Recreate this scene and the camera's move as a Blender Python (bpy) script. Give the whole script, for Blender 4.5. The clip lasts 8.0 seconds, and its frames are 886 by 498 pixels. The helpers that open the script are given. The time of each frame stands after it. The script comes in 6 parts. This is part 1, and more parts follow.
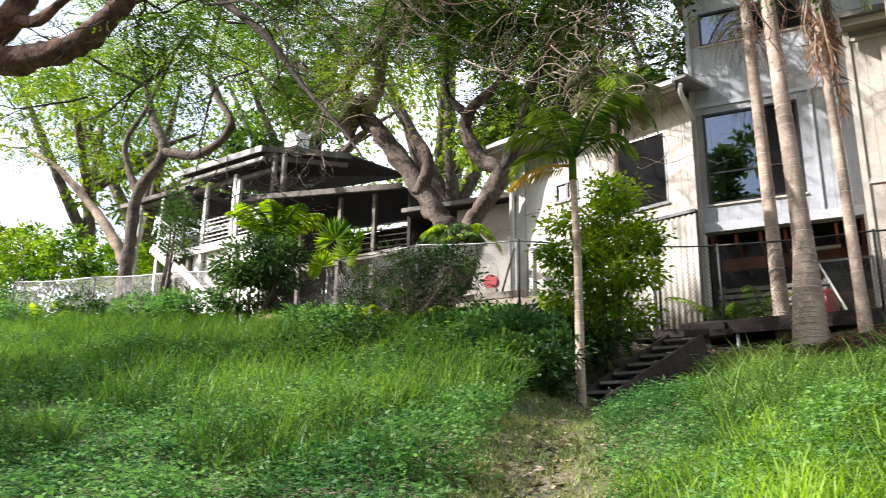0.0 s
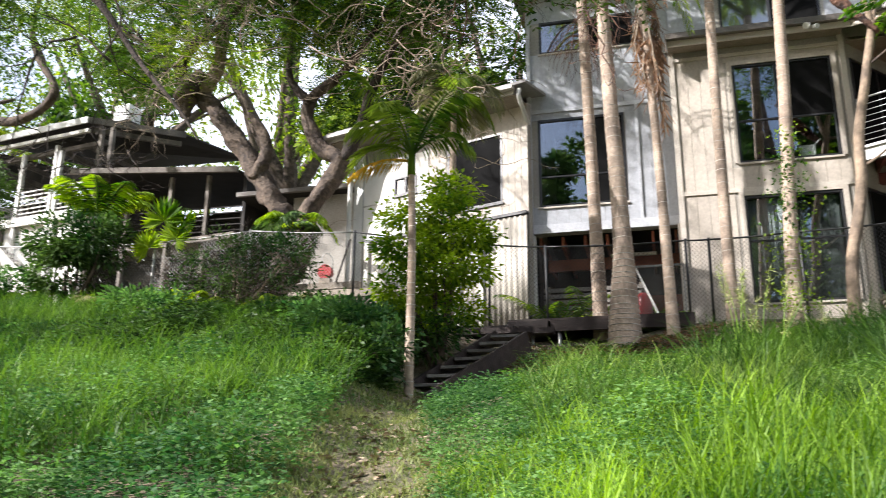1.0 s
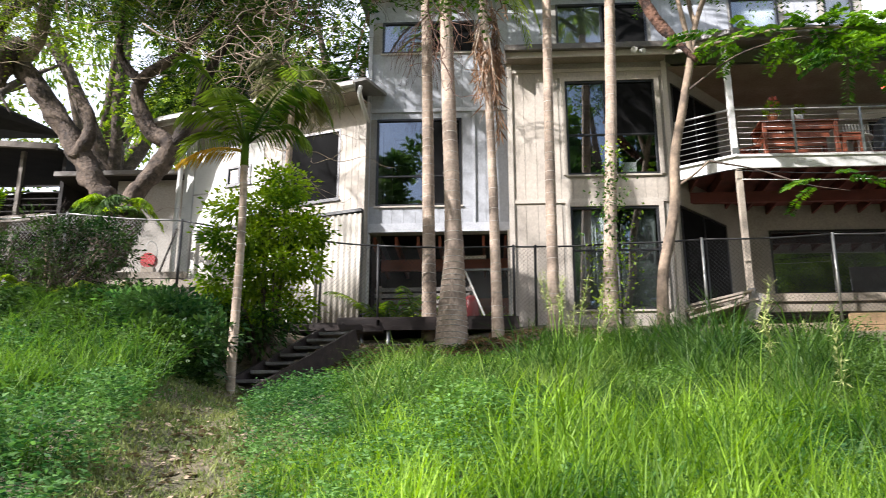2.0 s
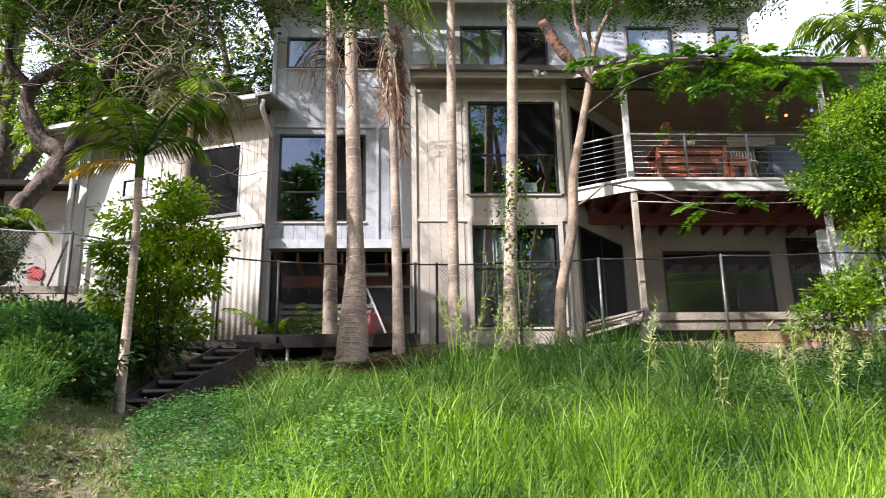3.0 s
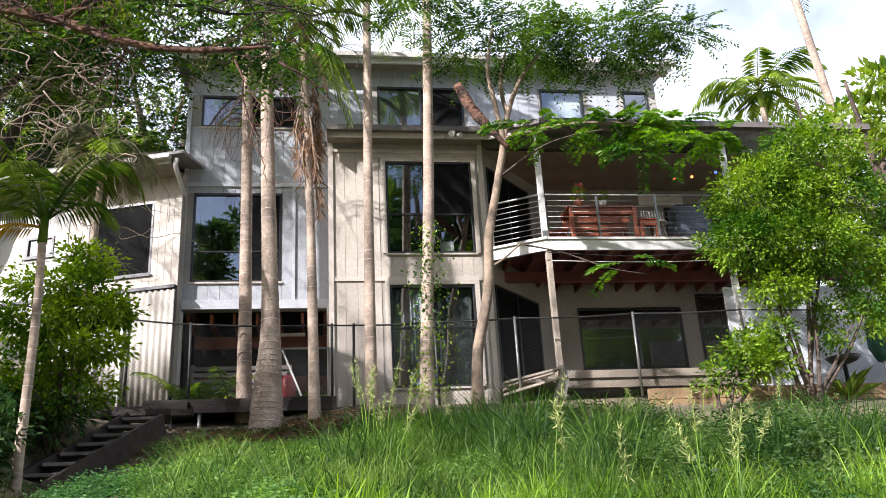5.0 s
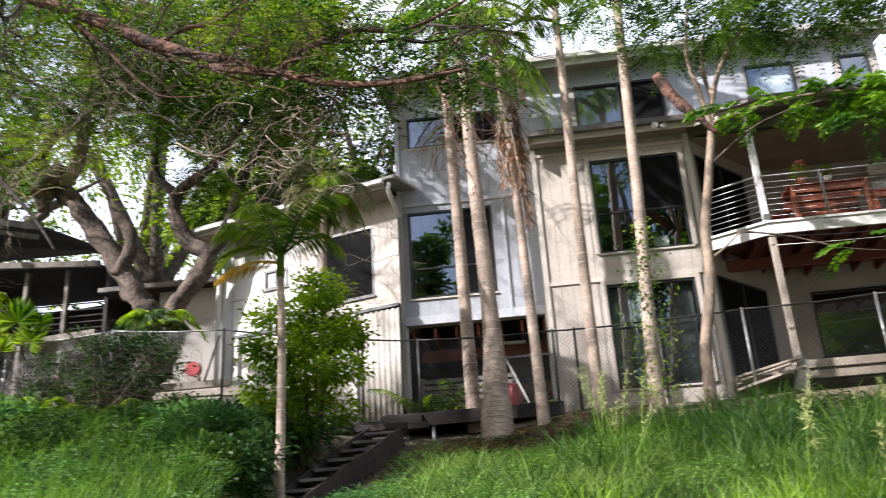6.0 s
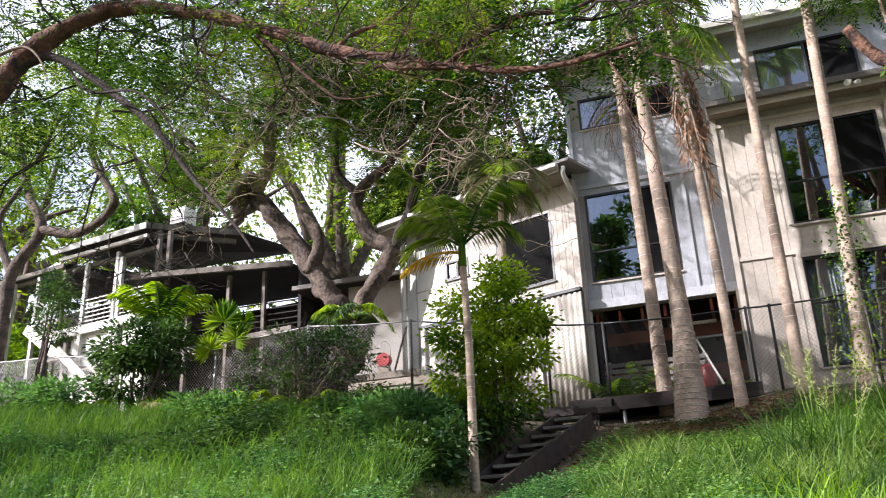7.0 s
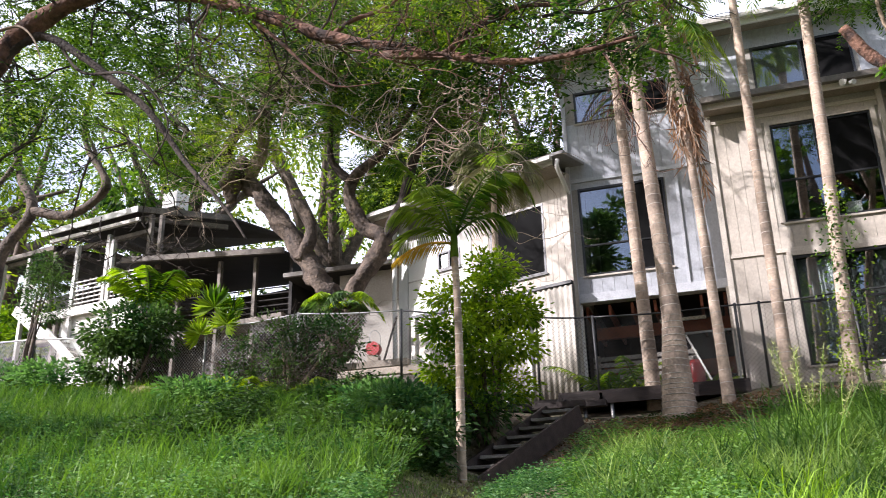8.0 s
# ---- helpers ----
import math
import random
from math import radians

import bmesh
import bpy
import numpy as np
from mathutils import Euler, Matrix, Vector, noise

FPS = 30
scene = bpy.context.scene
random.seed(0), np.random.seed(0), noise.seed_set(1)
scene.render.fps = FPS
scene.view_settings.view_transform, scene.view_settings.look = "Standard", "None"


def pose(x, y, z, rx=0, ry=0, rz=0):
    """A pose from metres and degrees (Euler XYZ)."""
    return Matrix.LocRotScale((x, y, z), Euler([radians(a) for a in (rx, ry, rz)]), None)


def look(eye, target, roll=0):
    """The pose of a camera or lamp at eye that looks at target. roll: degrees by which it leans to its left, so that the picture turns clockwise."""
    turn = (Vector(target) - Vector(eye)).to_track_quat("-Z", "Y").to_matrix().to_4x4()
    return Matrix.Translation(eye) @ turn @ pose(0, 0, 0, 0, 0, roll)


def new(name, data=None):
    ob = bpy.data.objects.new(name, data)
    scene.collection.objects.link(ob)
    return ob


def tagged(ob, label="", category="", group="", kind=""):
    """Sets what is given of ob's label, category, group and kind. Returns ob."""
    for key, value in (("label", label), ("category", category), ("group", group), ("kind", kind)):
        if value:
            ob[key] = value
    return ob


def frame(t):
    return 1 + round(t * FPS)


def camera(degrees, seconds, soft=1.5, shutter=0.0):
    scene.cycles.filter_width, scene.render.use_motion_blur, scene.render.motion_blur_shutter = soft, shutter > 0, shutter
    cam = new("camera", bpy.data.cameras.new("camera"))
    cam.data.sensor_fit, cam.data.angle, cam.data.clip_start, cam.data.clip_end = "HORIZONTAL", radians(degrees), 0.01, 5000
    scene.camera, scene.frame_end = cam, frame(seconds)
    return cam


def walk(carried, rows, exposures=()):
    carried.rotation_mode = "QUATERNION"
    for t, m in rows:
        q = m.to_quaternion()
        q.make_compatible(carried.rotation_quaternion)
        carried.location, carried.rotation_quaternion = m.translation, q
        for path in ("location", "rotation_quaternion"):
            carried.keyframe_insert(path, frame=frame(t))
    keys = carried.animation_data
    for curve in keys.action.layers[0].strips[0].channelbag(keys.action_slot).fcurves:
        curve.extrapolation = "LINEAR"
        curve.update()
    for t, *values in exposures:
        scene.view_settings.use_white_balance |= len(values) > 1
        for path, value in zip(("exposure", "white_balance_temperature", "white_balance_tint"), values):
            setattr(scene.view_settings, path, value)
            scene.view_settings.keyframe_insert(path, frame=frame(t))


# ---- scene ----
cam = camera(53.8, 8.0, 0.55, 0.3)
PATH = [
    (0, (0.597, -0.022, 1.387), (-0.233, 1.698, 1.982), 0.9),
    (0.5, (0.611, -0.048, 1.389), (-0.06, 1.744, 1.973), 0.8),
    (1, (0.618, -0.042, 1.39), (0.137, 1.811, 1.97), 0.5),
    (1.5, (0.631, -0.033, 1.397), (0.353, 1.863, 1.971), 0.5),
    (2, (0.663, -0.015, 1.402), (0.552, 1.897, 1.979), 0.1),
    (3.5, (0.757, -0.036, 1.426), (0.944, 1.849, 2.066), -1.6),
    (4, (0.8, -0.026, 1.447), (1.066, 1.839, 2.119), -2.0),
    (4.2, (0.812, -0.028, 1.457), (1.099, 1.829, 2.141), -2.3),
    (5.3, (0.805, -0.148, 1.608), (1.063, 1.7, 2.327), -4.1),
    (5.5, (0.793, -0.168, 1.617), (0.919, 1.691, 2.344), -4.0),
    (6, (0.735, -0.207, 1.632), (0.547, 1.641, 2.374), -3.6),
    (6.5, (0.686, -0.2, 1.644), (0.258, 1.607, 2.386), -3.1),
    (7, (0.662, -0.189, 1.645), (0.082, 1.58, 2.377), -2.4),
    (7.5, (0.666, -0.19, 1.645), (0.043, 1.569, 2.365), -1.8),
    (8, (0.665, -0.187, 1.641), (0.099, 1.594, 2.352), -1.3),
]
walk(cam, [(t, look(eye, target, roll)) for t, eye, target, roll in PATH], [(0.0, 1.22, 6150, 14), (1.5, 1.15, 6100, 14), (3.5, 1.09, 6000, 18), (5.5, 1.04, 6000, 17), (8.0, 1.06, 6000, 20)])

# ---------------- light ----------------
SUN_DIR = Vector((-0.72, -0.52, 0.56)).normalized()   # towards the sun
world = bpy.data.worlds.new("sky")
scene.world = world
world.use_nodes = True
wn = world.node_tree
sky = wn.nodes.new("ShaderNodeTexSky")
sky.sky_type, sky.sun_disc = "NISHITA", False
sky.sun_elevation = math.asin(SUN_DIR.z)
sky.sun_rotation = math.atan2(SUN_DIR.x, SUN_DIR.y)
sky.dust_density = 2.0
wtc = wn.nodes.new("ShaderNodeTexCoord")
cloud = wn.nodes.new("ShaderNodeTexNoise")
cloud.inputs["Scale"].default_value, cloud.inputs["Detail"].default_value = 2.4, 6.0
wmap = wn.nodes.new("ShaderNodeMapping")
wmap.inputs["Location"].default_value = (0.35, 0.0, 0.2)
wn.links.new(wtc.outputs["Generated"], wmap.inputs[0])
wn.links.new(wmap.outputs[0], cloud.inputs["Vector"])
cover_amount = wn.nodes.new("ShaderNodeMapRange")
cover_amount.inputs[1].default_value, cover_amount.inputs[2].default_value, cover_amount.inputs[4].default_value = 0.42, 0.58, 0.95
lean = wn.nodes.new("ShaderNodeVectorMath")
lean.operation = "DOT_PRODUCT"
lean.inputs[1].default_value = (0.13, 0.15, 0.0)
wn.links.new(wtc.outputs["Generated"], lean.inputs[0])
bank = wn.nodes.new("ShaderNodeMath")
wn.links.new(lean.outputs["Value"], bank.inputs[0])
wn.links.new(cloud.outputs[0], bank.inputs[1])
wn.links.new(bank.outputs[0], cover_amount.inputs[0])
cmix = wn.nodes.new("ShaderNodeMix")
cmix.data_type = "RGBA"
cmix.inputs[7].default_value = (8.8, 9.3, 10.0, 1)
wn.links.new(cover_amount.outputs[0], cmix.inputs[0])
wn.links.new(sky.outputs[0], cmix.inputs[6])
wn.links.new(cmix.outputs[2], wn.nodes["Background"].inputs[0])
wn.nodes["Background"].inputs[1].default_value = 0.095
sun = new("sun", bpy.data.lights.new("sun", "SUN"))
sun.data.energy, sun.data.angle, sun.data.color = 5.0, radians(0.9), (1.0, 0.95, 0.88)
sun.matrix_world = look(SUN_DIR * 60, (0, 0, 0))


# ---------------- materials ----------------
def material(name, colour, rough=0.7, vary=0.25, scale=3.0, fine=40.0, bump=0.2, metal=0.0, tint=None, stretch=(1, 1, 1), piece=0.0):
    m = bpy.data.materials.new(name)
    m.use_nodes = True
    nt = m.node_tree
    b = nt.nodes["Principled BSDF"]
    b.inputs["Metallic"].default_value = metal
    tc = nt.nodes.new("ShaderNodeTexCoord")
    mp = nt.nodes.new("ShaderNodeMapping")
    mp.inputs["Scale"].default_value = stretch
    nt.links.new(tc.outputs["Object"], mp.inputs[0])
    big, small = nt.nodes.new("ShaderNodeTexNoise"), nt.nodes.new("ShaderNodeTexNoise")
    for n, sc in ((big, scale), (small, fine)):
        n.inputs["Scale"].default_value, n.inputs["Detail"].default_value = sc, 5.0
        nt.links.new(mp.outputs[0], n.inputs["Vector"])
    mix = nt.nodes.new("ShaderNodeMix")
    mix.data_type = "RGBA"
    other = tint or tuple(c * (1 - 1.6 * vary) for c in colour)
    mix.inputs[6].default_value, mix.inputs[7].default_value = (*other, 1), (*[min(1, c * (1 + 0.5 * vary)) for c in colour], 1)
    ramp = nt.nodes.new("ShaderNodeMapRange")
    ramp.inputs[1].default_value, ramp.inputs[2].default_value = 0.3, 0.65
    nt.links.new(big.outputs[0], ramp.inputs[0])
    nt.links.new(ramp.outputs[0], mix.inputs[0])
    grain = nt.nodes.new("ShaderNodeMix")
    grain.data_type, grain.blend_type = "RGBA", "OVERLAY"
    grain.inputs[0].default_value = min(1.0, 0.25 + vary)
    nt.links.new(mix.outputs[2], grain.inputs[6])
    nt.links.new(small.outputs[0], grain.inputs[7])
    last = grain.outputs[2]
    if piece:
        info = nt.nodes.new("ShaderNodeObjectInfo")
        hsv = nt.nodes.new("ShaderNodeHueSaturation")
        rng = nt.nodes.new("ShaderNodeMapRange")
        rng.inputs[3].default_value, rng.inputs[4].default_value = 1 - piece, 1 + piece
        nt.links.new(info.outputs["Random"], rng.inputs[0])
        nt.links.new(rng.outputs[0], hsv.inputs["Value"])
        nt.links.new(last, hsv.inputs["Color"])
        last = hsv.outputs[0]
    nt.links.new(last, b.inputs["Base Color"])
    rr = nt.nodes.new("ShaderNodeMapRange")
    rr.inputs[3].default_value, rr.inputs[4].default_value = max(0.02, rough - 0.12), min(1, rough + 0.12)
    nt.links.new(small.outputs[0], rr.inputs[0])
    nt.links.new(rr.outputs[0], b.inputs["Roughness"])
    if bump:
        bp = nt.nodes.new("ShaderNodeBump")
        bp.inputs["Strength"].default_value, bp.inputs["Distance"].default_value = bump, 0.04 if bump > 0.7 else 0.02
        nt.links.new(small.outputs[0], bp.inputs["Height"])
        nt.links.new(bp.outputs[0], b.inputs["Normal"])
    return m


def leaf_material(name, dark, light, through_light=0.45, rough=0.5, gloss=0.22):
    """Leaves that let light through; each leaf differs a little."""
    m = bpy.data.materials.new(name)
    m.use_nodes = True
    nt = m.node_tree
    out, b = nt.nodes["Material Output"], nt.nodes["Principled BSDF"]
    geo = nt.nodes.new("ShaderNodeNewGeometry")
    tc = nt.nodes.new("ShaderNodeTexCoord")
    n = nt.nodes.new("ShaderNodeTexNoise")
    n.inputs["Scale"].default_value = 0.9
    nt.links.new(tc.outputs["Object"], n.inputs["Vector"])
    add = nt.nodes.new("ShaderNodeMath")
    add.operation = "MULTIPLY_ADD"
    nt.links.new(geo.outputs["Random Per Island"], add.inputs[0])
    add.inputs[1].default_value = 0.7
    sub = nt.nodes.new("ShaderNodeMapRange")
    sub.inputs[1].default_value, sub.inputs[2].default_value, sub.inputs[3].default_value, sub.inputs[4].default_value = 0.35, 0.65, -0.38, 0.58
    nt.links.new(n.outputs[0], sub.inputs[0])
    nt.links.new(sub.outputs[0], add.inputs[2])
    mix = nt.nodes.new("ShaderNodeMix")
    mix.data_type = "RGBA"
    mix.inputs[6].default_value, mix.inputs[7].default_value = (*dark, 1), (*light, 1)
    nt.links.new(add.outputs[0], mix.inputs[0])
    nt.links.new(mix.outputs[2], b.inputs["Base Color"])
    b.inputs["Roughness"].default_value, b.inputs["Specular IOR Level"].default_value = rough, gloss
    tr = nt.nodes.new("ShaderNodeBsdfTranslucent")
    hsv = nt.nodes.new("ShaderNodeHueSaturation")
    hsv.inputs["Saturation"].default_value, hsv.inputs["Value"].default_value = 1.15, 1.5
    nt.links.new(mix.outputs[2], hsv.inputs["Color"])
    nt.links.new(hsv.outputs[0], tr.inputs[0])
    ms = nt.nodes.new("ShaderNodeMixShader")
    ms.inputs[0].default_value = through_light
    nt.links.new(b.outputs[0], ms.inputs[1])
    nt.links.new(tr.outputs[0], ms.inputs[2])
    nt.links.new(ms.outputs[0], out.inputs[0])
    return m


M_BOARD = material("painted_cladding", (0.53, 0.47, 0.395), 0.62, 0.07, 0.8, 30, 0.08, stretch=(1, 1, 0.6), piece=0.02)
M_BOARD_GREY = material("grey_painted_cladding", (0.435, 0.45, 0.475), 0.62, 0.07, 0.8, 30, 0.08, stretch=(1, 1, 0.6), piece=0.02)
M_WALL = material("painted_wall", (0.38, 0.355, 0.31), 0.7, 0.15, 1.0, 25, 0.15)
M_TRIM = material("white_trim", (0.71, 0.70, 0.66), 0.5, 0.12, 2.0, 40, 0.1)
M_CREAM = material("cream_trim", (0.57, 0.515, 0.44), 0.55, 0.08, 1.5, 40, 0.08)
M_GREYTRIM = material("pale_grey_trim", (0.54, 0.555, 0.58), 0.55, 0.08, 1.5, 40, 0.08)
M_WHITE = material("white_render", (0.80, 0.78, 0.72), 0.7, 0.08, 1.5, 40, 0.15)
M_GUTTER = material("gutter_metal", (0.17, 0.15, 0.13), 0.4, 0.2, 2.0, 30, 0.08)
M_GUTTER_PALE = material("pale_gutter", (0.55, 0.52, 0.46), 0.45, 0.2, 2.0, 30, 0.08)
M_ROOF = material("roof_sheet", (0.30, 0.29, 0.27), 0.5, 0.25, 1.0, 20, 0.1)
M_FRAME = material("dark_window_frame", (0.03, 0.03, 0.032), 0.35, 0.2, 4, 60, 0.03)
M_SHADEWOOD = material("shade_darkened_timber", (0.022, 0.019, 0.017), 0.85, 0.3, 2.5, 30, 0.3)
M_OLDTIMBER = material("old_grey_timber", (0.20, 0.175, 0.15), 0.85, 0.35, 3, 40, 0.35)
M_SLAT = material("grey_slat", (0.24, 0.22, 0.195), 0.8, 0.3, 3, 40, 0.3, piece=0.15)
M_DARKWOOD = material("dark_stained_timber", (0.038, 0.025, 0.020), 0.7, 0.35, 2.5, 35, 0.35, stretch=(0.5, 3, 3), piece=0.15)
M_REDWOOD = material("red_brown_joist", (0.14, 0.038, 0.03), 0.65, 0.25, 3, 40, 0.2)
M_JARRAH = material("red_timber_furniture", (0.30, 0.085, 0.04), 0.45, 0.25, 3, 40, 0.15)
M_GREYWOOD = material("weathered_timber", (0.33, 0.28, 0.22), 0.8, 0.3, 3, 40, 0.35, piece=0.15)
M_SLEEPER = material("sleeper_timber", (0.32, 0.21, 0.11), 0.8, 0.3, 2, 30, 0.4, piece=0.12)
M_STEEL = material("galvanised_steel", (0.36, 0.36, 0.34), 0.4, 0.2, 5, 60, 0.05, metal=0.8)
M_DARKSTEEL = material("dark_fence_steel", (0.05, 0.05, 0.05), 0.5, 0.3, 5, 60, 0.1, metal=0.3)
M_CORR = material("corrugated_sheet", (0.52, 0.48, 0.41), 0.5, 0.25, 1.5, 25, 0.1, stretch=(2, 2, 0.6))
M_BARK = material("grey_brown_bark", (0.108, 0.08, 0.059), 0.9, 0.5, 3.5, 14, 1.0, tint=(0.032, 0.023, 0.019))
M_BARK_RED = material("red_brown_bark", (0.16, 0.082, 0.052), 0.9, 0.5, 5, 18, 1.0, tint=(0.028, 0.017, 0.014))
M_BARK_DARK = material("dark_bark", (0.06, 0.045, 0.035), 0.9, 0.4, 3, 25, 0.8)
M_PALE_BARK = material("pale_orange_bark", (0.28, 0.21, 0.145), 0.85, 0.4, 3.0, 16, 0.7, tint=(0.12, 0.09, 0.065))
M_PALMBARK = material("ringed_palm_bark", (0.42, 0.325, 0.245), 0.85, 0.35, 1.3, 14, 0.5, tint=(0.19, 0.145, 0.11), stretch=(1.5, 1.5, 1.6))
M_RING = material("palm_leaf_scar", (0.52, 0.47, 0.40), 0.8, 0.3, 4, 30, 0.4)
M_TWIG = material("dead_twig", (0.40, 0.31, 0.22), 0.9, 0.4, 4, 40, 0.5)
M_RED = material("red_plastic", (0.34, 0.03, 0.03), 0.4, 0.15, 4, 50, 0.05)
M_TERRACOTTA = material("terracotta", (0.42, 0.15, 0.07), 0.8, 0.2, 5, 50, 0.2)
M_STONE = material("grey_stone", (0.30, 0.28, 0.25), 0.85, 0.35, 4, 30, 0.6)
M_GREYCOVER = material("grey_cover", (0.12, 0.145, 0.18), 0.7, 0.25, 4, 40, 0.2)
M_GREENPLASTIC = material("dark_green_canvas", (0.03, 0.13, 0.09), 0.6, 0.2, 4, 40, 0.1)
M_CURTAIN = material("pale_curtain", (0.66, 0.68, 0.66), 0.9, 0.15, 3, 50, 0.2)
M_REFLECTION_GREY = material("pane_reflection_grey", (0.17, 0.19, 0.17), 0.9, 0.15, 3, 50, 0.2)
M_INSIDE = material("interior_shade_paint", (0.05, 0.045, 0.04), 0.9, 0.2, 1, 20, 0.1)
M_BLIND = material("dark_blind_and_room_shade", (0.009, 0.009, 0.009), 0.9, 0.2, 3, 60, 0.1)
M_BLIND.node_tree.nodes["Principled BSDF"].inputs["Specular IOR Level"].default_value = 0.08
M_CEIL = material("soffit_paint", (0.32, 0.27, 0.21), 0.8, 0.15, 2, 30, 0.1)
M_CABLE = material("black_cable", (0.02, 0.02, 0.02), 0.6, 0.1, 5, 50, 0.0)
M_GROUND = material("earth_and_leaf_litter", (0.17, 0.13, 0.085), 0.95, 0.45, 1.2, 22, 0.9, tint=(0.06, 0.065, 0.03))
M_LITTER = material("fallen_leaf", (0.44, 0.33, 0.22), 0.9, 0.4, 6, 50, 0.2, piece=0.2)
M_FLOWER = material("pink_flower", (0.75, 0.20, 0.17), 0.6, 0.2, 8, 60, 0.1)
M_SHEET = material("dull_white_sheeting", (0.62, 0.64, 0.66), 0.7, 0.2, 1.5, 30, 0.15)
M_SEED = material("pale_seed_head", (0.33, 0.36, 0.12), 0.8, 0.2, 8, 60, 0.1)

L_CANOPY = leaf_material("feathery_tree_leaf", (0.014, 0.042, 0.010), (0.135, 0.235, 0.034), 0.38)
L_BRIGHT = leaf_material("sun_tinted_yellow_leaf", (0.060, 0.120, 0.018), (0.28, 0.36, 0.050), 0.45)
L_SHRUB = leaf_material("glossy_shrub_leaf", (0.034, 0.100, 0.012), (0.26, 0.39, 0.032), 0.36, 0.4)
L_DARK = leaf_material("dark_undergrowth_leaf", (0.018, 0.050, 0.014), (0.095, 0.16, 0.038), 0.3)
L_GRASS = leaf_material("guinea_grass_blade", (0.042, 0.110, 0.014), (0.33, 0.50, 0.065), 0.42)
L_SPRAY = leaf_material("pinnate_spray_leaf", (0.032, 0.092, 0.014), (0.17, 0.30, 0.036), 0.42)
L_TUFT = leaf_material("mixed_grass_blade", (0.050, 0.10, 0.022), (0.25, 0.35, 0.085), 0.38)
L_GRASS_DARK = leaf_material("shade_tinted_grass_blade", (0.036, 0.090, 0.018), (0.165, 0.28, 0.050), 0.38)
L_LONG = leaf_material("long_shade_tinted_blade", (0.026, 0.066, 0.014), (0.125, 0.215, 0.042), 0.35)
L_LAWN = leaf_material("worn_short_grass", (0.10, 0.15, 0.045), (0.32, 0.34, 0.13), 0.35)
L_COVER = leaf_material("low_weed_leaf", (0.034, 0.100, 0.030), (0.16, 0.29, 0.078), 0.35, 0.6)
L_WEED = leaf_material("sun_tinted_weed_leaf", (0.042, 0.115, 0.026), (0.20, 0.33, 0.065), 0.38, 0.6)
L_PALM = leaf_material("palm_leaflet", (0.055, 0.115, 0.018), (0.29, 0.37, 0.065), 0.5, 0.4)
L_PALM_DRY = leaf_material("dry_palm_leaflet", (0.13, 0.075, 0.045), (0.33, 0.20, 0.115), 0.3)
L_YELLOW = leaf_material("yellowed_frond", (0.42, 0.25, 0.03), (0.62, 0.43, 0.08), 0.4)
L_PALM_PALE = leaf_material("pale_olive_frond", (0.14, 0.15, 0.07), (0.36, 0.34, 0.18), 0.4)
L_FERN = leaf_material("tree_fern_frond", (0.06, 0.14, 0.012), (0.32, 0.44, 0.035), 0.5)


def glass_material():
    m = bpy.data.materials.new("window_glass")
    m.use_nodes = True
    b = m.node_tree.nodes["Principled BSDF"]
    b.inputs["Base Color"].default_value = (0.62, 0.68, 0.70, 1)
    b.inputs["Roughness"].default_value = 0.02
    b.inputs["Transmission Weight"].default_value = 1.0
    b.inputs["IOR"].default_value = 1.5
    b.inputs["Coat Weight"].default_value = 1.0
    b.inputs["Coat IOR"].default_value = 2.3
    b.inputs["Coat Roughness"].default_value = 0.01
    return m


M_GLASS = glass_material()


def lamp_material(name, colour, strength):
    m = bpy.data.materials.new(name)
    m.use_nodes = True
    b = m.node_tree.nodes["Principled BSDF"]
    b.inputs["Emission Color"].default_value = (*colour, 1)
    b.inputs["Emission Strength"].default_value = strength
    b.inputs["Base Color"].default_value = (*colour, 1)
    return m


# ---------------- building tools ----------------
def box(bm, x0, x1, y0, y1, z0, z1):
    v = [bm.verts.new(p) for p in ((x0, y0, z0), (x1, y0, z0), (x1, y1, z0), (x0, y1, z0), (x0, y0, z1), (x1, y0, z1), (x1, y1, z1), (x0, y1, z1))]
    for f in ((3, 2, 1, 0), (4, 5, 6, 7), (0, 1, 5, 4), (1, 2, 6, 5), (2, 3, 7, 6), (3, 0, 4, 7)):
        bm.faces.new([v[i] for i in f])
    return v


def beam(bm, a, b, w, h, up=(0, 0, 1)):
    """A bar of section w x h from a to b."""
    a, b = Vector(a), Vector(b)
    d = (b - a).normalized()
    u = Vector(up)
    if abs(d.dot(u)) > 0.99:
        u = Vector((0, 1, 0))
    s = d.cross(u).normalized() * (w / 2)
    u = s.cross(d).normalized() * (h / 2)
    v = [bm.verts.new(p + q) for p in (a, b) for q in (-s - u, s - u, s + u, -s + u)]
    for f in ((3, 2, 1, 0), (4, 5, 6, 7), (0, 1, 5, 4), (1, 2, 6, 5), (2, 3, 7, 6), (3, 0, 4, 7)):
        bm.faces.new([v[i] for i in f])


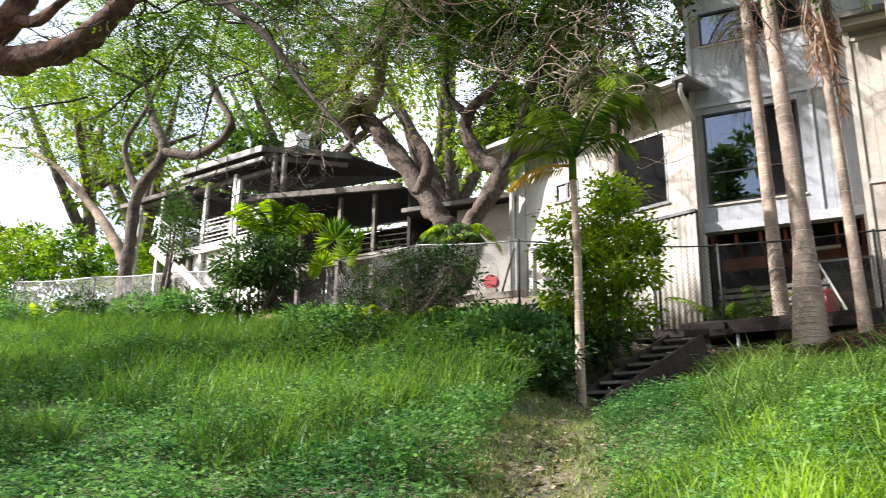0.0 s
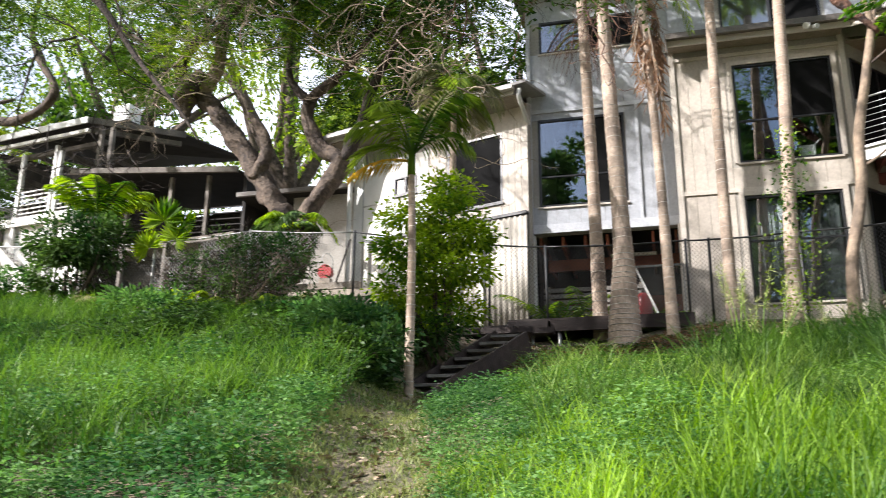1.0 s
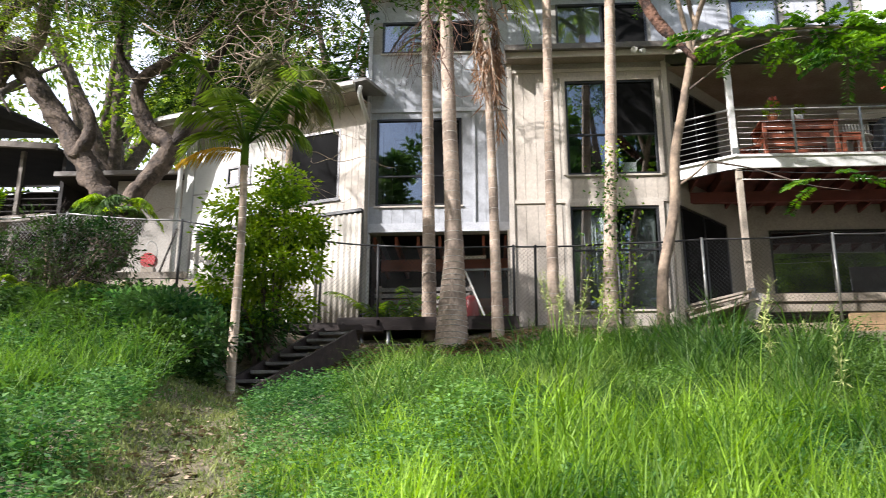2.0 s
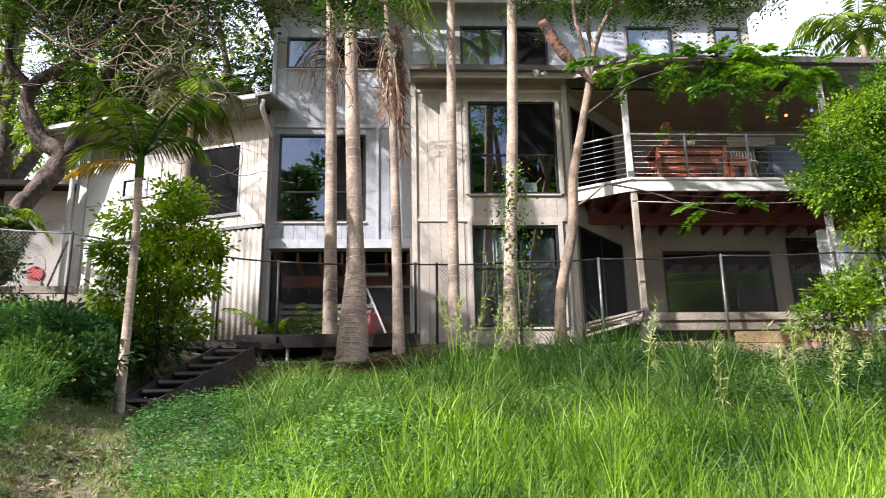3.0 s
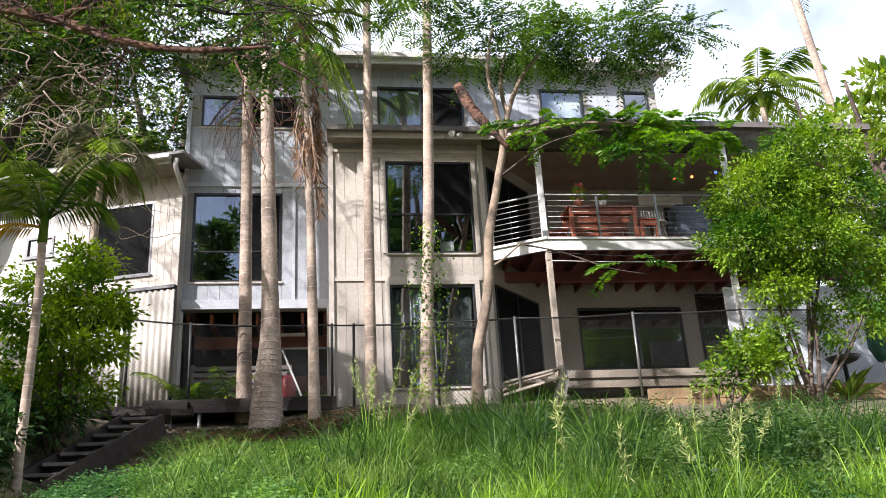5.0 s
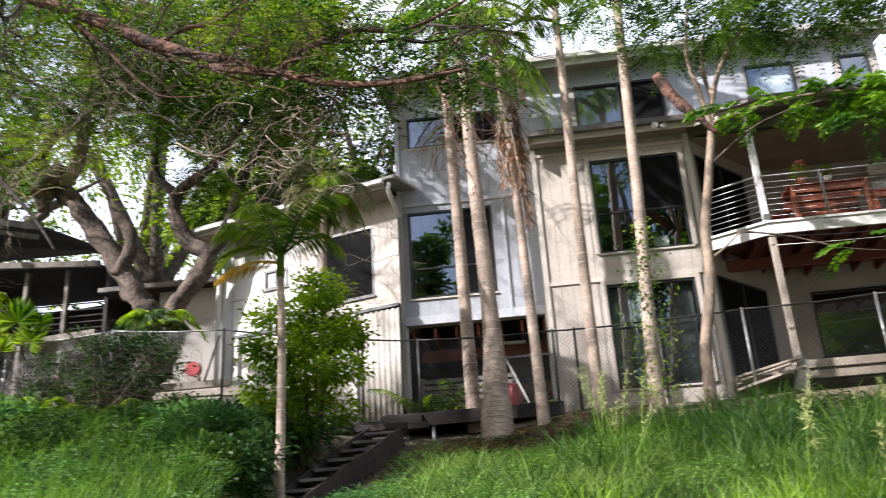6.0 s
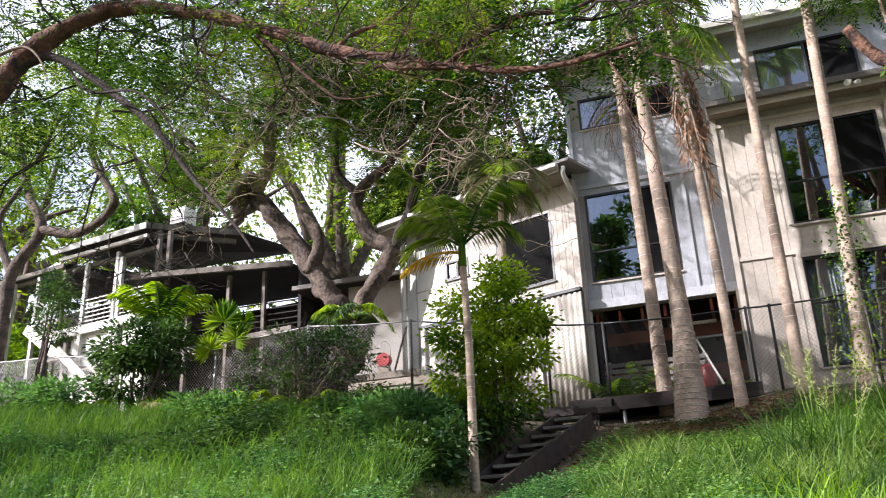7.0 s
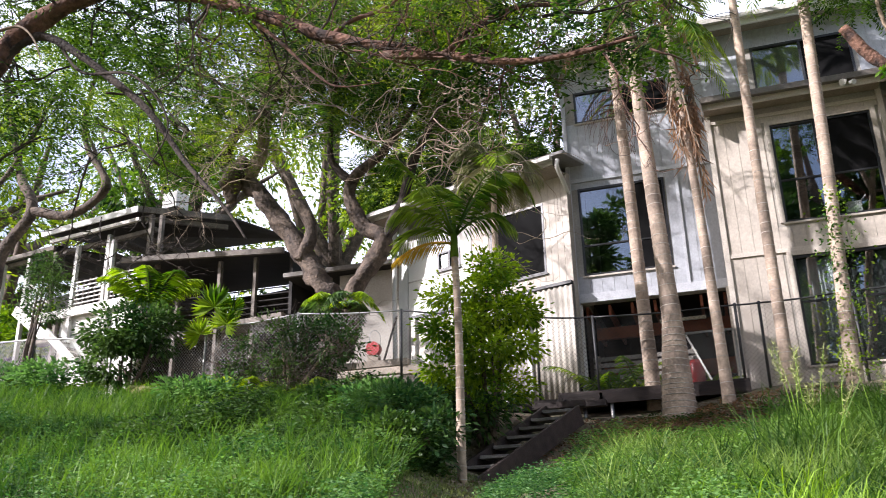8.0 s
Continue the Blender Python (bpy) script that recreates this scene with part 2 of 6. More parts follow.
def tube(bm, pts, radii, sides=8, cap=True, wobble=0.0):
    pts = [Vector(p) for p in pts]
    rings, ref = [], Vector((0.3, 1, 0.1))
    for i, p in enumerate(pts):
        d = (pts[min(i + 1, len(pts) - 1)] - pts[max(i - 1, 0)]).normalized()
        s = d.cross(ref)
        s = (s if s.length > 1e-3 else d.cross(Vector((1, 0, 0)))).normalized()
        u = s.cross(d).normalized()
        r = radii[i] if hasattr(radii, "__len__") else radii
        ring = []
        for k in range(sides):
            a = 2 * math.pi * k / sides
            rim = Vector((math.cos(a), math.sin(a), 0))
            q = r * (1 + wobble * (0.7 * noise.noise(p * 2.3 + rim * 0.9) + 0.45 * noise.noise(p * 8.0 + rim * 2.2)))
            ring.append(bm.verts.new(p + (s * math.cos(a) + u * math.sin(a)) * q))
        rings.append(ring)
    for a, b in zip(rings, rings[1:]):
        for k in range(sides):
            f = bm.faces.new((a[k], a[(k + 1) % sides], b[(k + 1) % sides], b[k]))
            f.smooth = True
    if cap:
        bm.faces.new(rings[0][::-1])
        bm.faces.new(rings[-1])


def smooth_line(pts, n=6):
    """A rounded line through pts (Catmull-Rom)."""
    p = [Vector(q) for q in pts]
    p = [p[0] * 2 - p[1]] + p + [p[-1] * 2 - p[-2]]
    out = []
    for i in range(1, len(p) - 2):
        for k in range(n):
            t = k / n
            out.append(0.5 * (2 * p[i] + (p[i + 1] - p[i - 1]) * t + (2 * p[i - 1] - 5 * p[i] + 4 * p[i + 1] - p[i + 2]) * t * t + (3 * p[i] - p[i - 1] - 3 * p[i + 1] + p[i + 2]) * t ** 3))
    return out + [p[-2]]


def part(name, bm, mat, parent=None, label=""):
    me = bpy.data.meshes.new(name)
    bm.normal_update()
    bm.to_mesh(me)
    bm.free()
    me.materials.append(mat)
    ob = new(name, me)
    ob.parent = parent
    if label:
        tagged(ob, label)
    return ob


def piece(name, me, parent, m):
    ob = new(name, me)
    ob.parent = parent
    ob.matrix_basis = m
    return ob


def thing(name, label, category, kind="", group=""):
    return tagged(new(name), label, category, group, kind)


def boxes(*args):
    bm = bmesh.new()
    for a in args:
        box(bm, *a)
    return bm


def bars(rows, w, h):
    bm = bmesh.new()
    for a, b in rows:
        beam(bm, a, b, w, h)
    return bm


def line_tube(pts, radii, sides=8, n=5, wobble=0.0):
    bm = bmesh.new()
    q = smooth_line(pts, n)
    if hasattr(radii, "__len__"):
        r = list(np.interp(np.linspace(0, 1, len(q)), np.linspace(0, 1, len(radii)), radii))
    else:
        r = radii
    tube(bm, q, r, sides, True, wobble)
    return bm


RNG = np.random.default_rng(7)


def unit(a):
    return a / np.maximum(np.linalg.norm(a, axis=1, keepdims=True), 1e-6)


def leaf_mesh(name, P, D, L, W, mat, fold=0.25, parent=None, droop=0.0, label=""):
    """Many small folded leaves: from P along D, L long and W wide."""
    P, D = np.asarray(P, float), unit(np.asarray(D, float))
    n = len(P)
    L, W = np.broadcast_to(L, n)[:, None], np.broadcast_to(W, n)[:, None]
    S = unit(np.cross(D, RNG.normal(size=(n, 3)) * 0.6 + np.array([0, 0, 1.0])))
    U = np.cross(S, D)
    down = np.array([0, 0, -1.0]) * droop
    mid = P + D * L * 0.5
    V = np.stack([P, mid + S * W * 0.5 - U * W * fold, P + D * L + down * L, mid - S * W * 0.5 - U * W * fold], 1).reshape(-1, 3)
    i = np.arange(n)[:, None] * 4
    F = np.concatenate([i + np.array([[0, 1, 2]]), i + np.array([[0, 2, 3]])], 1).reshape(-1, 3)
    me = bpy.data.meshes.new(name)
    me.vertices.add(len(V)), me.vertices.foreach_set("co", V.ravel())
    me.loops.add(F.size), me.loops.foreach_set("vertex_index", F.ravel().astype(np.int32))
    me.polygons.add(len(F)), me.polygons.foreach_set("loop_start", np.arange(0, F.size, 3, dtype=np.int32))
    me.update(calc_edges=True)
    me.materials.append(mat)
    ob = new(name, me)
    ob.parent = parent
    if label:
        tagged(ob, label)
    if n > 300 and parent:
        tagged(ob, kind="stuff")
    return ob


def sprays(C, D, pairs, length, leaf, wide):
    """Feather leaves: at each C a stalk along D with pairs of leaflets. Gives leaf bases, ways, lengths and widths."""
    n = len(C)
    D = unit(D)
    S = unit(np.cross(D, np.array([0, 0, 1.0]) + RNG.normal(size=(n, 3)) * 0.25))
    Ln = length * RNG.uniform(0.7, 1.3, (n, 1))
    P, W = [], []
    for k in range(pairs):
        t = (k + 0.7) / pairs
        at = C + D * Ln * t + np.array([0, 0, -1.0]) * Ln * 0.35 * t * t
        for s in (-1, 1):
            P.append(at)
            W.append(S * s + D * 0.45 + np.array([0, 0, -0.25]))
    P, W = np.concatenate(P), np.concatenate(W)
    m = len(P)
    return P, W, leaf * RNG.uniform(0.7, 1.2, m), wide * RNG.uniform(0.8, 1.2, m)


def blob_points(n, centre, radii, hollow=0.5):
    """Points in an ellipsoid, most of them towards its shell."""
    d = unit(RNG.normal(size=(n, 3)))
    r = (hollow + (1 - hollow) * RNG.random((n, 1))) ** 0.8
    return np.array(centre) + d * r * np.array(radii), d


# ---------------- ground ----------------
PATH_LINE = [(1.2, -6.0), (0.6, 0.0), (-0.6, 3.2), (-1.5, 6.0), (-2.1, 8.2), (-2.6, 10.6), (-2.9, 11.6)]


def path_x(y):
    return float(np.interp(y, [p[1] for p in PATH_LINE], [p[0] for p in PATH_LINE]))


def height(x, y):
    """The bank: it climbs from the camera to the houses, with a trodden dip along the path."""
    z = 0.3 * min(max(y, -1.0), 15.0) + (0.055 if y > 15 else 0) * (min(y, 60.0) - 15)
    z += 0.085 * max(0.0, min(-x - 2.0, 14.0)) * min(1.0, max(0.0, y / 10))
    fade = 1 if y < 15 else max(0, 16.5 - y) / 1.5
    z -= 0.18 * math.exp(-((x + 2.45) / 0.9) ** 2) * min(1, max(0, (y - 8.0) / 2.7)) * fade
    z -= 0.28 * math.exp(-((x + 0.6) / 1.4) ** 2) * min(1, max(0, (y - 12.3) / 1.7)) * fade
    z -= 0.30 * math.exp(-((y - 11.2) / 2.0) ** 2) * min(1, max(0, (x + 2.6) / 1.5))
    z -= 0.30 * math.exp(-((x + 1.7) / 0.8) ** 2) * math.exp(-((y - 10.4) / 1.6) ** 2)
    z -= 0.30 * math.exp(-((x + 2.35) / 0.8) ** 2) * min(1, max(0, (y - 10.5) / 1.2)) * min(1, max(0, (14.4 - y) / 0.8))
    if x < -4 and y > 15:
        z += 0.14 * (min(y, 20) - 15) * min(1.0, (-4 - x) / 2)
    z += 0.10 * noise.noise(Vector((x * 0.35, y * 0.35, 0))) + 0.03 * noise.noise(Vector((x * 1.7, y * 1.7, 3)))
    if -3 < y < 13:
        d = abs(x - path_x(y))
        z -= 0.16 * math.exp(-(d / 0.55) ** 2)
        z += 0.20 * math.exp(-((x - path_x(y) - 1.9) / 0.9) ** 2) * min(1, max(0, (y - 2) / 3)) * min(1, max(0, (10 - y) / 3))
    return z


def ground_sheet():
    xs = sorted(set([round(v, 3) for v in np.arange(-24, 16.01, 0.4)] + [-4000, -1500, -500, -200, -100, -60, -40, -30, 20, 28, 40, 70, 130, 300, 900, 4000]))
    ys = sorted(set([round(v, 3) for v in np.arange(-3, 26.01, 0.4)] + [-4000, -1500, -500, -200, -80, -40, -20, -10, -6, 30, 36, 45, 60, 100, 200, 500, 1500, 4000]))
    V = [(x, y, height(x, y)) for y in ys for x in xs]
    w = len(xs)
    F = [(j * w + i, j * w + i + 1, (j + 1) * w + i + 1, (j + 1) * w + i) for j in range(len(ys) - 1) for i in range(w - 1)]
    me = bpy.data.meshes.new("ground")
    me.from_pydata(V, [], F)
    me.polygons.foreach_set("use_smooth", [True] * len(F))
    me.materials.append(M_GROUND)
    tagged(new("ground", me), "sloping earth bank covered with leaf litter and weeds", "ground", kind="structure")


ground_sheet()


# ---------------- the house ----------------
def wall_boxes(x0, x1, z0, z1, y0, y1, openings=()):
    """A wall along x with rectangular openings (x0, x1, z0, z1) that go right through."""
    bm = bmesh.new()
    xs = sorted({x0, x1, *[v for o in openings for v in o[:2] if x0 < v < x1]})
    for a, b in zip(xs, xs[1:]):
        mid, at = (a + b) / 2, z0
        for o in sorted([o for o in openings if o[0] < mid < o[1]], key=lambda o: o[2]):
            if o[2] > at:
                box(bm, a, b, y0, y1, at, o[2])
            at = max(at, o[3])
        if at < z1:
            box(bm, a, b, y0, y1, at, z1)
    return bm


BOARDS = {}


def board_mesh(w, h, mat):
    key = (round(w, 3), round(h, 3), mat.name)
    if key not in BOARDS:
        bm = bmesh.new()
        e = 0.002
        a = [bm.verts.new(p) for p in ((0, 0, 0), (w, 0, 0), (w, 0, h), (0, 0, h))]
        b = [bm.verts.new(p) for p in ((e, -0.010, 0), (w - e, -0.010, 0), (w - e, -0.010, h), (e, -0.010, h))]
        bm.faces.new(b)
        for i in range(4):
            j = (i + 1) % 4
            bm.faces.new((a[i], a[j], b[j], b[i]))
        me = bpy.data.meshes.new("cladding_board")
        bm.to_mesh(me)
        bm.free()
        me.materials.append(mat)
        BOARDS[key] = me
    return BOARDS[key]


def clad(parent, x0, x1, z0, z1, y, openings, mat, pitch=0.15, base=None):
    """Upright boards on a wall's face, cut round its openings. base: the wall's own pose where it stands askew."""
    n = max(1, round((x1 - x0) / pitch))
    w = (x1 - x0) / n
    for i in range(n):
        a, b, at = x0 + i * w, x0 + (i + 1) * w, z0
        spans = []
        for o in sorted([o for o in openings if o[0] < b - 0.03 and o[1] > a + 0.03], key=lambda o: o[2]):
            if o[2] > at + 0.02:
                spans.append((at, o[2]))
            at = max(at, o[3])
        if at < z1 - 0.02:
            spans.append((at, z1))
        for lo, hi in spans:
            m = Matrix.Translation((a, y - 0.002, lo))
            piece("cladding_board", board_mesh(w - 0.003, hi - lo, mat), parent, base @ m if base else m)


WINDOWS = [0]


def window(x0, x1, z0, z1, y, splits=(), rails=(), label="", frame_mat=None, base=None, trim=True):
    """An aluminium window in a wall face at y: frame, panes between the uprights, sill, outer trim."""
    WINDOWS[0] += 1
    frame_mat = frame_mat or M_FRAME
    w = thing("window_%d" % WINDOWS[0], label or "dark aluminium window with reflecting glass panes", "window", "structure")
    if base:
        w.matrix_basis = base
    f = 0.045
    part("window_frame", boxes((x0, x1, y - 0.02, y + 0.07, z1 - f, z1), (x0, x1, y - 0.02, y + 0.07, z0, z0 + f),
                               (x0, x0 + f, y - 0.02, y + 0.07, z0 + f, z1 - f), (x1 - f, x1, y - 0.02, y + 0.07, z0 + f, z1 - f)), frame_mat, w)
    for s in splits:
        part("mullion", boxes((s - 0.025, s + 0.025, y - 0.012, y + 0.06, z0 + f, z1 - f)), frame_mat, w)
    for r in rails:
        part("glazing_rail", boxes((x0 + f, x1 - f, y - 0.008, y + 0.05, r - 0.015, r + 0.015)), frame_mat, w)
    xs = [x0 + f, *splits, x1 - f]
    for a, b in zip(xs, xs[1:]):
        p = part("pane", boxes((a, b, y + 0.02, y + 0.026, z0 + f, z1 - f)), M_GLASS, w)
        p.visible_shadow = False
    part("window_sill", boxes((x0 - 0.03, x1 + 0.03, y - 0.05, y + 0.02, z0 - 0.035, z0)), M_FRAME if not trim else M_CREAM, w)
    return w


TOP = [(-1.60, 0.36, 10.74, 11.50), (2.10, 4.00, 10.78, 11.82), (5.75, 6.75, 11.0, 11.85), (7.7, 8.3, 11.0, 11.85)]
MID = [(-1.67, 0.08, 7.30, 9.22)]
BAY = [(2.19, 3.98, 7.74, 9.78), (2.20, 3.90, 5.03, 7.08)]

# tower: upper storey runs on to the right behind the bay's roof
tower = thing("wall_tower", "tall pale grey wall clad in vertical boards", "wall", "structure")
part("wall_core", wall_boxes(-1.82, 1.05, 9.36, 12.25, 16.52, 16.70, TOP), M_WALL, tower)
part("wall_core", wall_boxes(1.05, 8.5, 10.34, 12.25, 16.52, 16.70, TOP), M_WALL, tower)
part("wall_core", wall_boxes(-1.82, 1.05, 6.74, 9.36, 16.52, 16.70, MID), M_WALL, tower)
clad(tower, -1.80, 1.05, 9.44, 12.25, 16.52, TOP, M_BOARD_GREY, 0.23)
clad(tower, 1.05, 8.5, 10.74, 12.25, 16.52, TOP, M_BOARD_GREY, 0.23)
clad(tower, -1.80, 1.05, 6.92, 9.36, 16.52, MID, M_BOARD_GREY, 0.23)
tb = thing("trim", "pale painted timber trim bands on the tower wall", "trim", "structure")
part("belt_trim", boxes((-1.84, 1.03, 16.47, 16.50, 9.36, 9.44)), M_GREYTRIM, tb)
part("bottom_trim", boxes((-1.84, 1.03, 16.46, 16.50, 6.74, 6.92)), M_GREYTRIM, tb)
part("corner_trim", boxes((-1.88, -1.80, 16.46, 16.53, 6.70, 12.25)), M_GREYTRIM, tb)
part("upright_trim", boxes((0.30, 0.36, 16.47, 16.50, 6.92, 9.36)), M_GREYTRIM, tb)

window(*TOP[0], 16.52, (-0.6,), label="upper window with dark frame reflecting blue sky")
window(*TOP[1], 16.52, (3.05,), label="upper window with a dark blind on one side")
window(*TOP[2], 16.52, (), label="upper window with a pale roller blind")
window(*TOP[3], 16.52, (), label="small upper window with dark glass")
window(*MID[0], 16.52, (-0.66,), (7.95,), label="tall sliding window reflecting trees and blue sky")

# bay
bay = thing("wall_bay", "cream painted bay wall clad in vertical boards", "wall", "structure")
part("wall_core", wall_boxes(1.05, 4.20, 4.60, 10.32, 16.12, 16.30, BAY), M_WALL, bay)
part("wall_core", boxes((1.07, 1.25, 16.30, 16.52, 4.60, 10.32)), M_WALL, bay)
clad(bay, 1.12, 4.14, 7.24, 10.05, 16.12, [(2.10, 4.07, 7.66, 9.87)], M_BOARD, 0.23)
clad(bay, 1.12, 4.14, 4.62, 7.16, 16.12, [(2.11, 3.99, 4.96, 7.16)], M_BOARD, 0.23)
bt = thing("trim", "cream painted timber trim boards on the bay", "trim", "structure")
part("corner_trim", boxes((1.02, 1.12, 16.07, 16.13, 4.60, 10.30)), M_CREAM, bt)
part("corner_trim", boxes((4.14, 4.24, 16.07, 16.13, 4.60, 10.30)), M_CREAM, bt)
part("belt_trim", boxes((1.12, 4.14, 16.08, 16.118, 7.16, 7.24)), M_CREAM, bt)
part("head_trim", boxes((1.12, 4.14, 16.08, 16.118, 9.98, 10.05)), M_CREAM, bt)
for o in BAY:
    part("window_trim", boxes((o[0] - 0.09, o[0], 16.075, 16.118, o[2], o[3] + 0.08), (o[1], o[1] + 0.09, 16.075, 16.118, o[2], o[3] + 0.08),
                              (o[0], o[1], 16.075, 16.118, o[3], o[3] + 0.08)), M_BOARD, bt)
window(*BAY[0], 16.12, (2.98,), (8.6,), label="large bay window with one dark blind, reflecting trees")
window(*BAY[1], 16.12, (2.92,), (6.2,), label="lower bay window with a pale curtain behind")
part("corner_trim", boxes((0.98, 1.03, 16.44, 16.54, 4.60, 6.75)), M_CREAM, bt)

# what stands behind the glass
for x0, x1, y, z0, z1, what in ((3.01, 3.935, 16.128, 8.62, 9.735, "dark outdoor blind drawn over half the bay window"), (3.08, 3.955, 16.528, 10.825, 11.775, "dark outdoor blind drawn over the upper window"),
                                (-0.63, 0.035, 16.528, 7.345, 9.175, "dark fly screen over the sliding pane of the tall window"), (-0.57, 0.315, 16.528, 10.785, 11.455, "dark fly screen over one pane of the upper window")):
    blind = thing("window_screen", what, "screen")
    part("dark_sheet", boxes((x0, x1, y, y + 0.004, z0, z1)), M_BLIND, blind)
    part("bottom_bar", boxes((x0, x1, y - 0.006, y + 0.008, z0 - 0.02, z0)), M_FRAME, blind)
blind = thing("roller_blind", "pale roller blind in the upper window", "blind")
part("blind_sheet", boxes((5.80, 6.70, 16.62, 16.63, 11.05, 11.8)), M_CURTAIN, blind)


def curtain(x0, x1, y, z0, z1, label, cloth=None):
    c = thing("curtain", label, "curtain")
    bm = bmesh.new()
    n = 28
    rows = [[bm.verts.new((x0 + (x1 - x0) * i / n, y + 0.009 * math.sin(i * 1.9) + 0.008 * math.sin(i * 0.7), z)) for i in range(n + 1)] for z in (z0, z1)]
    for i in range(n):
        bm.faces.new((rows[0][i], rows[0][i + 1], rows[1][i + 1], rows[1][i])).smooth = True
    sol = part("curtain_cloth", bm, cloth or M_CURTAIN, c)
    m = sol.modifiers.new("thick", "SOLIDIFY")
    m.thickness = 0.008


curtain(2.26, 2.86, 16.24, 5.08, 7.03, "pale curtain hanging inside the lower bay window")
curtain(3.0, 3.84, 16.27, 5.08, 7.03, "grey-green cloth added behind the lower bay pane for its reflection", M_REFLECTION_GREY)
box_on_sill = thing("carton", "white carton standing on the sill inside the bay window", "box")
part("carton_body", boxes((3.28, 3.55, 16.25, 16.34, 7.79, 8.05)), M_WHITE, box_on_sill)
part("carton_flap", bars([((3.28, 16.25, 8.05), (3.2, 16.25, 8.15))], 0.1, 0.01), M_WHITE, box_on_sill)
part("carton_flap", bars([((3.55, 16.25, 8.05), (3.64, 16.25, 8.14))], 0.1, 0.01), M_WHITE, box_on_sill)

# inner shell closing the rooms behind the glass; near-black paint stands for their shade
shell = thing("inner_walls", "inner walls behind the windows, coloured near black for room shade", "wall", "structure")
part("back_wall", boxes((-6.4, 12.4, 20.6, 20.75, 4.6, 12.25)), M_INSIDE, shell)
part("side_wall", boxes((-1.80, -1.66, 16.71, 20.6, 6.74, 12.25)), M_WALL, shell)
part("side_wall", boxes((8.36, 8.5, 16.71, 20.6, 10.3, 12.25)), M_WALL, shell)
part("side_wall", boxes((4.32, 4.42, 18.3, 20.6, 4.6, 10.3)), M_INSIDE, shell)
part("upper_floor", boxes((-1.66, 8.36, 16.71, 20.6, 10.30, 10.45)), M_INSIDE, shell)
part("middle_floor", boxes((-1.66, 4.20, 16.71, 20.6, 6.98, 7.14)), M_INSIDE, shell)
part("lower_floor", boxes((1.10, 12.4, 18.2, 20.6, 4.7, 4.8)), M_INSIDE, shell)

# main roof
roof = thing("roof_main", "low pitched metal roof with a pale fascia", "roof", "structure")
bm = bmesh.new()
v = [bm.verts.new(p) for p in ((-2.25, 16.05, 12.36), (8.85, 16.05, 12.36), (8.85, 21.0, 13.1), (-2.25, 21.0, 13.1), (-2.25, 16.05, 12.42), (8.85, 16.05, 12.42), (8.85, 21.0, 13.16), (-2.25, 21.0, 13.16))]
for f in ((3, 2, 1, 0), (4, 5, 6, 7), (0, 1, 5, 4), (1, 2, 6, 5), (2, 3, 7, 6), (3, 0, 4, 7)):
    bm.faces.new([v[i] for i in f])
part("roof_sheet", bm, M_ROOF, roof)
part("fascia", boxes((-2.2, 8.8, 16.10, 16.14, 12.16, 12.35)), M_TRIM, roof)
part("soffit", boxes((-2.2, 8.8, 16.14, 16.50, 12.24, 12.26)), M_CEIL, roof)
part("gutter", boxes((-2.28, 8.88, 15.99, 16.095, 12.27, 12.38)), M_GUTTER_PALE, roof)

# bay roof and its run on over the deck
bayroof = thing("roof_bay", "dark metal lean-to roof with brown gutter over the bay", "roof", "structure")
bm = bmesh.new()
for pts in ([(0.98, 15.72, 10.35), (4.35, 15.72, 10.35), (4.35, 16.50, 10.62), (0.98, 16.50, 10.62)],
            [(4.35, 15.72, 10.35), (5.25, 14.95, 10.14), (12.4, 14.95, 10.14), (12.4, 16.50, 10.62), (4.35, 16.50, 10.62)],
            [(8.52, 16.50, 10.62), (12.4, 16.50, 10.62), (12.4, 20.7, 11.5), (8.52, 20.7, 11.5)]):
    lo = [bm.verts.new(p) for p in pts]
    hi = [bm.verts.new((p[0], p[1], p[2] + 0.05)) for p in pts]
    bm.faces.new(lo[::-1]), bm.faces.new(hi)
    for i in range(len(lo)):
        j = (i + 1) % len(lo)
        bm.faces.new((lo[i], lo[j], hi[j], hi[i]))
part("roof_sheet", bm, M_ROOF, bayroof)
part("gutter", boxes((0.98, 4.33, 15.64, 15.74, 10.27, 10.39)), M_GUTTER, bayroof)
part("gutter", bars([((4.32, 15.69, 10.33), (5.25, 14.93, 10.12))], 0.1, 0.11), M_GUTTER, bayroof)
part("gutter", boxes((5.22, 12.4, 14.86, 14.96, 10.05, 10.18)), M_GUTTER, bayroof)
part("fascia", boxes((1.00, 4.34, 15.75, 15.78, 10.15, 10.33)), M_CREAM, bayroof)
part("fascia", bars([((4.33, 15.77, 10.24), (5.27, 15.0, 10.04))], 0.03, 0.18), M_CREAM, bayroof)
part("fascia", boxes((5.26, 12.4, 14.97, 15.0, 9.97, 10.12)), M_GUTTER, bayroof)
part("soffit", boxes((1.02, 4.20, 15.785, 16.10, 10.18, 10.195)), M_CEIL, bayroof)
part("gutter_end", boxes((0.965, 0.995, 15.66, 15.9, 9.98, 10.34)), M_GUTTER, bayroof)
part("ceiling_lining", boxes((4.30, 12.4, 16.12, 18.0, 10.05, 10.07)), M_CEIL, bayroof)

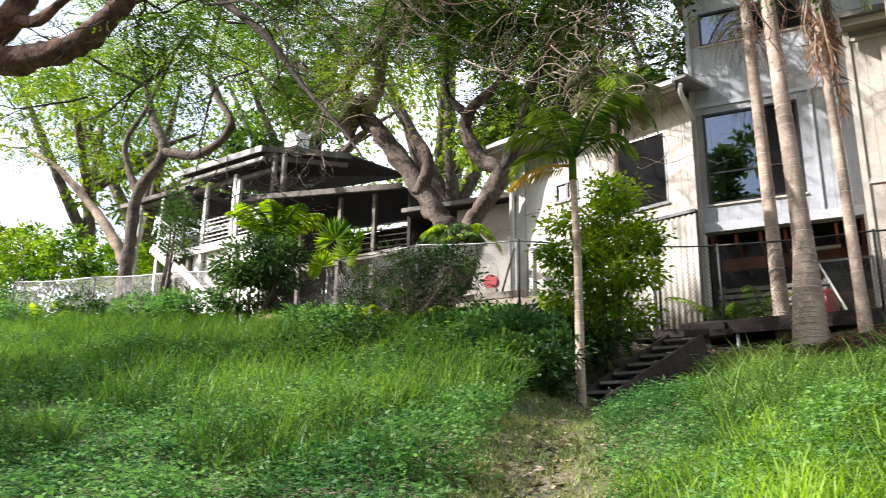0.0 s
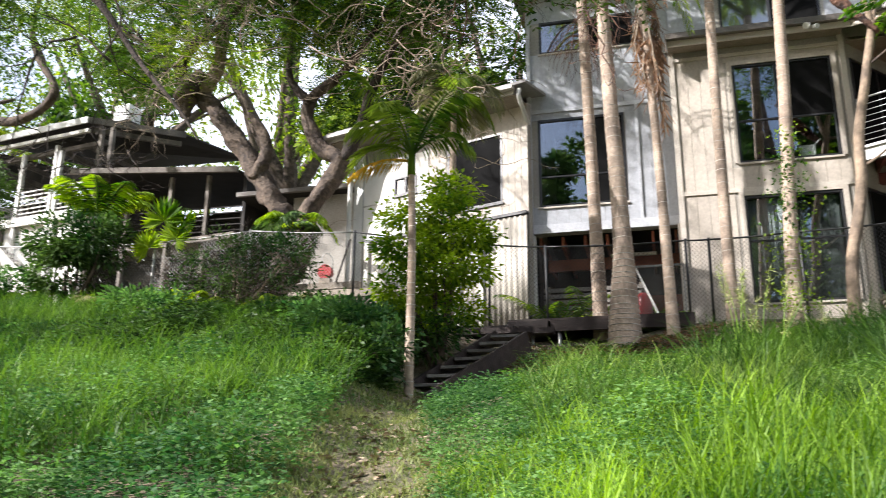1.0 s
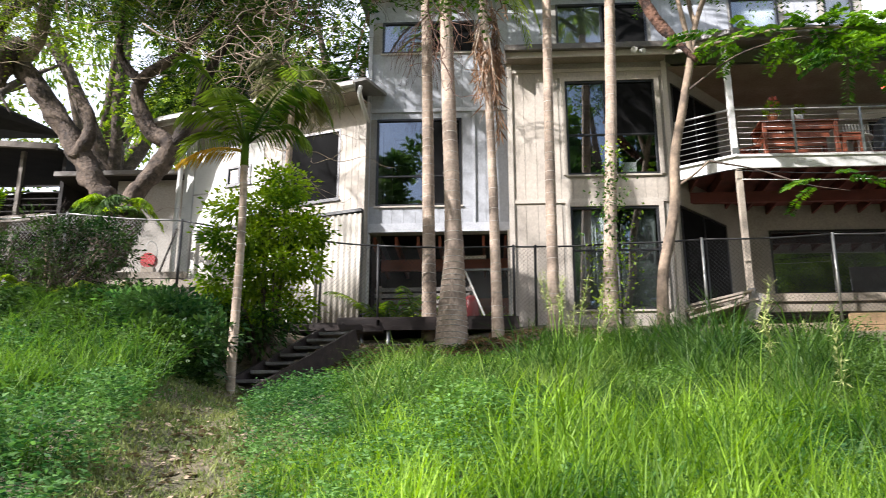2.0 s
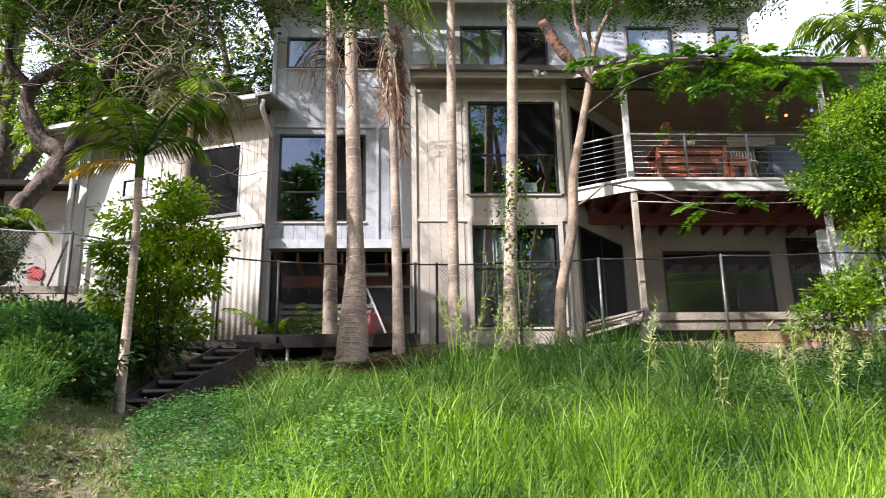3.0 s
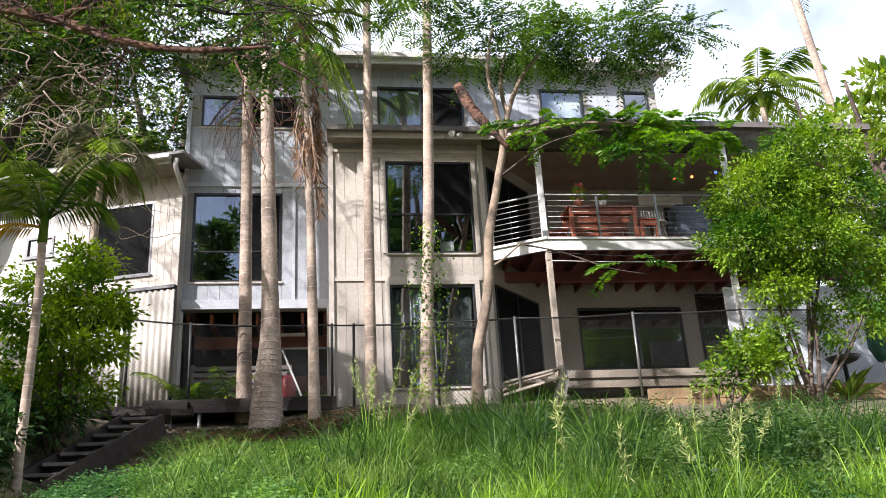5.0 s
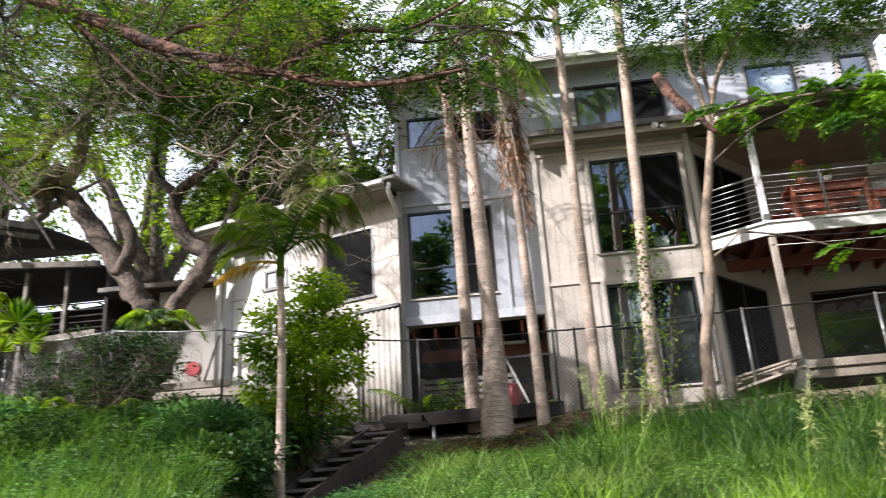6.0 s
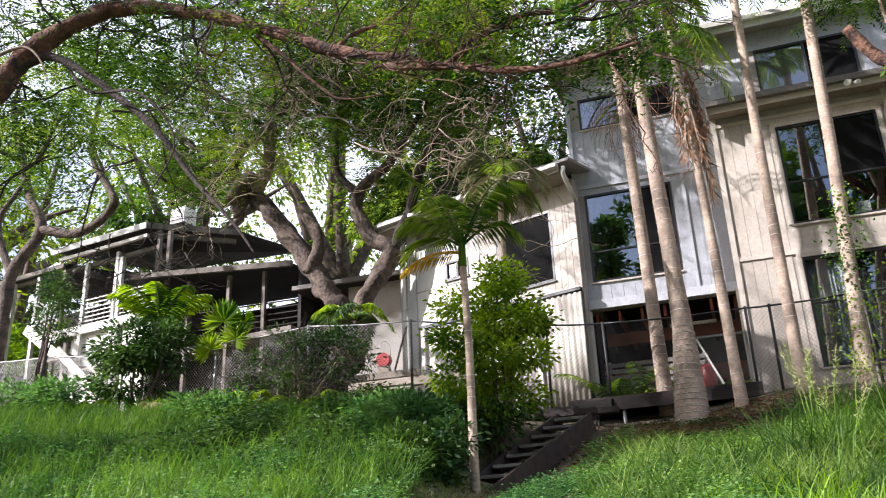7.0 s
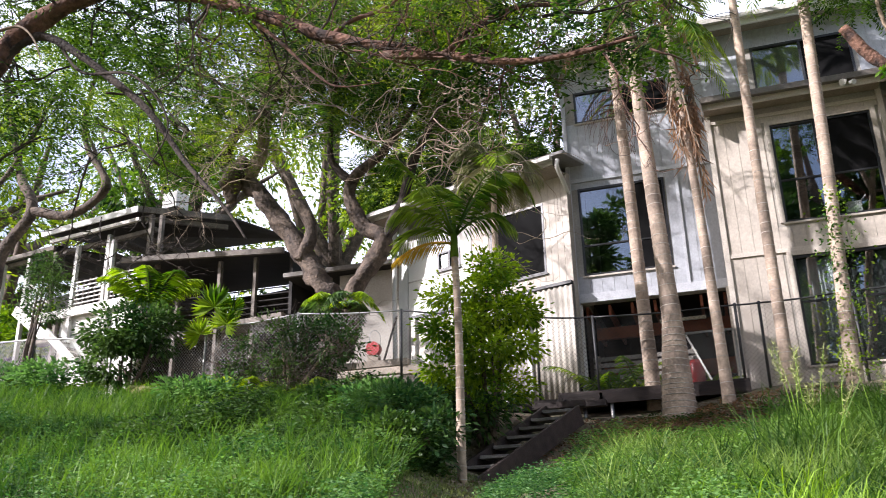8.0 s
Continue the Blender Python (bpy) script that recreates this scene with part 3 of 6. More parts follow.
lampthing = thing("flood_light", "small white outdoor flood light on the fascia", "lamp")
part("lamp_arm", boxes((3.58, 3.62, 15.60, 15.76, 10.20, 10.24)), M_TRIM, lampthing)
bm = bmesh.new()
tube(bm, [(3.55, 15.62, 10.18), (3.52, 15.52, 10.14)], [0.045, 0.065], 10)
part("lamp_head", bm, M_TRIM, lampthing)
bm = bmesh.new()
tube(bm, [(3.66, 15.62, 10.16), (3.72, 15.53, 10.12)], [0.035, 0.05], 10)
part("lamp_head", bm, M_TRIM, lampthing)


# open under-storey below the tower
under = thing("under_storey", "open under-storey with exposed dark joists", "under-storey", "structure")
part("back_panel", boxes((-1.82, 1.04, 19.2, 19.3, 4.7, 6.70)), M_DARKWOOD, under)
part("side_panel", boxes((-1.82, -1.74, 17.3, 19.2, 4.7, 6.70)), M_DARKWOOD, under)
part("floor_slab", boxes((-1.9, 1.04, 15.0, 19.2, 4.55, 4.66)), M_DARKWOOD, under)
for i in range(7):
    part("joist", boxes((-1.72 + i * 0.44, -1.67 + i * 0.44, 16.72, 19.2, 6.50, 6.72)), M_JARRAH, under)
part("bearer", boxes((-1.80, 1.04, 17.6, 17.7, 6.25, 6.495)), M_JARRAH, under)
part("bearer", boxes((-1.80, 1.04, 18.9, 19.0, 5.6, 5.95)), M_JARRAH, under)
part("post", boxes((-1.86, -1.76, 16.46, 16.56, 4.66, 6.70)), M_TRIM, under)
tube_light = thing("batten_light", "white fluorescent batten under the joists", "lamp")
part("batten_body", boxes((-0.35, 0.55, 17.25, 17.32, 6.40, 6.46)), M_WHITE, tube_light)
slat = thing("slatted_screen", "weathered grey horizontal slatted screen below the house", "screen")
for i in range(8):
    part("slat", boxes((-1.70, 0.30, 17.0, 17.03, 4.78 + i * 0.125, 4.86 + i * 0.125)), M_SLAT, slat)
for x in (-1.6, -0.6, 0.22):
    part("screen_post", boxes((x - 0.03, x + 0.03, 17.035, 17.09, 4.66, 5.78)), M_GREYWOOD, slat)
brace = thing("mesh_gate", "steel framed mesh gate with a diagonal brace", "gate")
part("gate_frame", bars([((0.15, 15.3, 4.70), (0.15, 15.3, 5.62)), ((1.0, 15.3, 4.70), (1.0, 15.3, 5.62)), ((0.15, 15.3, 5.62), (1.0, 15.3, 5.62)), ((0.15, 15.3, 4.73), (1.0, 15.3, 4.73))], 0.035, 0.035), M_STEEL, brace)
part("diagonal_brace", bars([((0.18, 15.26, 5.58), (0.52, 15.26, 4.76))], 0.05, 0.03), M_WHITE, brace)
bm = bmesh.new()
for i in range(-16, 24):
    for s in (1, -1):
        a = 0.15 + i * 0.055
        pts = []
        for k in range(18):
            x, z = (a + k * 0.05) if s > 0 else (a + 0.85 - k * 0.05), 4.73 + k * 0.0523
            if 0.15 <= x <= 1.0:
                pts.append((x, 15.3, z))
        if len(pts) > 1:
            beam(bm, pts[0], pts[-1], 0.0028, 0.0028, (0, 1, 0))
part("mesh_infill", bm, M_STEEL, brace)
can = thing("fuel_can", "red plastic can standing behind the gate", "can")
bm = bmesh.new()
tube(bm, [(0.28, 15.6, 4.66), (0.28, 15.6, 5.12), (0.28, 15.6, 5.2)], [0.14, 0.14, 0.08], 14)
part("can_body", bm, M_RED, can)
bm = bmesh.new()
tube(bm, [(0.28, 15.6, 5.2), (0.28, 15.6, 5.27)], 0.03, 10)
part("can_cap", bm, M_DARKSTEEL, can)

# walkway of dark sleepers in front of the under-storey
walkway = thing("timber_walkway", "dark timber walkway on short steel stumps", "walkway")
for i in range(4):
    part("deck_board", boxes((-2.05, 1.12, 14.82 + i * 0.19, 14.995 + i * 0.19 if i < 1 else 14.995 + i * 0.19, 4.61, 4.655)), M_DARKWOOD, walkway)
part("edge_beam", boxes((-1.30, 1.12, 14.80, 14.86, 4.42, 4.605)), M_DARKWOOD, walkway)
part("edge_beam", boxes((-2.05, -1.34, 14.74, 14.81, 4.36, 4.605)), M_DARKWOOD, walkway)
for x in (-1.85, -1.62, -1.15):
    bm = bmesh.new()
    tube(bm, [(x, 14.86, 3.95), (x, 14.86, 4.42)], 0.035, 8)
    part("stump", bm, M_STEEL, walkway)

# deck
deck = thing("deck", "raised timber deck with pale fascia and red-brown joists", "deck", "structure")
outline = [(4.20, 15.80), (5.22, 15.20), (12.4, 15.20), (12.4, 18.0), (4.20, 18.0)]
bm = bmesh.new()
lo, hi = [bm.verts.new((x, y + 0.03, 7.70)) for x, y in outline], [bm.verts.new((x, y + 0.03, 7.76)) for x, y in outline]
bm.faces.new(lo[::-1]), bm.faces.new(hi)
for i in range(5):
    bm.faces.new((lo[i], lo[(i + 1) % 5], hi[(i + 1) % 5], hi[i]))
part("deck_floor", bm, M_REDWOOD, deck)
part("fascia", boxes((5.22, 12.4, 15.19, 15.23, 7.46, 7.67)), M_TRIM, deck)
part("fascia", bars([((4.20, 15.80, 7.565), (5.22, 15.205, 7.565))], 0.035, 0.21), M_TRIM, deck)
part("nosing", boxes((5.20, 12.4, 15.16, 15.3, 7.675, 7.72)), M_TRIM, deck)
part("nosing", bars([((4.20, 15.78, 7.70), (5.22, 15.18, 7.70))], 0.1, 0.045), M_TRIM, deck)
for i in range(16):
    x = 4.6 + i * 0.48
    part("joist", boxes((x, x + 0.045, 15.9 if x < 5.2 else 15.24, 18.0, 7.50, 7.695)), M_REDWOOD, deck)
part("bearer", boxes((4.3, 12.4, 16.55, 16.65, 7.28, 7.495)), M_REDWOOD, deck)


def post(x, y, z0, z1, w, mat, label):
    p = thing("deck_post", label, "post", group="deck posts")
    bm = boxes((x - w / 2, x + w / 2, y - w / 2, y + w / 2, z0, z1))
    bmesh.ops.bevel(bm, geom=bm.edges[:], offset=0.008, segments=1, affect="EDGES")
    part("post_shaft", bm, mat, p)
    part("post_bracket", boxes((x - w / 2 - 0.01, x + w / 2 + 0.01, y - w / 2 - 0.012, y - w / 2 - 0.002, z0, z0 + 0.14)), M_STEEL, p)


post(5.20, 15.27, 7.73, 10.06, 0.11, M_TRIM, "white painted post standing on the deck corner")
post(5.23, 15.27, 5.05, 7.46, 0.11, M_GREYWOOD, "weathered grey post under the deck corner")
post(8.95, 15.27, 4.9, 7.46, 0.11, M_TRIM, "white painted post under the deck")
post(9.19, 15.27, 7.73, 10.06, 0.11, M_TRIM, "white painted post on the deck edge")

rail = thing("deck_railing", "steel deck railing with horizontal wires", "railing", "structure")
def handrail(a, b, z):
    bm = bmesh.new()
    tube(bm, [(*a, z), (*b, z)], 0.022, 8)
    return bm
part("top_rail", handrail((4.25, 15.80), (5.16, 15.26), 8.66), M_STEEL, rail)
part("top_rail", handrail((5.26, 15.26), (12.3, 15.26), 8.66), M_STEEL, rail)
for k in range(7):
    z = 7.84 + k * 0.115
    bm = bmesh.new()
    tube(bm, [(4.25, 15.80, z), (5.16, 15.26, z)], 0.009, 6)
    part("rail_bar", bm, M_STEEL, rail)
    bm = bmesh.new()
    tube(bm, [(5.26, 15.26, z), (12.3, 15.26, z)], 0.005, 6)
    part("rail_wire", bm, M_STEEL, rail)
for x in (6.32, 7.55, 9.9):
    part("rail_post", boxes((x - 0.02, x + 0.02, 15.24, 15.28, 7.73, 8.65)), M_STEEL, rail)
part("rail_post", boxes((4.25, 4.29, 15.76, 15.80, 7.73, 8.65)), M_STEEL, rail)

# recessed walls under and behind the deck
ANG = math.atan2(1.9, 1.75)
SIDE = Matrix.Translation((4.25, 16.15, 0)) @ Matrix.Rotation(ANG, 4, "Z")
rec = thing("wall_recess", "shaded cream wall behind the deck", "wall", "structure")
LOWO, UPO = [(6.55, 8.97, 5.74, 7.14), (9.36, 10.15, 4.85, 7.44)], [(8.95, 10.6, 7.78, 9.6)]
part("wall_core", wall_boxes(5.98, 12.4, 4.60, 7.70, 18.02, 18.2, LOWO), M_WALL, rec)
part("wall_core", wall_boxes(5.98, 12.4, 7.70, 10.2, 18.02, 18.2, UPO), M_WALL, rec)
SO = [(0.12, 1.9, 4.95, 7.12), (0.12, 1.9, 7.8, 9.75)]
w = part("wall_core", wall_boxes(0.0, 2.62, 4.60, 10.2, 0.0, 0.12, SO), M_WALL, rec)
w.matrix_basis = SIDE
window(*SO[0], 0.0, (1.0,), base=SIDE, label="dark sliding glass door in the angled wall", trim=False)
window(*SO[1], 0.0, (1.0,), base=SIDE, label="dark sliding glass door opening to the deck", trim=False)
for z0, z1 in ((4.995, 7.075), (7.845, 9.705)):
    blind = thing("window_screen", "dark sheet added over the angled sliding door to hide its reflection", "screen")
    blind.matrix_basis = SIDE
    part("dark_sheet", boxes((0.165, 1.855, 0.006, 0.01, z0 + 0.02, z1)), M_BLIND, blind)
    part("bottom_bar", boxes((0.165, 1.855, 0.0, 0.014, z0, z0 + 0.02)), M_FRAME, blind)
window(*LOWO[0], 18.02, (7.85,), label="wide dark window below the deck reflecting sky", trim=False)
window(*LOWO[1], 18.02, (), label="narrow dark window with vertical blinds below the deck", trim=False)
window(*UPO[0], 18.02, (9.75,), label="dark sliding door behind the deck", trim=False)
vb = thing("vertical_blind", "brown vertical blind slats behind the glass", "blind")
for i in range(9):
    part("blind_slat", boxes((9.42 + i * 0.08, 9.475 + i * 0.08, 18.12, 18.135, 5.2, 7.38)), M_GREYWOOD, vb)

# low plinth under the lower terrace
terrace = thing("lower_terrace", "low timber terrace with pale edge boards", "deck", "structure")
part("terrace_floor", boxes((4.3, 9.3, 15.3, 18.0, 4.9, 4.98)), M_GREYWOOD, terrace)
part("edge_board", boxes((5.25, 9.3, 15.18, 15.28, 4.94, 5.08)), M_GREYWOOD, terrace)
part("edge_board", boxes((5.25, 9.3, 15.2, 15.28, 4.76, 4.89)), M_GREYWOOD, terrace)
part("edge_board", bars([((4.25, 15.82, 4.95), (5.2, 15.25, 5.0))], 0.05, 0.14), M_GREYWOOD, terrace)
part("under_screen", boxes((5.25, 9.3, 15.35, 15.38, 4.3, 4.75)), M_DARKWOOD, terrace)
stack = thing("timber_stack", "loose pale timber offcuts stacked by the terrace", "timber")
for i, (a, b, z) in enumerate(((4.0, 5.0, 4.88), (4.1, 5.15, 4.96), (4.3, 5.2, 4.80), (4.05, 4.9, 4.72))):
    part("plank", bars([((a, 15.05 - 0.05 * i, z - 0.12), (b, 14.9 - 0.03 * i, z + 0.1))], 0.12, 0.04), M_GREYWOOD, stack)
part("stone", bars([((5.05, 14.9, 4.5), (5.2, 14.9, 5.02))], 0.18, 0.18), M_STONE, stack)

# ---------------- left wing, set askew ----------------
WA = math.atan2(-1.35, 4.15)
WING = Matrix.Translation((-6.0, 17.62, 0)) @ Matrix.Rotation(WA, 4, "Z")
WL = math.hypot(4.15, 1.35)
WO = [(2.45, 3.78, 7.45, 9.0), (1.05, 1.66, 8.08, 8.52)]
wing = thing("wall_wing", "low side wing of pale boards with a white panel", "wall", "structure")
w = part("wall_core", wall_boxes(0, WL, 5.2, 9.55, 0.0, 0.15, WO), M_WALL, wing)
w.matrix_basis = WING
clad(wing, 1.95, WL, 7.15, 9.5, 0.0, [(2.45, 3.78, 7.45, 9.0)], M_BOARD, 0.15, WING)
w = part("white_panel", wall_boxes(0.22, 1.95, 7.20, 9.0, -0.03, -0.004, WO), M_WHITE, wing, "bright white wall panel")
w.matrix_basis = WING
w = part("corner_board", boxes((-0.05, 0.2, -0.05, -0.004, 5.2, 9.5)), M_TRIM, wing)
w.matrix_basis = WING
w = part("joint_strip", boxes((0.22, 1.95, -0.045, -0.032, 7.98, 8.01)), M_GUTTER_PALE, wing)
w.matrix_basis = WING
w = part("side_wall", boxes((-0.0, 0.15, 0.16, 3.0, 5.2, 9.5)), M_WALL, wing)
w.matrix_basis = WING
window(*WO[0], 0.0, (), base=WING, label="square wing window with dark glass reflecting leaves", trim=False)
window(*WO[1], -0.03, (1.36,), base=WING, label="small high window in the white panel", trim=False)
blind = thing("window_screen", "dark sheet added over the square wing window to hide its reflection", "screen")
blind.matrix_basis = WING
part("dark_sheet", boxes((2.5, 3.73, 0.006, 0.01, 7.5, 8.95)), M_BLIND, blind)
part("bottom_bar", boxes((2.5, 3.73, 0.0, 0.014, 7.48, 7.5)), M_FRAME, blind)
# corrugated skirt below the wing
bm = bmesh.new()
n = 150
rows = []
for k in range(n + 1):
    x = 0.35 + (WL - 0.35) * k / n
    y = -0.10 + 0.018 * math.sin(x * 2 * math.pi / 0.125)
    top = 7.08 + 0.06 * math.sin(x * 0.8)
    rows.append((bm.verts.new((x, y, 4.75)), bm.verts.new((x, y, top))))
for a, b in zip(rows, rows[1:]):
    bm.faces.new((a[0], b[0], b[1], a[1])).smooth = True
w = part("corrugated_skirt", bm, M_CORR, wing, "pale corrugated metal sheet below the wing")
w.matrix_basis = WING
m = w.modifiers.new("thick", "SOLIDIFY")
m.thickness = 0.004
w = part("capping_strip", boxes((0.35, WL, -0.14, -0.03, 7.09, 7.15)), M_DARKSTEEL, wing)
w.matrix_basis = WING
for x in (2.75, 3.3, 0.4):
    w = part("skirt_post", boxes((x, x + 0.09, -0.17, -0.125, 4.8, 7.08)), M_GUTTER_PALE, wing)
    w.matrix_basis = WING
wr = thing("roof_wing", "low wing roof with a pale sagging gutter", "roof", "structure")
w = part("roof_sheet", bars([((WL / 2 - 0.1, -0.62, 9.70), (WL / 2 - 0.1, 3.4, 10.1))], WL + 0.75, 0.06), M_ROOF, wr)
w.matrix_basis = WING
w = part("gutter", boxes((-0.5, WL + 0.02, -0.72, -0.60, 9.57, 9.65)), M_GUTTER_PALE, wr)
w.matrix_basis = WING
w = part("fascia", boxes((-0.45, WL, -0.585, -0.55, 9.50, 9.64)), M_GUTTER_PALE, wr)
w.matrix_basis = WING
w = part("soffit", boxes((-0.4, WL, -0.545, -0.02, 9.48, 9.5)), M_CEIL, wr)
w.matrix_basis = WING
w = part("barge_board", bars([((-0.5, -0.6, 9.58), (-0.5, 3.3, 10.0))], 0.04, 0.2), M_GUTTER_PALE, wr)
w.matrix_basis = WING
dp = thing("downpipe", "white downpipe running from the gutter down the tower corner", "pipe", "structure")
part("pipe", line_tube([(-1.92, 15.75, 9.60), (-1.93, 15.75, 9.42), (-1.85, 16.3, 9.12), (-1.86, 16.40, 8.9), (-1.86, 16.40, 6.6)], 0.045, 10, 5), M_TRIM, dp)
dp = thing("downpipe", "white downpipe at the corner of the wing", "pipe", "structure")
part("pipe", line_tube([(-6.12, 17.5, 9.5), (-6.14, 17.52, 8.0), (-6.12, 17.5, 5.9)], 0.055, 10, 3), M_TRIM, dp)

# flat-roofed link between wing and the far house
link = thing("link_building", "low flat-roofed link with shaded pale wall", "building", "structure")
part("wall", boxes((-8.2, -6.2, 19.0, 19.2, 5.9, 8.95)), M_WALL, link)
part("roof", boxes((-9.6, -6.1, 18.7, 21.5, 8.98, 9.06)), M_SHADEWOOD, link)
part("back_screen", boxes((-9.6, -8.2, 20.4, 20.5, 5.9, 8.97)), M_SHADEWOOD, link)
part("gutter", boxes((-9.6, -6.15, 18.6, 18.695, 8.96, 9.07)), M_GUTTER, link)

# ---------------- the far house on the left ----------------
def sheet(pts, t=0.08):
    bm = bmesh.new()
    lo, hi = [bm.verts.new(p) for p in pts], [bm.verts.new((p[0], p[1], p[2] + t)) for p in pts]
    bm.faces.new(lo[::-1]), bm.faces.new(hi)
    for i in range(len(lo)):
        j = (i + 1) % len(lo)
        bm.faces.new((lo[i], lo[j], hi[j], hi[i]))
    return bm


far = thing("far_house", "old grey timber house with verandah and broad low roof", "house")
far.matrix_basis = Matrix.Translation((-14.4, 19.0, 0)) @ Matrix.Rotation(-0.16, 4, "Z")
part("roof", sheet([(-3.9, -0.15, 11.72), (0.0, -0.1, 11.72), (1.75, 1.75, 11.74), (1.9, 4.5, 12.0), (-3.9, 4.5, 12.5)], 0.05), M_SHADEWOOD, far)
part("roof", sheet([(-6.9, 0.15, 11.32), (-3.5, 0.1, 11.32), (-3.5, 4.5, 12.0), (-6.9, 4.5, 12.0)], 0.05), M_SHADEWOOD, far)
part("roof", sheet([(-3.0, 1.2, 12.05), (-0.2, 0.5, 12.0), (0.6, 2.6, 12.3), (-3.0, 3.6, 12.5)], 0.05), M_SHADEWOOD, far)
part("fascia", boxes((-3.9, 0.0, -0.2, -0.155, 11.62, 11.80)), M_TRIM, far)
part("gutter", boxes((-3.6, 0.0, -0.12, -0.02, 11.38, 11.48)), M_GUTTER_PALE, far)
part("gutter", boxes((-6.9, -3.6, 0.05, 0.14, 11.24, 11.38)), M_OLDTIMBER, far)
part("fascia", bars([((0.0, -0.14, 11.71), (1.8, 1.74, 11.73))], 0.05, 0.18), M_OLDTIMBER, far)
part("beam", bars([((0.0, 0.1, 11.5), (1.6, 1.8, 11.5))], 0.1, 0.14), M_OLDTIMBER, far)
part("beam", boxes((-6.6, 0.3, 0.25, 0.37, 11.12, 11.24)), M_OLDTIMBER, far)
for k in range(7):
    part("rafter", boxes((-6.3 + k * 0.95, -6.24 + k * 0.95, 0.38, 3.2, 11.2, 11.34)), M_OLDTIMBER, far)
part("wall", boxes((-9.5, 0.4, 3.2, 3.35, 6.0, 11.2)), M_SHADEWOOD, far)
part("wall", boxes((0.4, 4.8, 3.6, 3.75, 6.0, 9.95)), M_SHADEWOOD, far)
part("wall", boxes((-3.1, 0.15, 0.26, 0.36, 6.0, 9.08)), M_WHITE, far, "pale lower wall")
part("wall", boxes((-6.6, -4.2, 1.6, 1.72, 6.0, 8.2)), M_WHITE, far, "pale lower wall")
part("verandah_floor", boxes((-4.4, 0.3, 0.16, 3.2, 9.1, 9.22)), M_OLDTIMBER, far)
part("verandah_fascia", boxes((-4.4, 0.25, 0.1, 0.155, 9.0, 9.26)), M_WHITE, far)
for x, z0, z1, mat in ((-1.38, 6.3, 11.3, M_TRIM), (-1.2, 6.3, 11.1, M_TRIM), (-2.65, 6.3, 11.2, M_TRIM), (-4.75, 6.3, 11.2, M_TRIM), (-5.9, 6.3, 11.2, M_TRIM), (0.22, 6.3, 11.6, M_OLDTIMBER), (0.62, 9.9, 11.5, M_OLDTIMBER), (-3.2, 6.3, 9.0, M_OLDTIMBER), (-3.6, 9.2, 11.2, M_OLDTIMBER)):
    part("verandah_post", boxes((x - 0.055, x + 0.055, 0.12, 0.23, z0, z1)), mat, far)
for x0, x1 in ((-2.6, -1.45), (-1.14, 0.16)):
    for k in range(6):
        part("rail_bar", boxes((x0, x1, 0.16, 0.19, 9.36 + k * 0.13, 9.395 + k * 0.13)), M_TRIM, far)
    for k in range(5):
        x = x0 + (x1 - x0) * (k + 0.5) / 5
        part("baluster", boxes((x - 0.02, x + 0.02, 0.195, 0.22, 9.26, 10.1)), M_OLDTIMBER, far)
for k in range(7):
    part("stair_rail", bars([((-4.85, 0.15, 10.52 - k * 0.13), (-3.65, 0.15, 9.72 - k * 0.13))], 0.03, 0.045), M_TRIM, far)
part("stringer", bars([((-5.0, 0.1, 9.55), (-3.4, 0.1, 8.45))], 0.05, 0.30), M_WHITE, far)
part("stringer", bars([((-3.1, -0.2, 8.55), (-1.4, -0.2, 7.15))], 0.05, 0.24), M_WHITE, far)
part("landing", boxes((-3.7, -2.7, -0.17, 0.2, 8.25, 8.38)), M_OLDTIMBER, far)
for k in range(6):
    part("tread", boxes((-2.85 + k * 0.27, -2.58 + k * 0.27, -0.17, 0.24, 8.2 - k * 0.21, 8.24 - k * 0.21)), M_OLDTIMBER, far)
# lean-to on the right, open below its gutter; black sheets stand for its shade
part("lean_to_roof", sheet([(-0.3, -0.45, 10.02), (4.6, 0.7, 9.78), (4.6, 3.7, 10.0), (-0.3, 3.7, 10.3)], 0.05), M_SHADEWOOD, far)
part("lean_to_gutter", bars([((-0.1, -0.46, 10.08), (4.6, 0.62, 9.82))], 0.1, 0.15), M_OLDTIMBER, far)
for x, y in ((1.4, 0.2), (2.6, 0.45), (3.6, 0.7)):
    part("verandah_post", boxes((x - 0.05, x + 0.05, y, y + 0.1, 6.3, 9.84)), M_OLDTIMBER, far)
part("lower_floor", boxes((0.3, 4.7, 0.5, 3.6, 7.95, 8.1)), M_OLDTIMBER, far)
for k in range(5):
    part("rail_bar", bars([((0.3, 0.2, 8.3 + k * 0.16), (4.6, 0.95, 8.3 + k * 0.16))], 0.025, 0.03), M_SHADEWOOD, far)
part("side_shade_sheet", boxes((4.6, 4.7, 0.9, 3.6, 6.0, 9.76)), M_SHADEWOOD, far)
part("under_screen", boxes((0.3, 4.6, 1.2, 1.25, 6.0, 7.9)), M_SHADEWOOD, far)
part("roof_box", boxes((-0.3, 0.25, 1.0, 1.5, 12.2, 12.7)), M_TRIM, far)
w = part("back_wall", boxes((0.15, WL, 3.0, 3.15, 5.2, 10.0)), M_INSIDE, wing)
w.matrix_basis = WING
w = part("room_shade_sheet", boxes((0.3, WL - 0.2, 1.2, 1.25, 5.2, 9.5)), M_BLIND, wing)
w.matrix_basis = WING

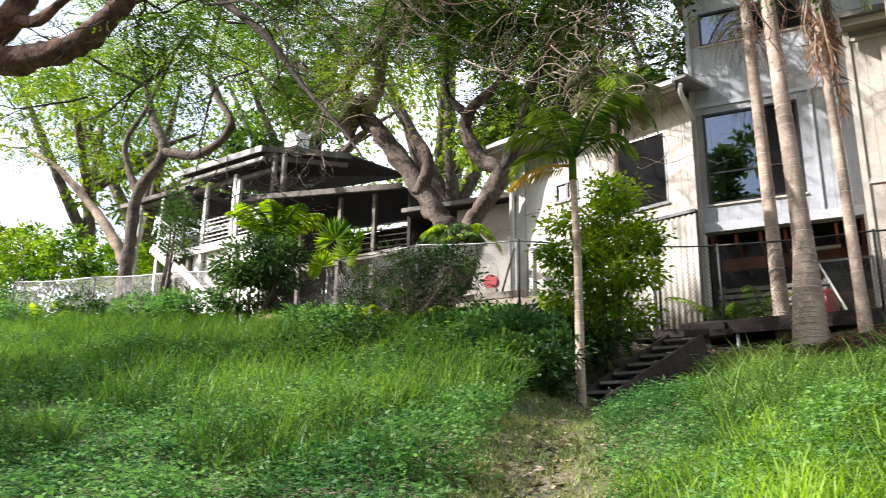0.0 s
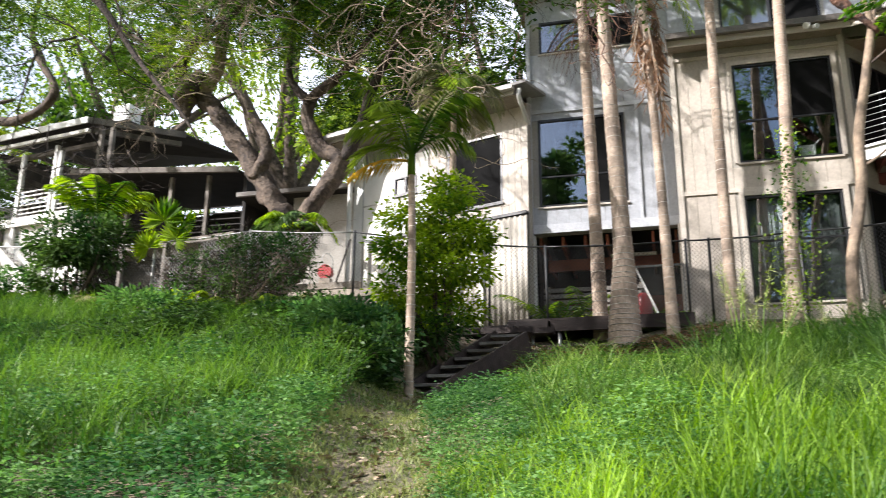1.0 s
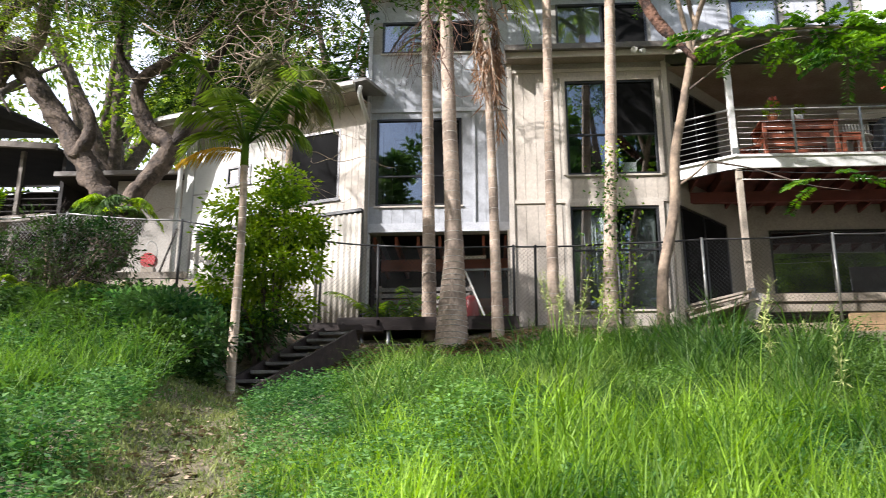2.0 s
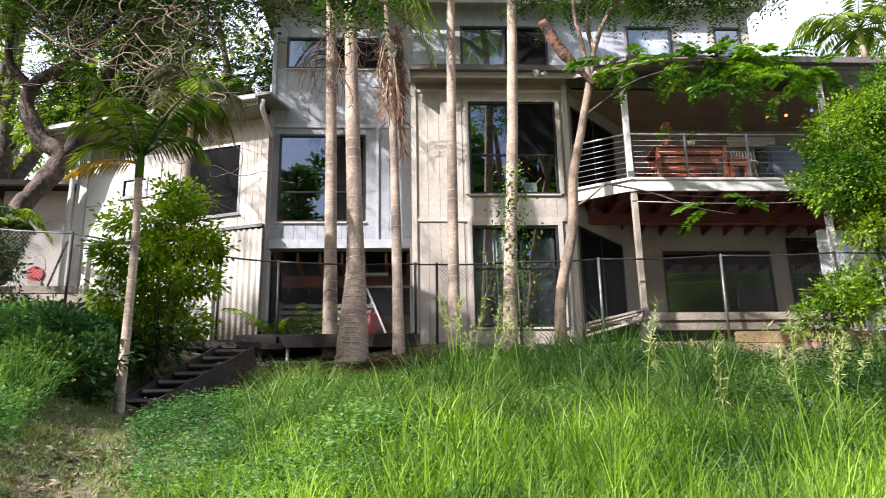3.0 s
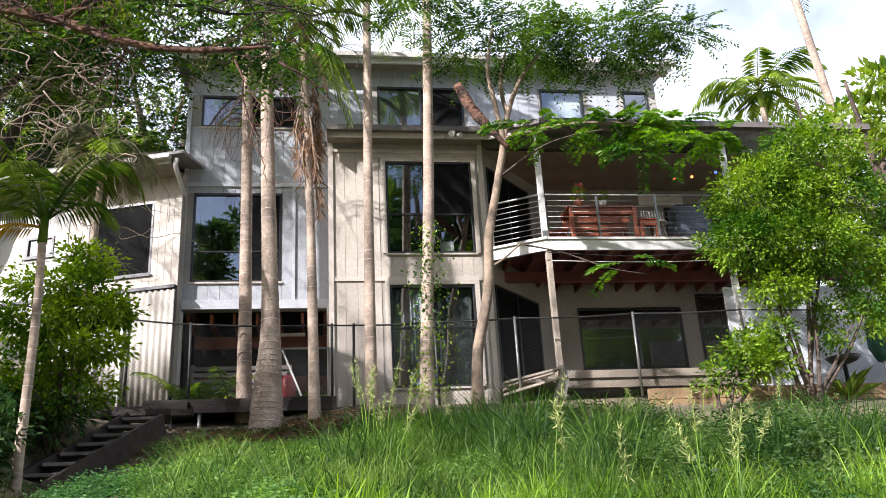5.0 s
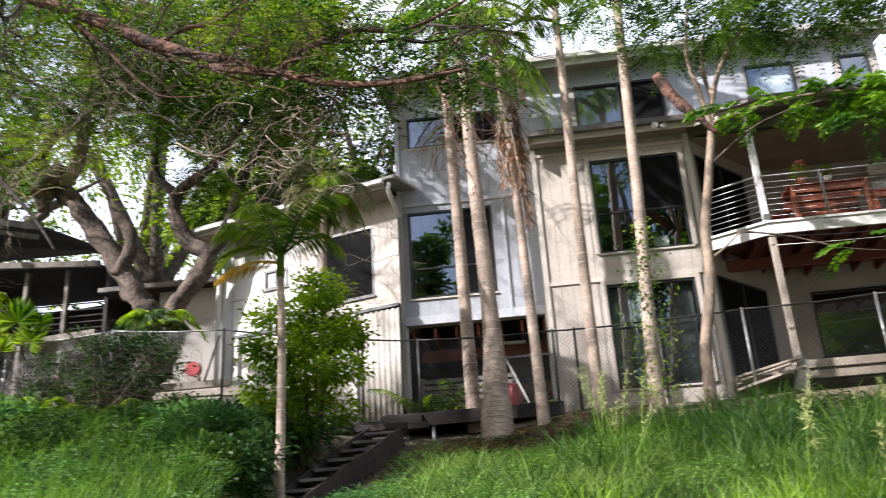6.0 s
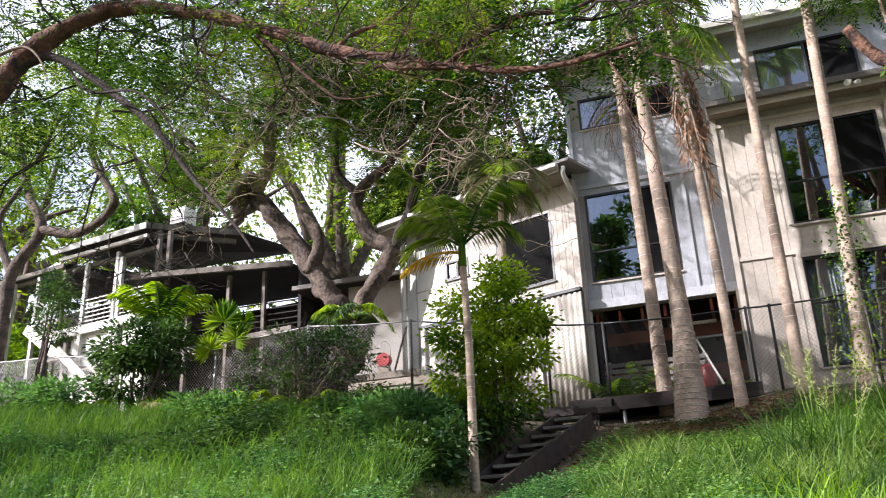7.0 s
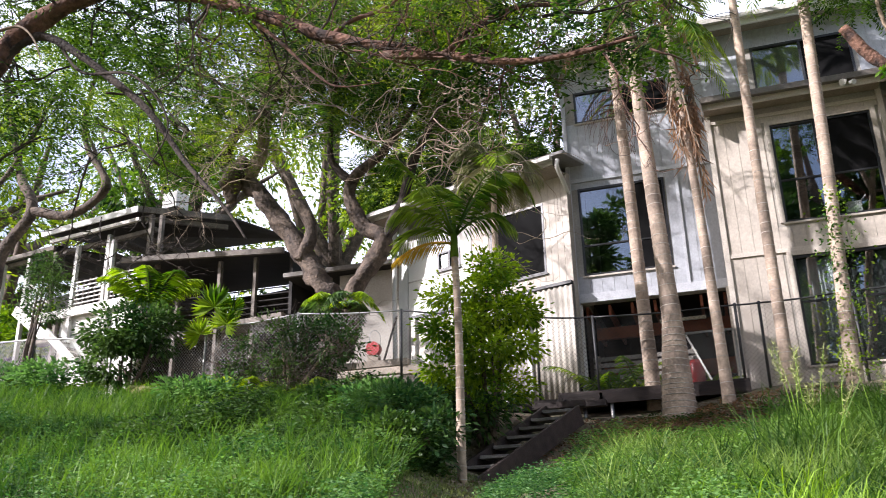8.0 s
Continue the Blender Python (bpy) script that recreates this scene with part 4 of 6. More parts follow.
# ---------------- things on the deck ----------------
def outdoor_table(x0, x1, y0, y1, z):
    """A heavy timber table with boarded panels hung between its front legs."""
    t = thing("outdoor_table", "heavy red-brown timber outdoor table with boarded front", "table")
    for k in range(5):
        a = y0 + (y1 - y0) * k / 5
        part("table_slat", boxes((x0 - 0.03, x1 + 0.03, a, a + (y1 - y0) / 5 - 0.012, z + 0.72, z + 0.755)), M_JARRAH, t)
    for x in (x0, x1 - 0.075):
        for y in (y0, y1 - 0.075):
            bm = boxes((x, x + 0.075, y, y + 0.075, z, z + 0.715))
            bmesh.ops.bevel(bm, geom=bm.edges[:], offset=0.006, segments=1, affect="EDGES")
            part("leg", bm, M_JARRAH, t)
    for k in range(4):
        part("panel_board", bars([((x0 + 0.08, y0 + 0.05 + 0.05 * k, z + 0.64 - 0.15 * k), (x1 - 0.08 - 0.07 * k, y0 + 0.05 + 0.05 * k, z + 0.64 - 0.15 * k))], 0.022, 0.14), M_JARRAH, t)
    part("apron", boxes((x0 + 0.08, x1 - 0.08, y1 - 0.06, y1 - 0.03, z + 0.6, z + 0.71)), M_JARRAH, t)


def stool(x, y, z):
    t = thing("timber_stool", "low red-brown timber stool beside the table", "stool")
    for k in range(3):
        part("seat_slat", boxes((x - 0.2, x + 0.2, y - 0.18 + k * 0.125, y - 0.07 + k * 0.125, z + 0.42, z + 0.45)), M_JARRAH, t)
    for sx in (-1, 1):
        for sy in (-1, 1):
            part("leg", boxes((x + sx * 0.16 - 0.03, x + sx * 0.16 + 0.03, y + sy * 0.14 - 0.03, y + sy * 0.14 + 0.03, z, z + 0.415)), M_JARRAH, t)
    part("apron", boxes((x - 0.13, x + 0.13, y - 0.165, y - 0.145, z + 0.3, z + 0.41)), M_JARRAH, t)


outdoor_table(5.80, 7.20, 15.42, 16.1, 7.76)
stool(7.42, 15.55, 7.76)
lounge = thing("deck_chair", "tilted red-brown timber deck chair", "chair")
part("seat", bars([((5.35, 15.75, 7.95), (5.75, 15.75, 8.05))], 0.45, 0.04), M_JARRAH, lounge)
part("backrest", bars([((5.75, 15.75, 8.02), (5.98, 15.75, 8.5))], 0.45, 0.04), M_JARRAH, lounge)
for y in (15.6, 15.9):
    part("leg", bars([((5.4, y, 7.76), (5.75, y, 8.08))], 0.04, 0.04), M_JARRAH, lounge)


def pot_plant(x, y, z, label, flower=None, r=0.09, leafmat=None, n=120, size=0.16):
    p = thing("pot_plant", label, "plant", group="potted plants on the deck")
    bm = bmesh.new()
    tube(bm, [(x, y, z), (x, y, z + 0.14), (x, y, z + 0.16), (x, y, z + 0.18)], [r * 0.7, r, r * 1.12, r * 1.1], 14)
    part("pot", bm, M_TERRACOTTA if flower else M_WHITE, p)
    c, d = blob_points(n, (x, y, z + 0.3), (size, size, size * 0.9), 0.2)
    leaf_mesh("foliage", c, d + RNG.normal(size=d.shape) * 0.5, 0.09, 0.04, leafmat or L_SHRUB, parent=p)
    if flower:
        c, d = blob_points(40, (x + 0.03, y, z + 0.47), (0.09, 0.09, 0.07), 0.4)
        leaf_mesh("blossom", c, d, 0.06, 0.05, flower, parent=p)


pot_plant(6.08, 15.62, 8.516, "potted plant with coral pink blossom on the table", M_FLOWER)
pot_plant(6.6, 15.66, 8.516, "small pale-leaved plant in a white pot on the table", None, 0.07, L_BRIGHT, 60, 0.1)
chair = thing("wire_chair", "white wire garden chair on the deck", "chair")
bm = bmesh.new()
for i in range(7):
    beam(bm, (7.5 + i * 0.06, 15.7, 8.18), (7.62 + i * 0.06, 15.95, 8.6), 0.012, 0.012)
    beam(bm, (7.5 + i * 0.06, 15.95, 8.62), (7.42 + i * 0.06, 15.68, 8.2), 0.012, 0.012)
part("backrest", bm, M_WHITE, chair)
bm = bmesh.new()
tube(bm, [(7.68, 15.65, 8.18), (7.68, 15.65, 8.2)], 0.22, 16)
part("seat", bm, M_WHITE, chair)
for a in range(4):
    part("leg", bars([((7.68 + 0.2 * math.cos(a * 1.57 + 0.8), 15.65 + 0.2 * math.sin(a * 1.57 + 0.8), 7.76), (7.68 + 0.12 * math.cos(a * 1.57 + 0.8), 15.65 + 0.12 * math.sin(a * 1.57 + 0.8), 8.18))], 0.018, 0.018), M_WHITE, chair)
grill = thing("covered_barbecue", "barbecue under a dark grey cover", "barbecue")
bm = bmesh.new()
box(bm, 8.4, 9.2, 16.2, 16.8, 7.76, 8.72)
bmesh.ops.bevel(bm, geom=bm.edges[:], offset=0.06, segments=3, affect="EDGES")
part("cover_body", bm, M_GREYCOVER, grill)
bm = bmesh.new()
tube(bm, [(8.43, 16.5, 8.68), (8.5, 16.5, 8.7), (9.1, 16.5, 8.7), (9.17, 16.5, 8.68)], [0.2, 0.29, 0.29, 0.2], 18)
part("cover_hood", bm, M_GREYCOVER, grill)
for x, z, col in ((8.09, 9.10, (1.0, 0.06, 0.05)), (8.47, 9.13, (1.0, 0.16, 0.04)), (9.01, 9.24, (0.05, 0.08, 1.0))):
    l = thing("fairy_light", "small coloured party light hung from the deck roof", "lamp", group="party lights")
    bm = bmesh.new()
    bmesh.ops.create_uvsphere(bm, u_segments=10, v_segments=6, radius=0.03, matrix=Matrix.Translation((x, 15.35, z)))
    part("bulb", bm, lamp_material("party_bulb", col, 3.0), l)
    part("cord", bars([((x, 15.35, z + 0.03), (x, 15.35, 10.26))], 0.006, 0.006), M_CABLE, l)
shelf_roof = thing("skylight_strip", "pale translucent strip under the verandah roof", "window", "structure")
part("strip", boxes((8.3, 9.4, 17.9, 17.95, 9.62, 9.85)), M_WHITE, shelf_roof)
cable = thing("cable", "black cable slung below the deck edge", "cable")
part("wire", line_tube([(4.3, 15.2, 7.25), (5.0, 15.1, 7.38), (5.4, 15.1, 7.36), (7.0, 15.12, 7.3), (9.0, 15.15, 7.42)], 0.01, 6, 6), M_CABLE, cable)

cord = thing("white_cable", "thin white cable strung between the deck posts", "cable")
part("wire", line_tube([(5.26, 15.2, 7.24), (6.5, 15.2, 7.21), (7.8, 15.2, 7.21), (8.93, 15.2, 7.26)], 0.009, 6, 6), M_WHITE, cord)

# to the right of the house: white sheet, sleeper wall, bowl on a stand
scr = thing("white_sheet_fence", "pale white sheeting stretched behind the shrubs", "fence", "structure")
part("sheet", boxes((9.0, 12.4, 15.9, 15.94, 4.6, 6.9)), M_SHEET, scr)
ret = thing("retaining_wall", "low retaining wall of yellowish sleepers", "wall", "structure")
for i in range(5):
    for k in range(2):
        piece_bm = boxes((6.5 + i * 1.6, 8.07 + i * 1.6, 14.3, 14.4, 4.14 + k * 0.2, 4.33 + k * 0.2))
        part("sleeper", piece_bm, M_SLEEPER, ret)
bowl = thing("bird_bath", "dark bird bath bowl on a slim stand", "bird bath")
bm = bmesh.new()
tube(bm, [(10.45, 14.6, 4.22), (10.45, 14.6, 4.30), (10.45, 14.6, 4.36), (10.45, 14.6, 4.95)], [0.15, 0.15, 0.05, 0.04], 12)
part("stand", bm, M_DARKSTEEL, bowl)
bm = bmesh.new()
tube(bm, [(10.45, 14.6, 4.95), (10.45, 14.6, 5.0), (10.45, 14.6, 5.08), (10.45, 14.6, 5.07), (10.45, 14.6, 5.01)], [0.08, 0.24, 0.32, 0.29, 0.1], 18)
part("bowl", bm, M_DARKSTEEL, bowl)
umb = thing("folded_umbrella", "dark green canvas garden umbrella, half folded", "umbrella")
bm = bmesh.new()
tube(bm, [(11.4, 14.8, 5.04), (11.42, 14.8, 5.3), (11.4, 14.8, 5.8), (11.4, 14.8, 5.99)], [0.1, 0.24, 0.2, 0.03], 12, wobble=0.3)
part("canopy", bm, M_GREENPLASTIC, umb)
part("pole", bars([((11.4, 14.8, 4.2), (11.4, 14.8, 5.08))], 0.035, 0.035), M_STEEL, umb)

# ---------------- stairs in the bank ----------------
stairs = thing("garden_stairs", "dark stained timber stairs set into the bank", "stairs", "structure")
RA, RB, LA, LB = Vector((-1.56, 13.9, 4.10)), Vector((-2.63, 11.05, 2.64)), Vector((-2.12, 14.1, 4.22)), Vector((-3.08, 11.35, 2.80))
part("stringer", bars([(RA, RB)], 0.055, 0.31), M_DARKWOOD, stairs)
part("stringer", bars([(LA, LB)], 0.055, 0.24), M_DARKWOOD, stairs)
for i in range(8):
    t = (i + 0.5) / 8
    a, b = LA.lerp(LB, t), RA.lerp(RB, t)
    part("tread", boxes((a.x + 0.03, b.x - 0.03, a.y - 0.14, a.y + 0.14, a.z + 0.02, a.z + 0.065)), M_SLAT, stairs)
for i, (x0, x1, y, z) in enumerate(((-2.9, -1.5, 14.1, 4.36), (-3.4, -1.9, 14.6, 4.5), (-1.75, -1.2, 14.5, 4.42))):
    part("landing_beam", boxes((x0, x1, y - 0.09, y + 0.09, z - 0.1, z)), M_DARKWOOD, stairs)
terr = thing("garden_terrace", "low terraces edged with weathered sleepers by the link wall", "terrace", "structure")
for x0, x1, y, z in ((-7.4, -5.6, 16.9, 6.05), (-7.0, -5.0, 16.5, 5.78), (-5.5, -4.3, 16.3, 5.7), (-6.6, -3.6, 16.0, 5.45), (-4.4, -3.0, 15.9, 5.2)):
    part("sleeper", boxes((x0, x1, y - 0.08, y + 0.08, z - 0.1, z + 0.04)), M_GREYWOOD, terr)
red = thing("hose_reel", "red plastic hose reel with a wire handle by the wall", "hose reel")
bm = bmesh.new()
tube(bm, [(-6.92, 18.1, 6.72), (-6.92, 18.28, 6.72)], [0.17, 0.17], 16)
part("reel", bm, M_RED, red)
bm = bmesh.new()
tube(bm, smooth_line([(-7.05, 18.2, 6.8), (-7.02, 18.2, 7.1), (-6.9, 18.2, 7.18), (-6.78, 18.2, 7.05), (-6.76, 18.2, 6.8)], 5), 0.012, 6)
part("handle", bm, M_STEEL, red)
part("stand", boxes((-7.05, -6.78, 18.1, 18.28, 6.1, 6.56)), M_GREYWOOD, red)
ac = thing("plank_lean", "dark plank leaning on the wing corner", "plank")
part("board", bars([((-6.35, 17.2, 5.9), (-6.05, 17.4, 7.2))], 0.12, 0.03), M_DARKWOOD, ac)

# ---------------- chain-link fence ----------------
fence = thing("chain_link_fence", "chain-link fence with thin steel posts and top rail", "fence", "structure")
FP = [(-21.0, 16.5, 7.75), (-17.5, 16.2, 7.45), (-14.5, 15.8, 7.15), (-11.9, 15.3, 6.85), (-9.3, 14.9, 6.60), (-7.17, 14.9, 6.70), (-5.0, 14.9, 6.52), (-2.4, 14.9, 6.09), (-1.35, 14.9, 5.98), (1.05, 14.9, 5.93),
      (1.42, 14.9, 5.92), (2.9, 14.9, 5.96), (4.36, 14.9, 6.01), (6.6, 14.9, 6.07), (8.77, 14.9, 6.12), (12.2, 14.9, 6.15)]
for i, p in enumerate(FP):
    bm = bmesh.new()
    lean = 0.02 * math.sin(i * 2.1)
    tube(bm, [(p[0], p[1], max(height(p[0], p[1]) - 0.1, p[2] - 1.55)), (p[0] + lean, p[1], p[2] + 0.03)], 0.025, 8)
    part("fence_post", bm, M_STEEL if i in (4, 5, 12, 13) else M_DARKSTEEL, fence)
for a, b in zip(FP, FP[1:]):
    mid = ((a[0] + b[0]) / 2, (a[1] + b[1]) / 2, (a[2] + b[2]) / 2 - 0.012 * math.hypot(b[0] - a[0], b[1] - a[1]))
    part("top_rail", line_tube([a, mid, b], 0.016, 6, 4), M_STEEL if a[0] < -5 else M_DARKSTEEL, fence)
    L = math.hypot(b[0] - a[0], b[1] - a[1])
    H = 1.45
    bm = bmesh.new()
    step = 0.075
    def at(u, v):
        t = u / L
        top = a[2] + (b[2] - a[2]) * t - 0.048 * L * t * (1 - t)
        return (a[0] + (b[0] - a[0]) * t, a[1] + (b[1] - a[1]) * t + 0.01 * math.sin(u * 9), top - H + v)
    for s in (1, -1):
        k = -H
        while k < L:
            u0, v0, u1, v1 = k, 0.0, k + H, H
            if u0 < 0:
                u0, v0 = 0.0, -k
            if u1 > L:
                u1, v1 = L, L - k
            if u1 - u0 > 0.02:
                A, B = (at(u0, v0), at(u1, v1)) if s > 0 else (at(L - u0, v0), at(L - u1, v1))
                beam(bm, A, B, 0.003, 0.003, (0, 1, 0))
            k += step
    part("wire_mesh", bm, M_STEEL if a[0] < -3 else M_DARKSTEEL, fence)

# ---------------- palms ----------------
def frond(parent, base, out, length, mat, droop=0.8, lift=0.5, leaf=0.42, pairs=30, wide=0.035, name="frond"):
    """One feather frond: a bent midrib with leaflets on both sides."""
    out = Vector((out[0], out[1], 0)).normalized()
    pts = []
    for k in range(13):
        t = k / 12
        pts.append(Vector(base) + out * length * (t * (1 - 0.22 * droop * t)) + Vector((0, 0, 1)) * length * (lift * t - droop * t * t))
    bm = bmesh.new()
    tube(bm, pts, list(np.linspace(0.022, 0.005, 13)), 5)
    rib = part(name, bm, mat, parent)
    P, D, Ls = [], [], []
    for k in range(pairs):
        t = 0.1 + 0.9 * (k + 0.5) / pairs
        f = t * 12
        i = min(11, int(f))
        q, d = pts[i].lerp(pts[i + 1], f - i), (pts[i + 1] - pts[i]).normalized()
        side = d.cross(Vector((0, 0, 1))).normalized()
        for s in (-1, 1):
            P.append(q)
            D.append(side * s + d * (0.35 + 0.5 * t) + Vector((0, 0, -0.25 - 0.3 * RNG.random())))
            Ls.append(leaf * (0.45 + 1.1 * math.sin(math.pi * min(1, 0.12 + 0.85 * t))) * RNG.uniform(0.85, 1.1) * 0.75)
    leaf_mesh("foliage", np.array(P), np.array([tuple(v) for v in D]), np.array(Ls), wide, mat, 0.15, rib, 0.25)


def palm(pts, radii, label, crown=9, length=2.2, seed=0, dead=0, ring=0.19, group="slender palms before the house", droop=0.8, mat=None, leaf=0.42, wide=0.035):
    mat = mat or L_PALM
    t = thing("palm", label, "palm", group=group)
    q = smooth_line(pts, 16)
    r = 0.72 * np.interp(np.linspace(0, 1, len(q)), np.linspace(0, 1, len(radii)), radii)
    bm = bmesh.new()
    tube(bm, q, list(r), 14, wobble=0.06)
    part("trunk", bm, M_PALMBARK, t)
    bm, run = bmesh.new(), 0.0
    for i in range(len(q) - 1):
        seg = (q[i + 1] - q[i]).length
        while run < seg:
            c = q[i].lerp(q[i + 1], run / seg)
            d = (q[i + 1] - q[i]).normalized()
            rr = float(r[i]) * 1.03 + 0.003
            tube(bm, [c - d * 0.009, c, c + d * 0.007], [rr - 0.008, rr, rr - 0.008], 12, False)
            run += ring * (0.75 + 0.5 * RNG.random()) * (0.55 if r[i] > 0.17 else 1.0)
        run -= seg
    tagged(part("scar_banding", bm, M_RING, t), kind="stuff")
    rnd = random.Random(seed)
    top = q[-1]
    if crown:
        bm = bmesh.new()
        tube(bm, [top - Vector((0, 0, 0.05)), top + Vector((0, 0, 0.5)), top + Vector((0, 0, 0.8))], [r[-1] * 1.2, r[-1] * 1.05, 0.04], 10)
        part("crownshaft", bm, L_PALM, t)
    for k in range(crown):
        a = 2 * math.pi * (k + rnd.random() * 0.6) / crown
        frond(t, top + Vector((0, 0, 0.6)), (math.cos(a), math.sin(a)), length * rnd.uniform(0.8, 1.15), mat, droop * rnd.uniform(0.8, 1.2), rnd.uniform(0.35, 0.9), leaf, 30, wide)
    for k in range(dead):
        a = 2 * math.pi * (k + rnd.random()) / dead
        frond(t, top + Vector((0, 0, 0.1 - 0.25 * rnd.random())), (math.cos(a), math.sin(a)), rnd.uniform(1.4, 2.1), L_PALM_DRY, rnd.uniform(1.25, 1.5), 0.12, 0.3, 22, 0.03, "dead_frond")
    return t


palm([(-0.03, 14.3, 3.6), (-0.01, 14.3, 4.6), (0.02, 14.3, 5.6), (-0.01, 14.3, 6.7), (-0.1, 14.3, 9.5), (-0.16, 14.3, 12.0)], [0.46, 0.34, 0.23, 0.195, 0.165, 0.14], "tall palm with swollen ringed base, dry stalks above", 8, 2.0, 1, 2)
palm([(-0.47, 15.4, 4.0), (-0.5, 15.4, 6.5), (-0.56, 15.4, 10.2), (-0.62, 15.4, 12.4)], [0.21, 0.16, 0.14, 0.12], "tall palm standing close to the tower wall", 8, 2.0, 2, 1)
skirted = palm([(0.76, 14.3, 3.7), (0.74, 14.3, 4.8), (0.68, 14.3, 7.8), (0.54, 14.3, 11.3)], [0.19, 0.13, 0.105, 0.10], "slim palm with a skirt of dead brown fronds", 8, 1.9, 3, 0)
for ox, oy, ln in ((1, -0.2, 1.5), (0.6, -0.8, 1.3), (-0.8, -0.5, 1.3), (0.9, 0.5, 1.4)):
    frond(skirted, (0.58, 14.3, 11.2), (ox, oy), ln, L_PALM, 1.35, 0.4, 0.36, 28, 0.03)
palm([(1.69, 14.3, 3.8), (1.69, 14.3, 5.2), (1.72, 14.3, 8.4), (1.78, 14.3, 12.4)], [0.19, 0.14, 0.12, 0.10], "tall pale palm before the bay wall", 8, 2.2, 4)
palm([(2.55, 14.0, 3.6), (2.62, 14.0, 5.4), (2.78, 14.0, 8.2), (2.95, 14.0, 12.6)], [0.21, 0.155, 0.135, 0.12], "tall palm with climbing vine low on its trunk", 8, 2.2, 5)
small = palm([(-2.58, 10.6, 2.5), (-2.58, 10.6, 3.15), (-2.57, 10.6, 4.73), (-2.6, 10.6, 5.84)], [0.095, 0.085, 0.072, 0.066], "young slender palm with arching green fronds", 0, 1.5, 6, ring=0.16, group="")
part("crownshaft", line_tube([(-2.6, 10.6, 5.8), (-2.6, 10.6, 6.12), (-2.59, 10.6, 6.52)], [0.06, 0.05, 0.012], 8, 3), L_FERN, small)
rnd = random.Random(31)
for ox, oy, ln, lf, dr in ((-1, -0.3, 1.4, 2.1, 1.3), (1, -0.4, 1.2, 1.8, 1.25), (-0.5, 0.8, 1.4, 2.0, 1.2), (0.6, 0.7, 1.4, 2.0, 1.2), (-0.9, -0.5, 1.2, 1.2, 1.05), (0.9, 0.2, 1.1, 1.05, 1.0), (-0.3, -1, 1.1, 1.5, 1.15), (-1, 0.4, 1.35, 0.85, 0.85)):
    frond(small, (-2.6, 10.6, 6.1), (ox, oy), ln, L_PALM, dr, lf, 0.36, 30, 0.018)
frond(small, (-2.6, 10.6, 6.0), (-0.9, -0.35), 0.95, L_YELLOW, 0.5, 0.2, 0.26, 26, 0.026, "yellow_frond")
pale = thing("drooping_palm", "palm with pale drooping olive fronds beside the tower", "palm")
part("trunk", line_tube([(-2.75, 13.3, 3.9), (-2.7, 13.3, 6.0), (-2.65, 13.2, 8.2)], [0.08, 0.06, 0.05], 8, 5, 0.1), M_PALMBARK, pale)
for k in range(11):
    an = 2 * math.pi * k / 11 + rnd.uniform(-0.2, 0.2)
    frond(pale, (-2.65, 13.2, 8.25 + rnd.uniform(-0.1, 0.2)), (math.cos(an), math.sin(an)), rnd.uniform(0.85, 1.25), L_PALM_PALE if k % 3 else L_PALM, rnd.uniform(1.0, 1.4), rnd.uniform(0.5, 1.2), 0.40, 40, 0.013)
tangle = thing("dead_branch", "tangle of pale dead twigs hanging beside the young palm", "branch")
bm = bmesh.new()
for k in range(36):
    u = rnd.random()
    p = Vector((-3.2 + 1.1 * u + rnd.gauss(0, 0.3), 12.4 + rnd.gauss(0, 0.3), 9.3 - 1.9 * u + rnd.gauss(0, 0.5)))
    d = Vector((rnd.uniform(-1, 1), rnd.uniform(-0.4, 0.4), rnd.uniform(-1.2, 0.6))).normalized()
    axis, pts = Vector((rnd.uniform(-0.3, 0.3), 1, rnd.uniform(-0.3, 0.3))), [p]
    curl = rnd.uniform(-0.45, 0.45)
    for q in range(14):
        d = (Matrix.Rotation(curl + rnd.uniform(-0.5, 0.5), 3, axis) @ d + Vector((0, rnd.uniform(-0.2, 0.2), -0.06))).normalized()
        pts.append(pts[-1] + d * rnd.uniform(0.08, 0.15))
    w = rnd.choice((0.006, 0.008, 0.013))
    tube(bm, pts, list(np.linspace(w, w * 0.35, 15)), 5)
tagged(part("twig_mass", bm, M_TWIG, tangle), kind="stuff")

skirt = thing("dead_fronds", "bundle of hanging dead brown palm fronds", "dead fronds")
rnd = random.Random(12)
for k in range(14):
    a = rnd.random() * 6.28
    x, y, z = 0.62 + 0.12 * math.cos(a), 14.3 + 0.12 * math.sin(a), rnd.uniform(9.2, 10.6)
    ln = rnd.uniform(0.9, 1.7)
    pts = [Vector((x, y, z)), Vector((x + 0.13 * math.cos(a), y + 0.13 * math.sin(a), z - ln * 0.4)), Vector((x + 0.10 * math.cos(a) + 0.06, y + 0.12 * math.sin(a), z - ln))]
    bm = bmesh.new()
    tube(bm, pts, [0.02, 0.014, 0.004], 5)
    rib = part("dead_frond", bm, M_TWIG, skirt)
    n = 40
    tt = RNG.random(n)[:, None]
    P = np.array(pts[0])[None] * (1 - tt) ** 2 + 2 * np.array(pts[1])[None] * tt * (1 - tt) + np.array(pts[2])[None] * tt ** 2
    leaf_mesh("foliage", P, RNG.normal(size=(n, 3)) * 0.35 + np.array([0, 0, -1.0]), RNG.uniform(0.2, 0.45, n), 0.03, L_PALM_DRY, 0.3, rib)

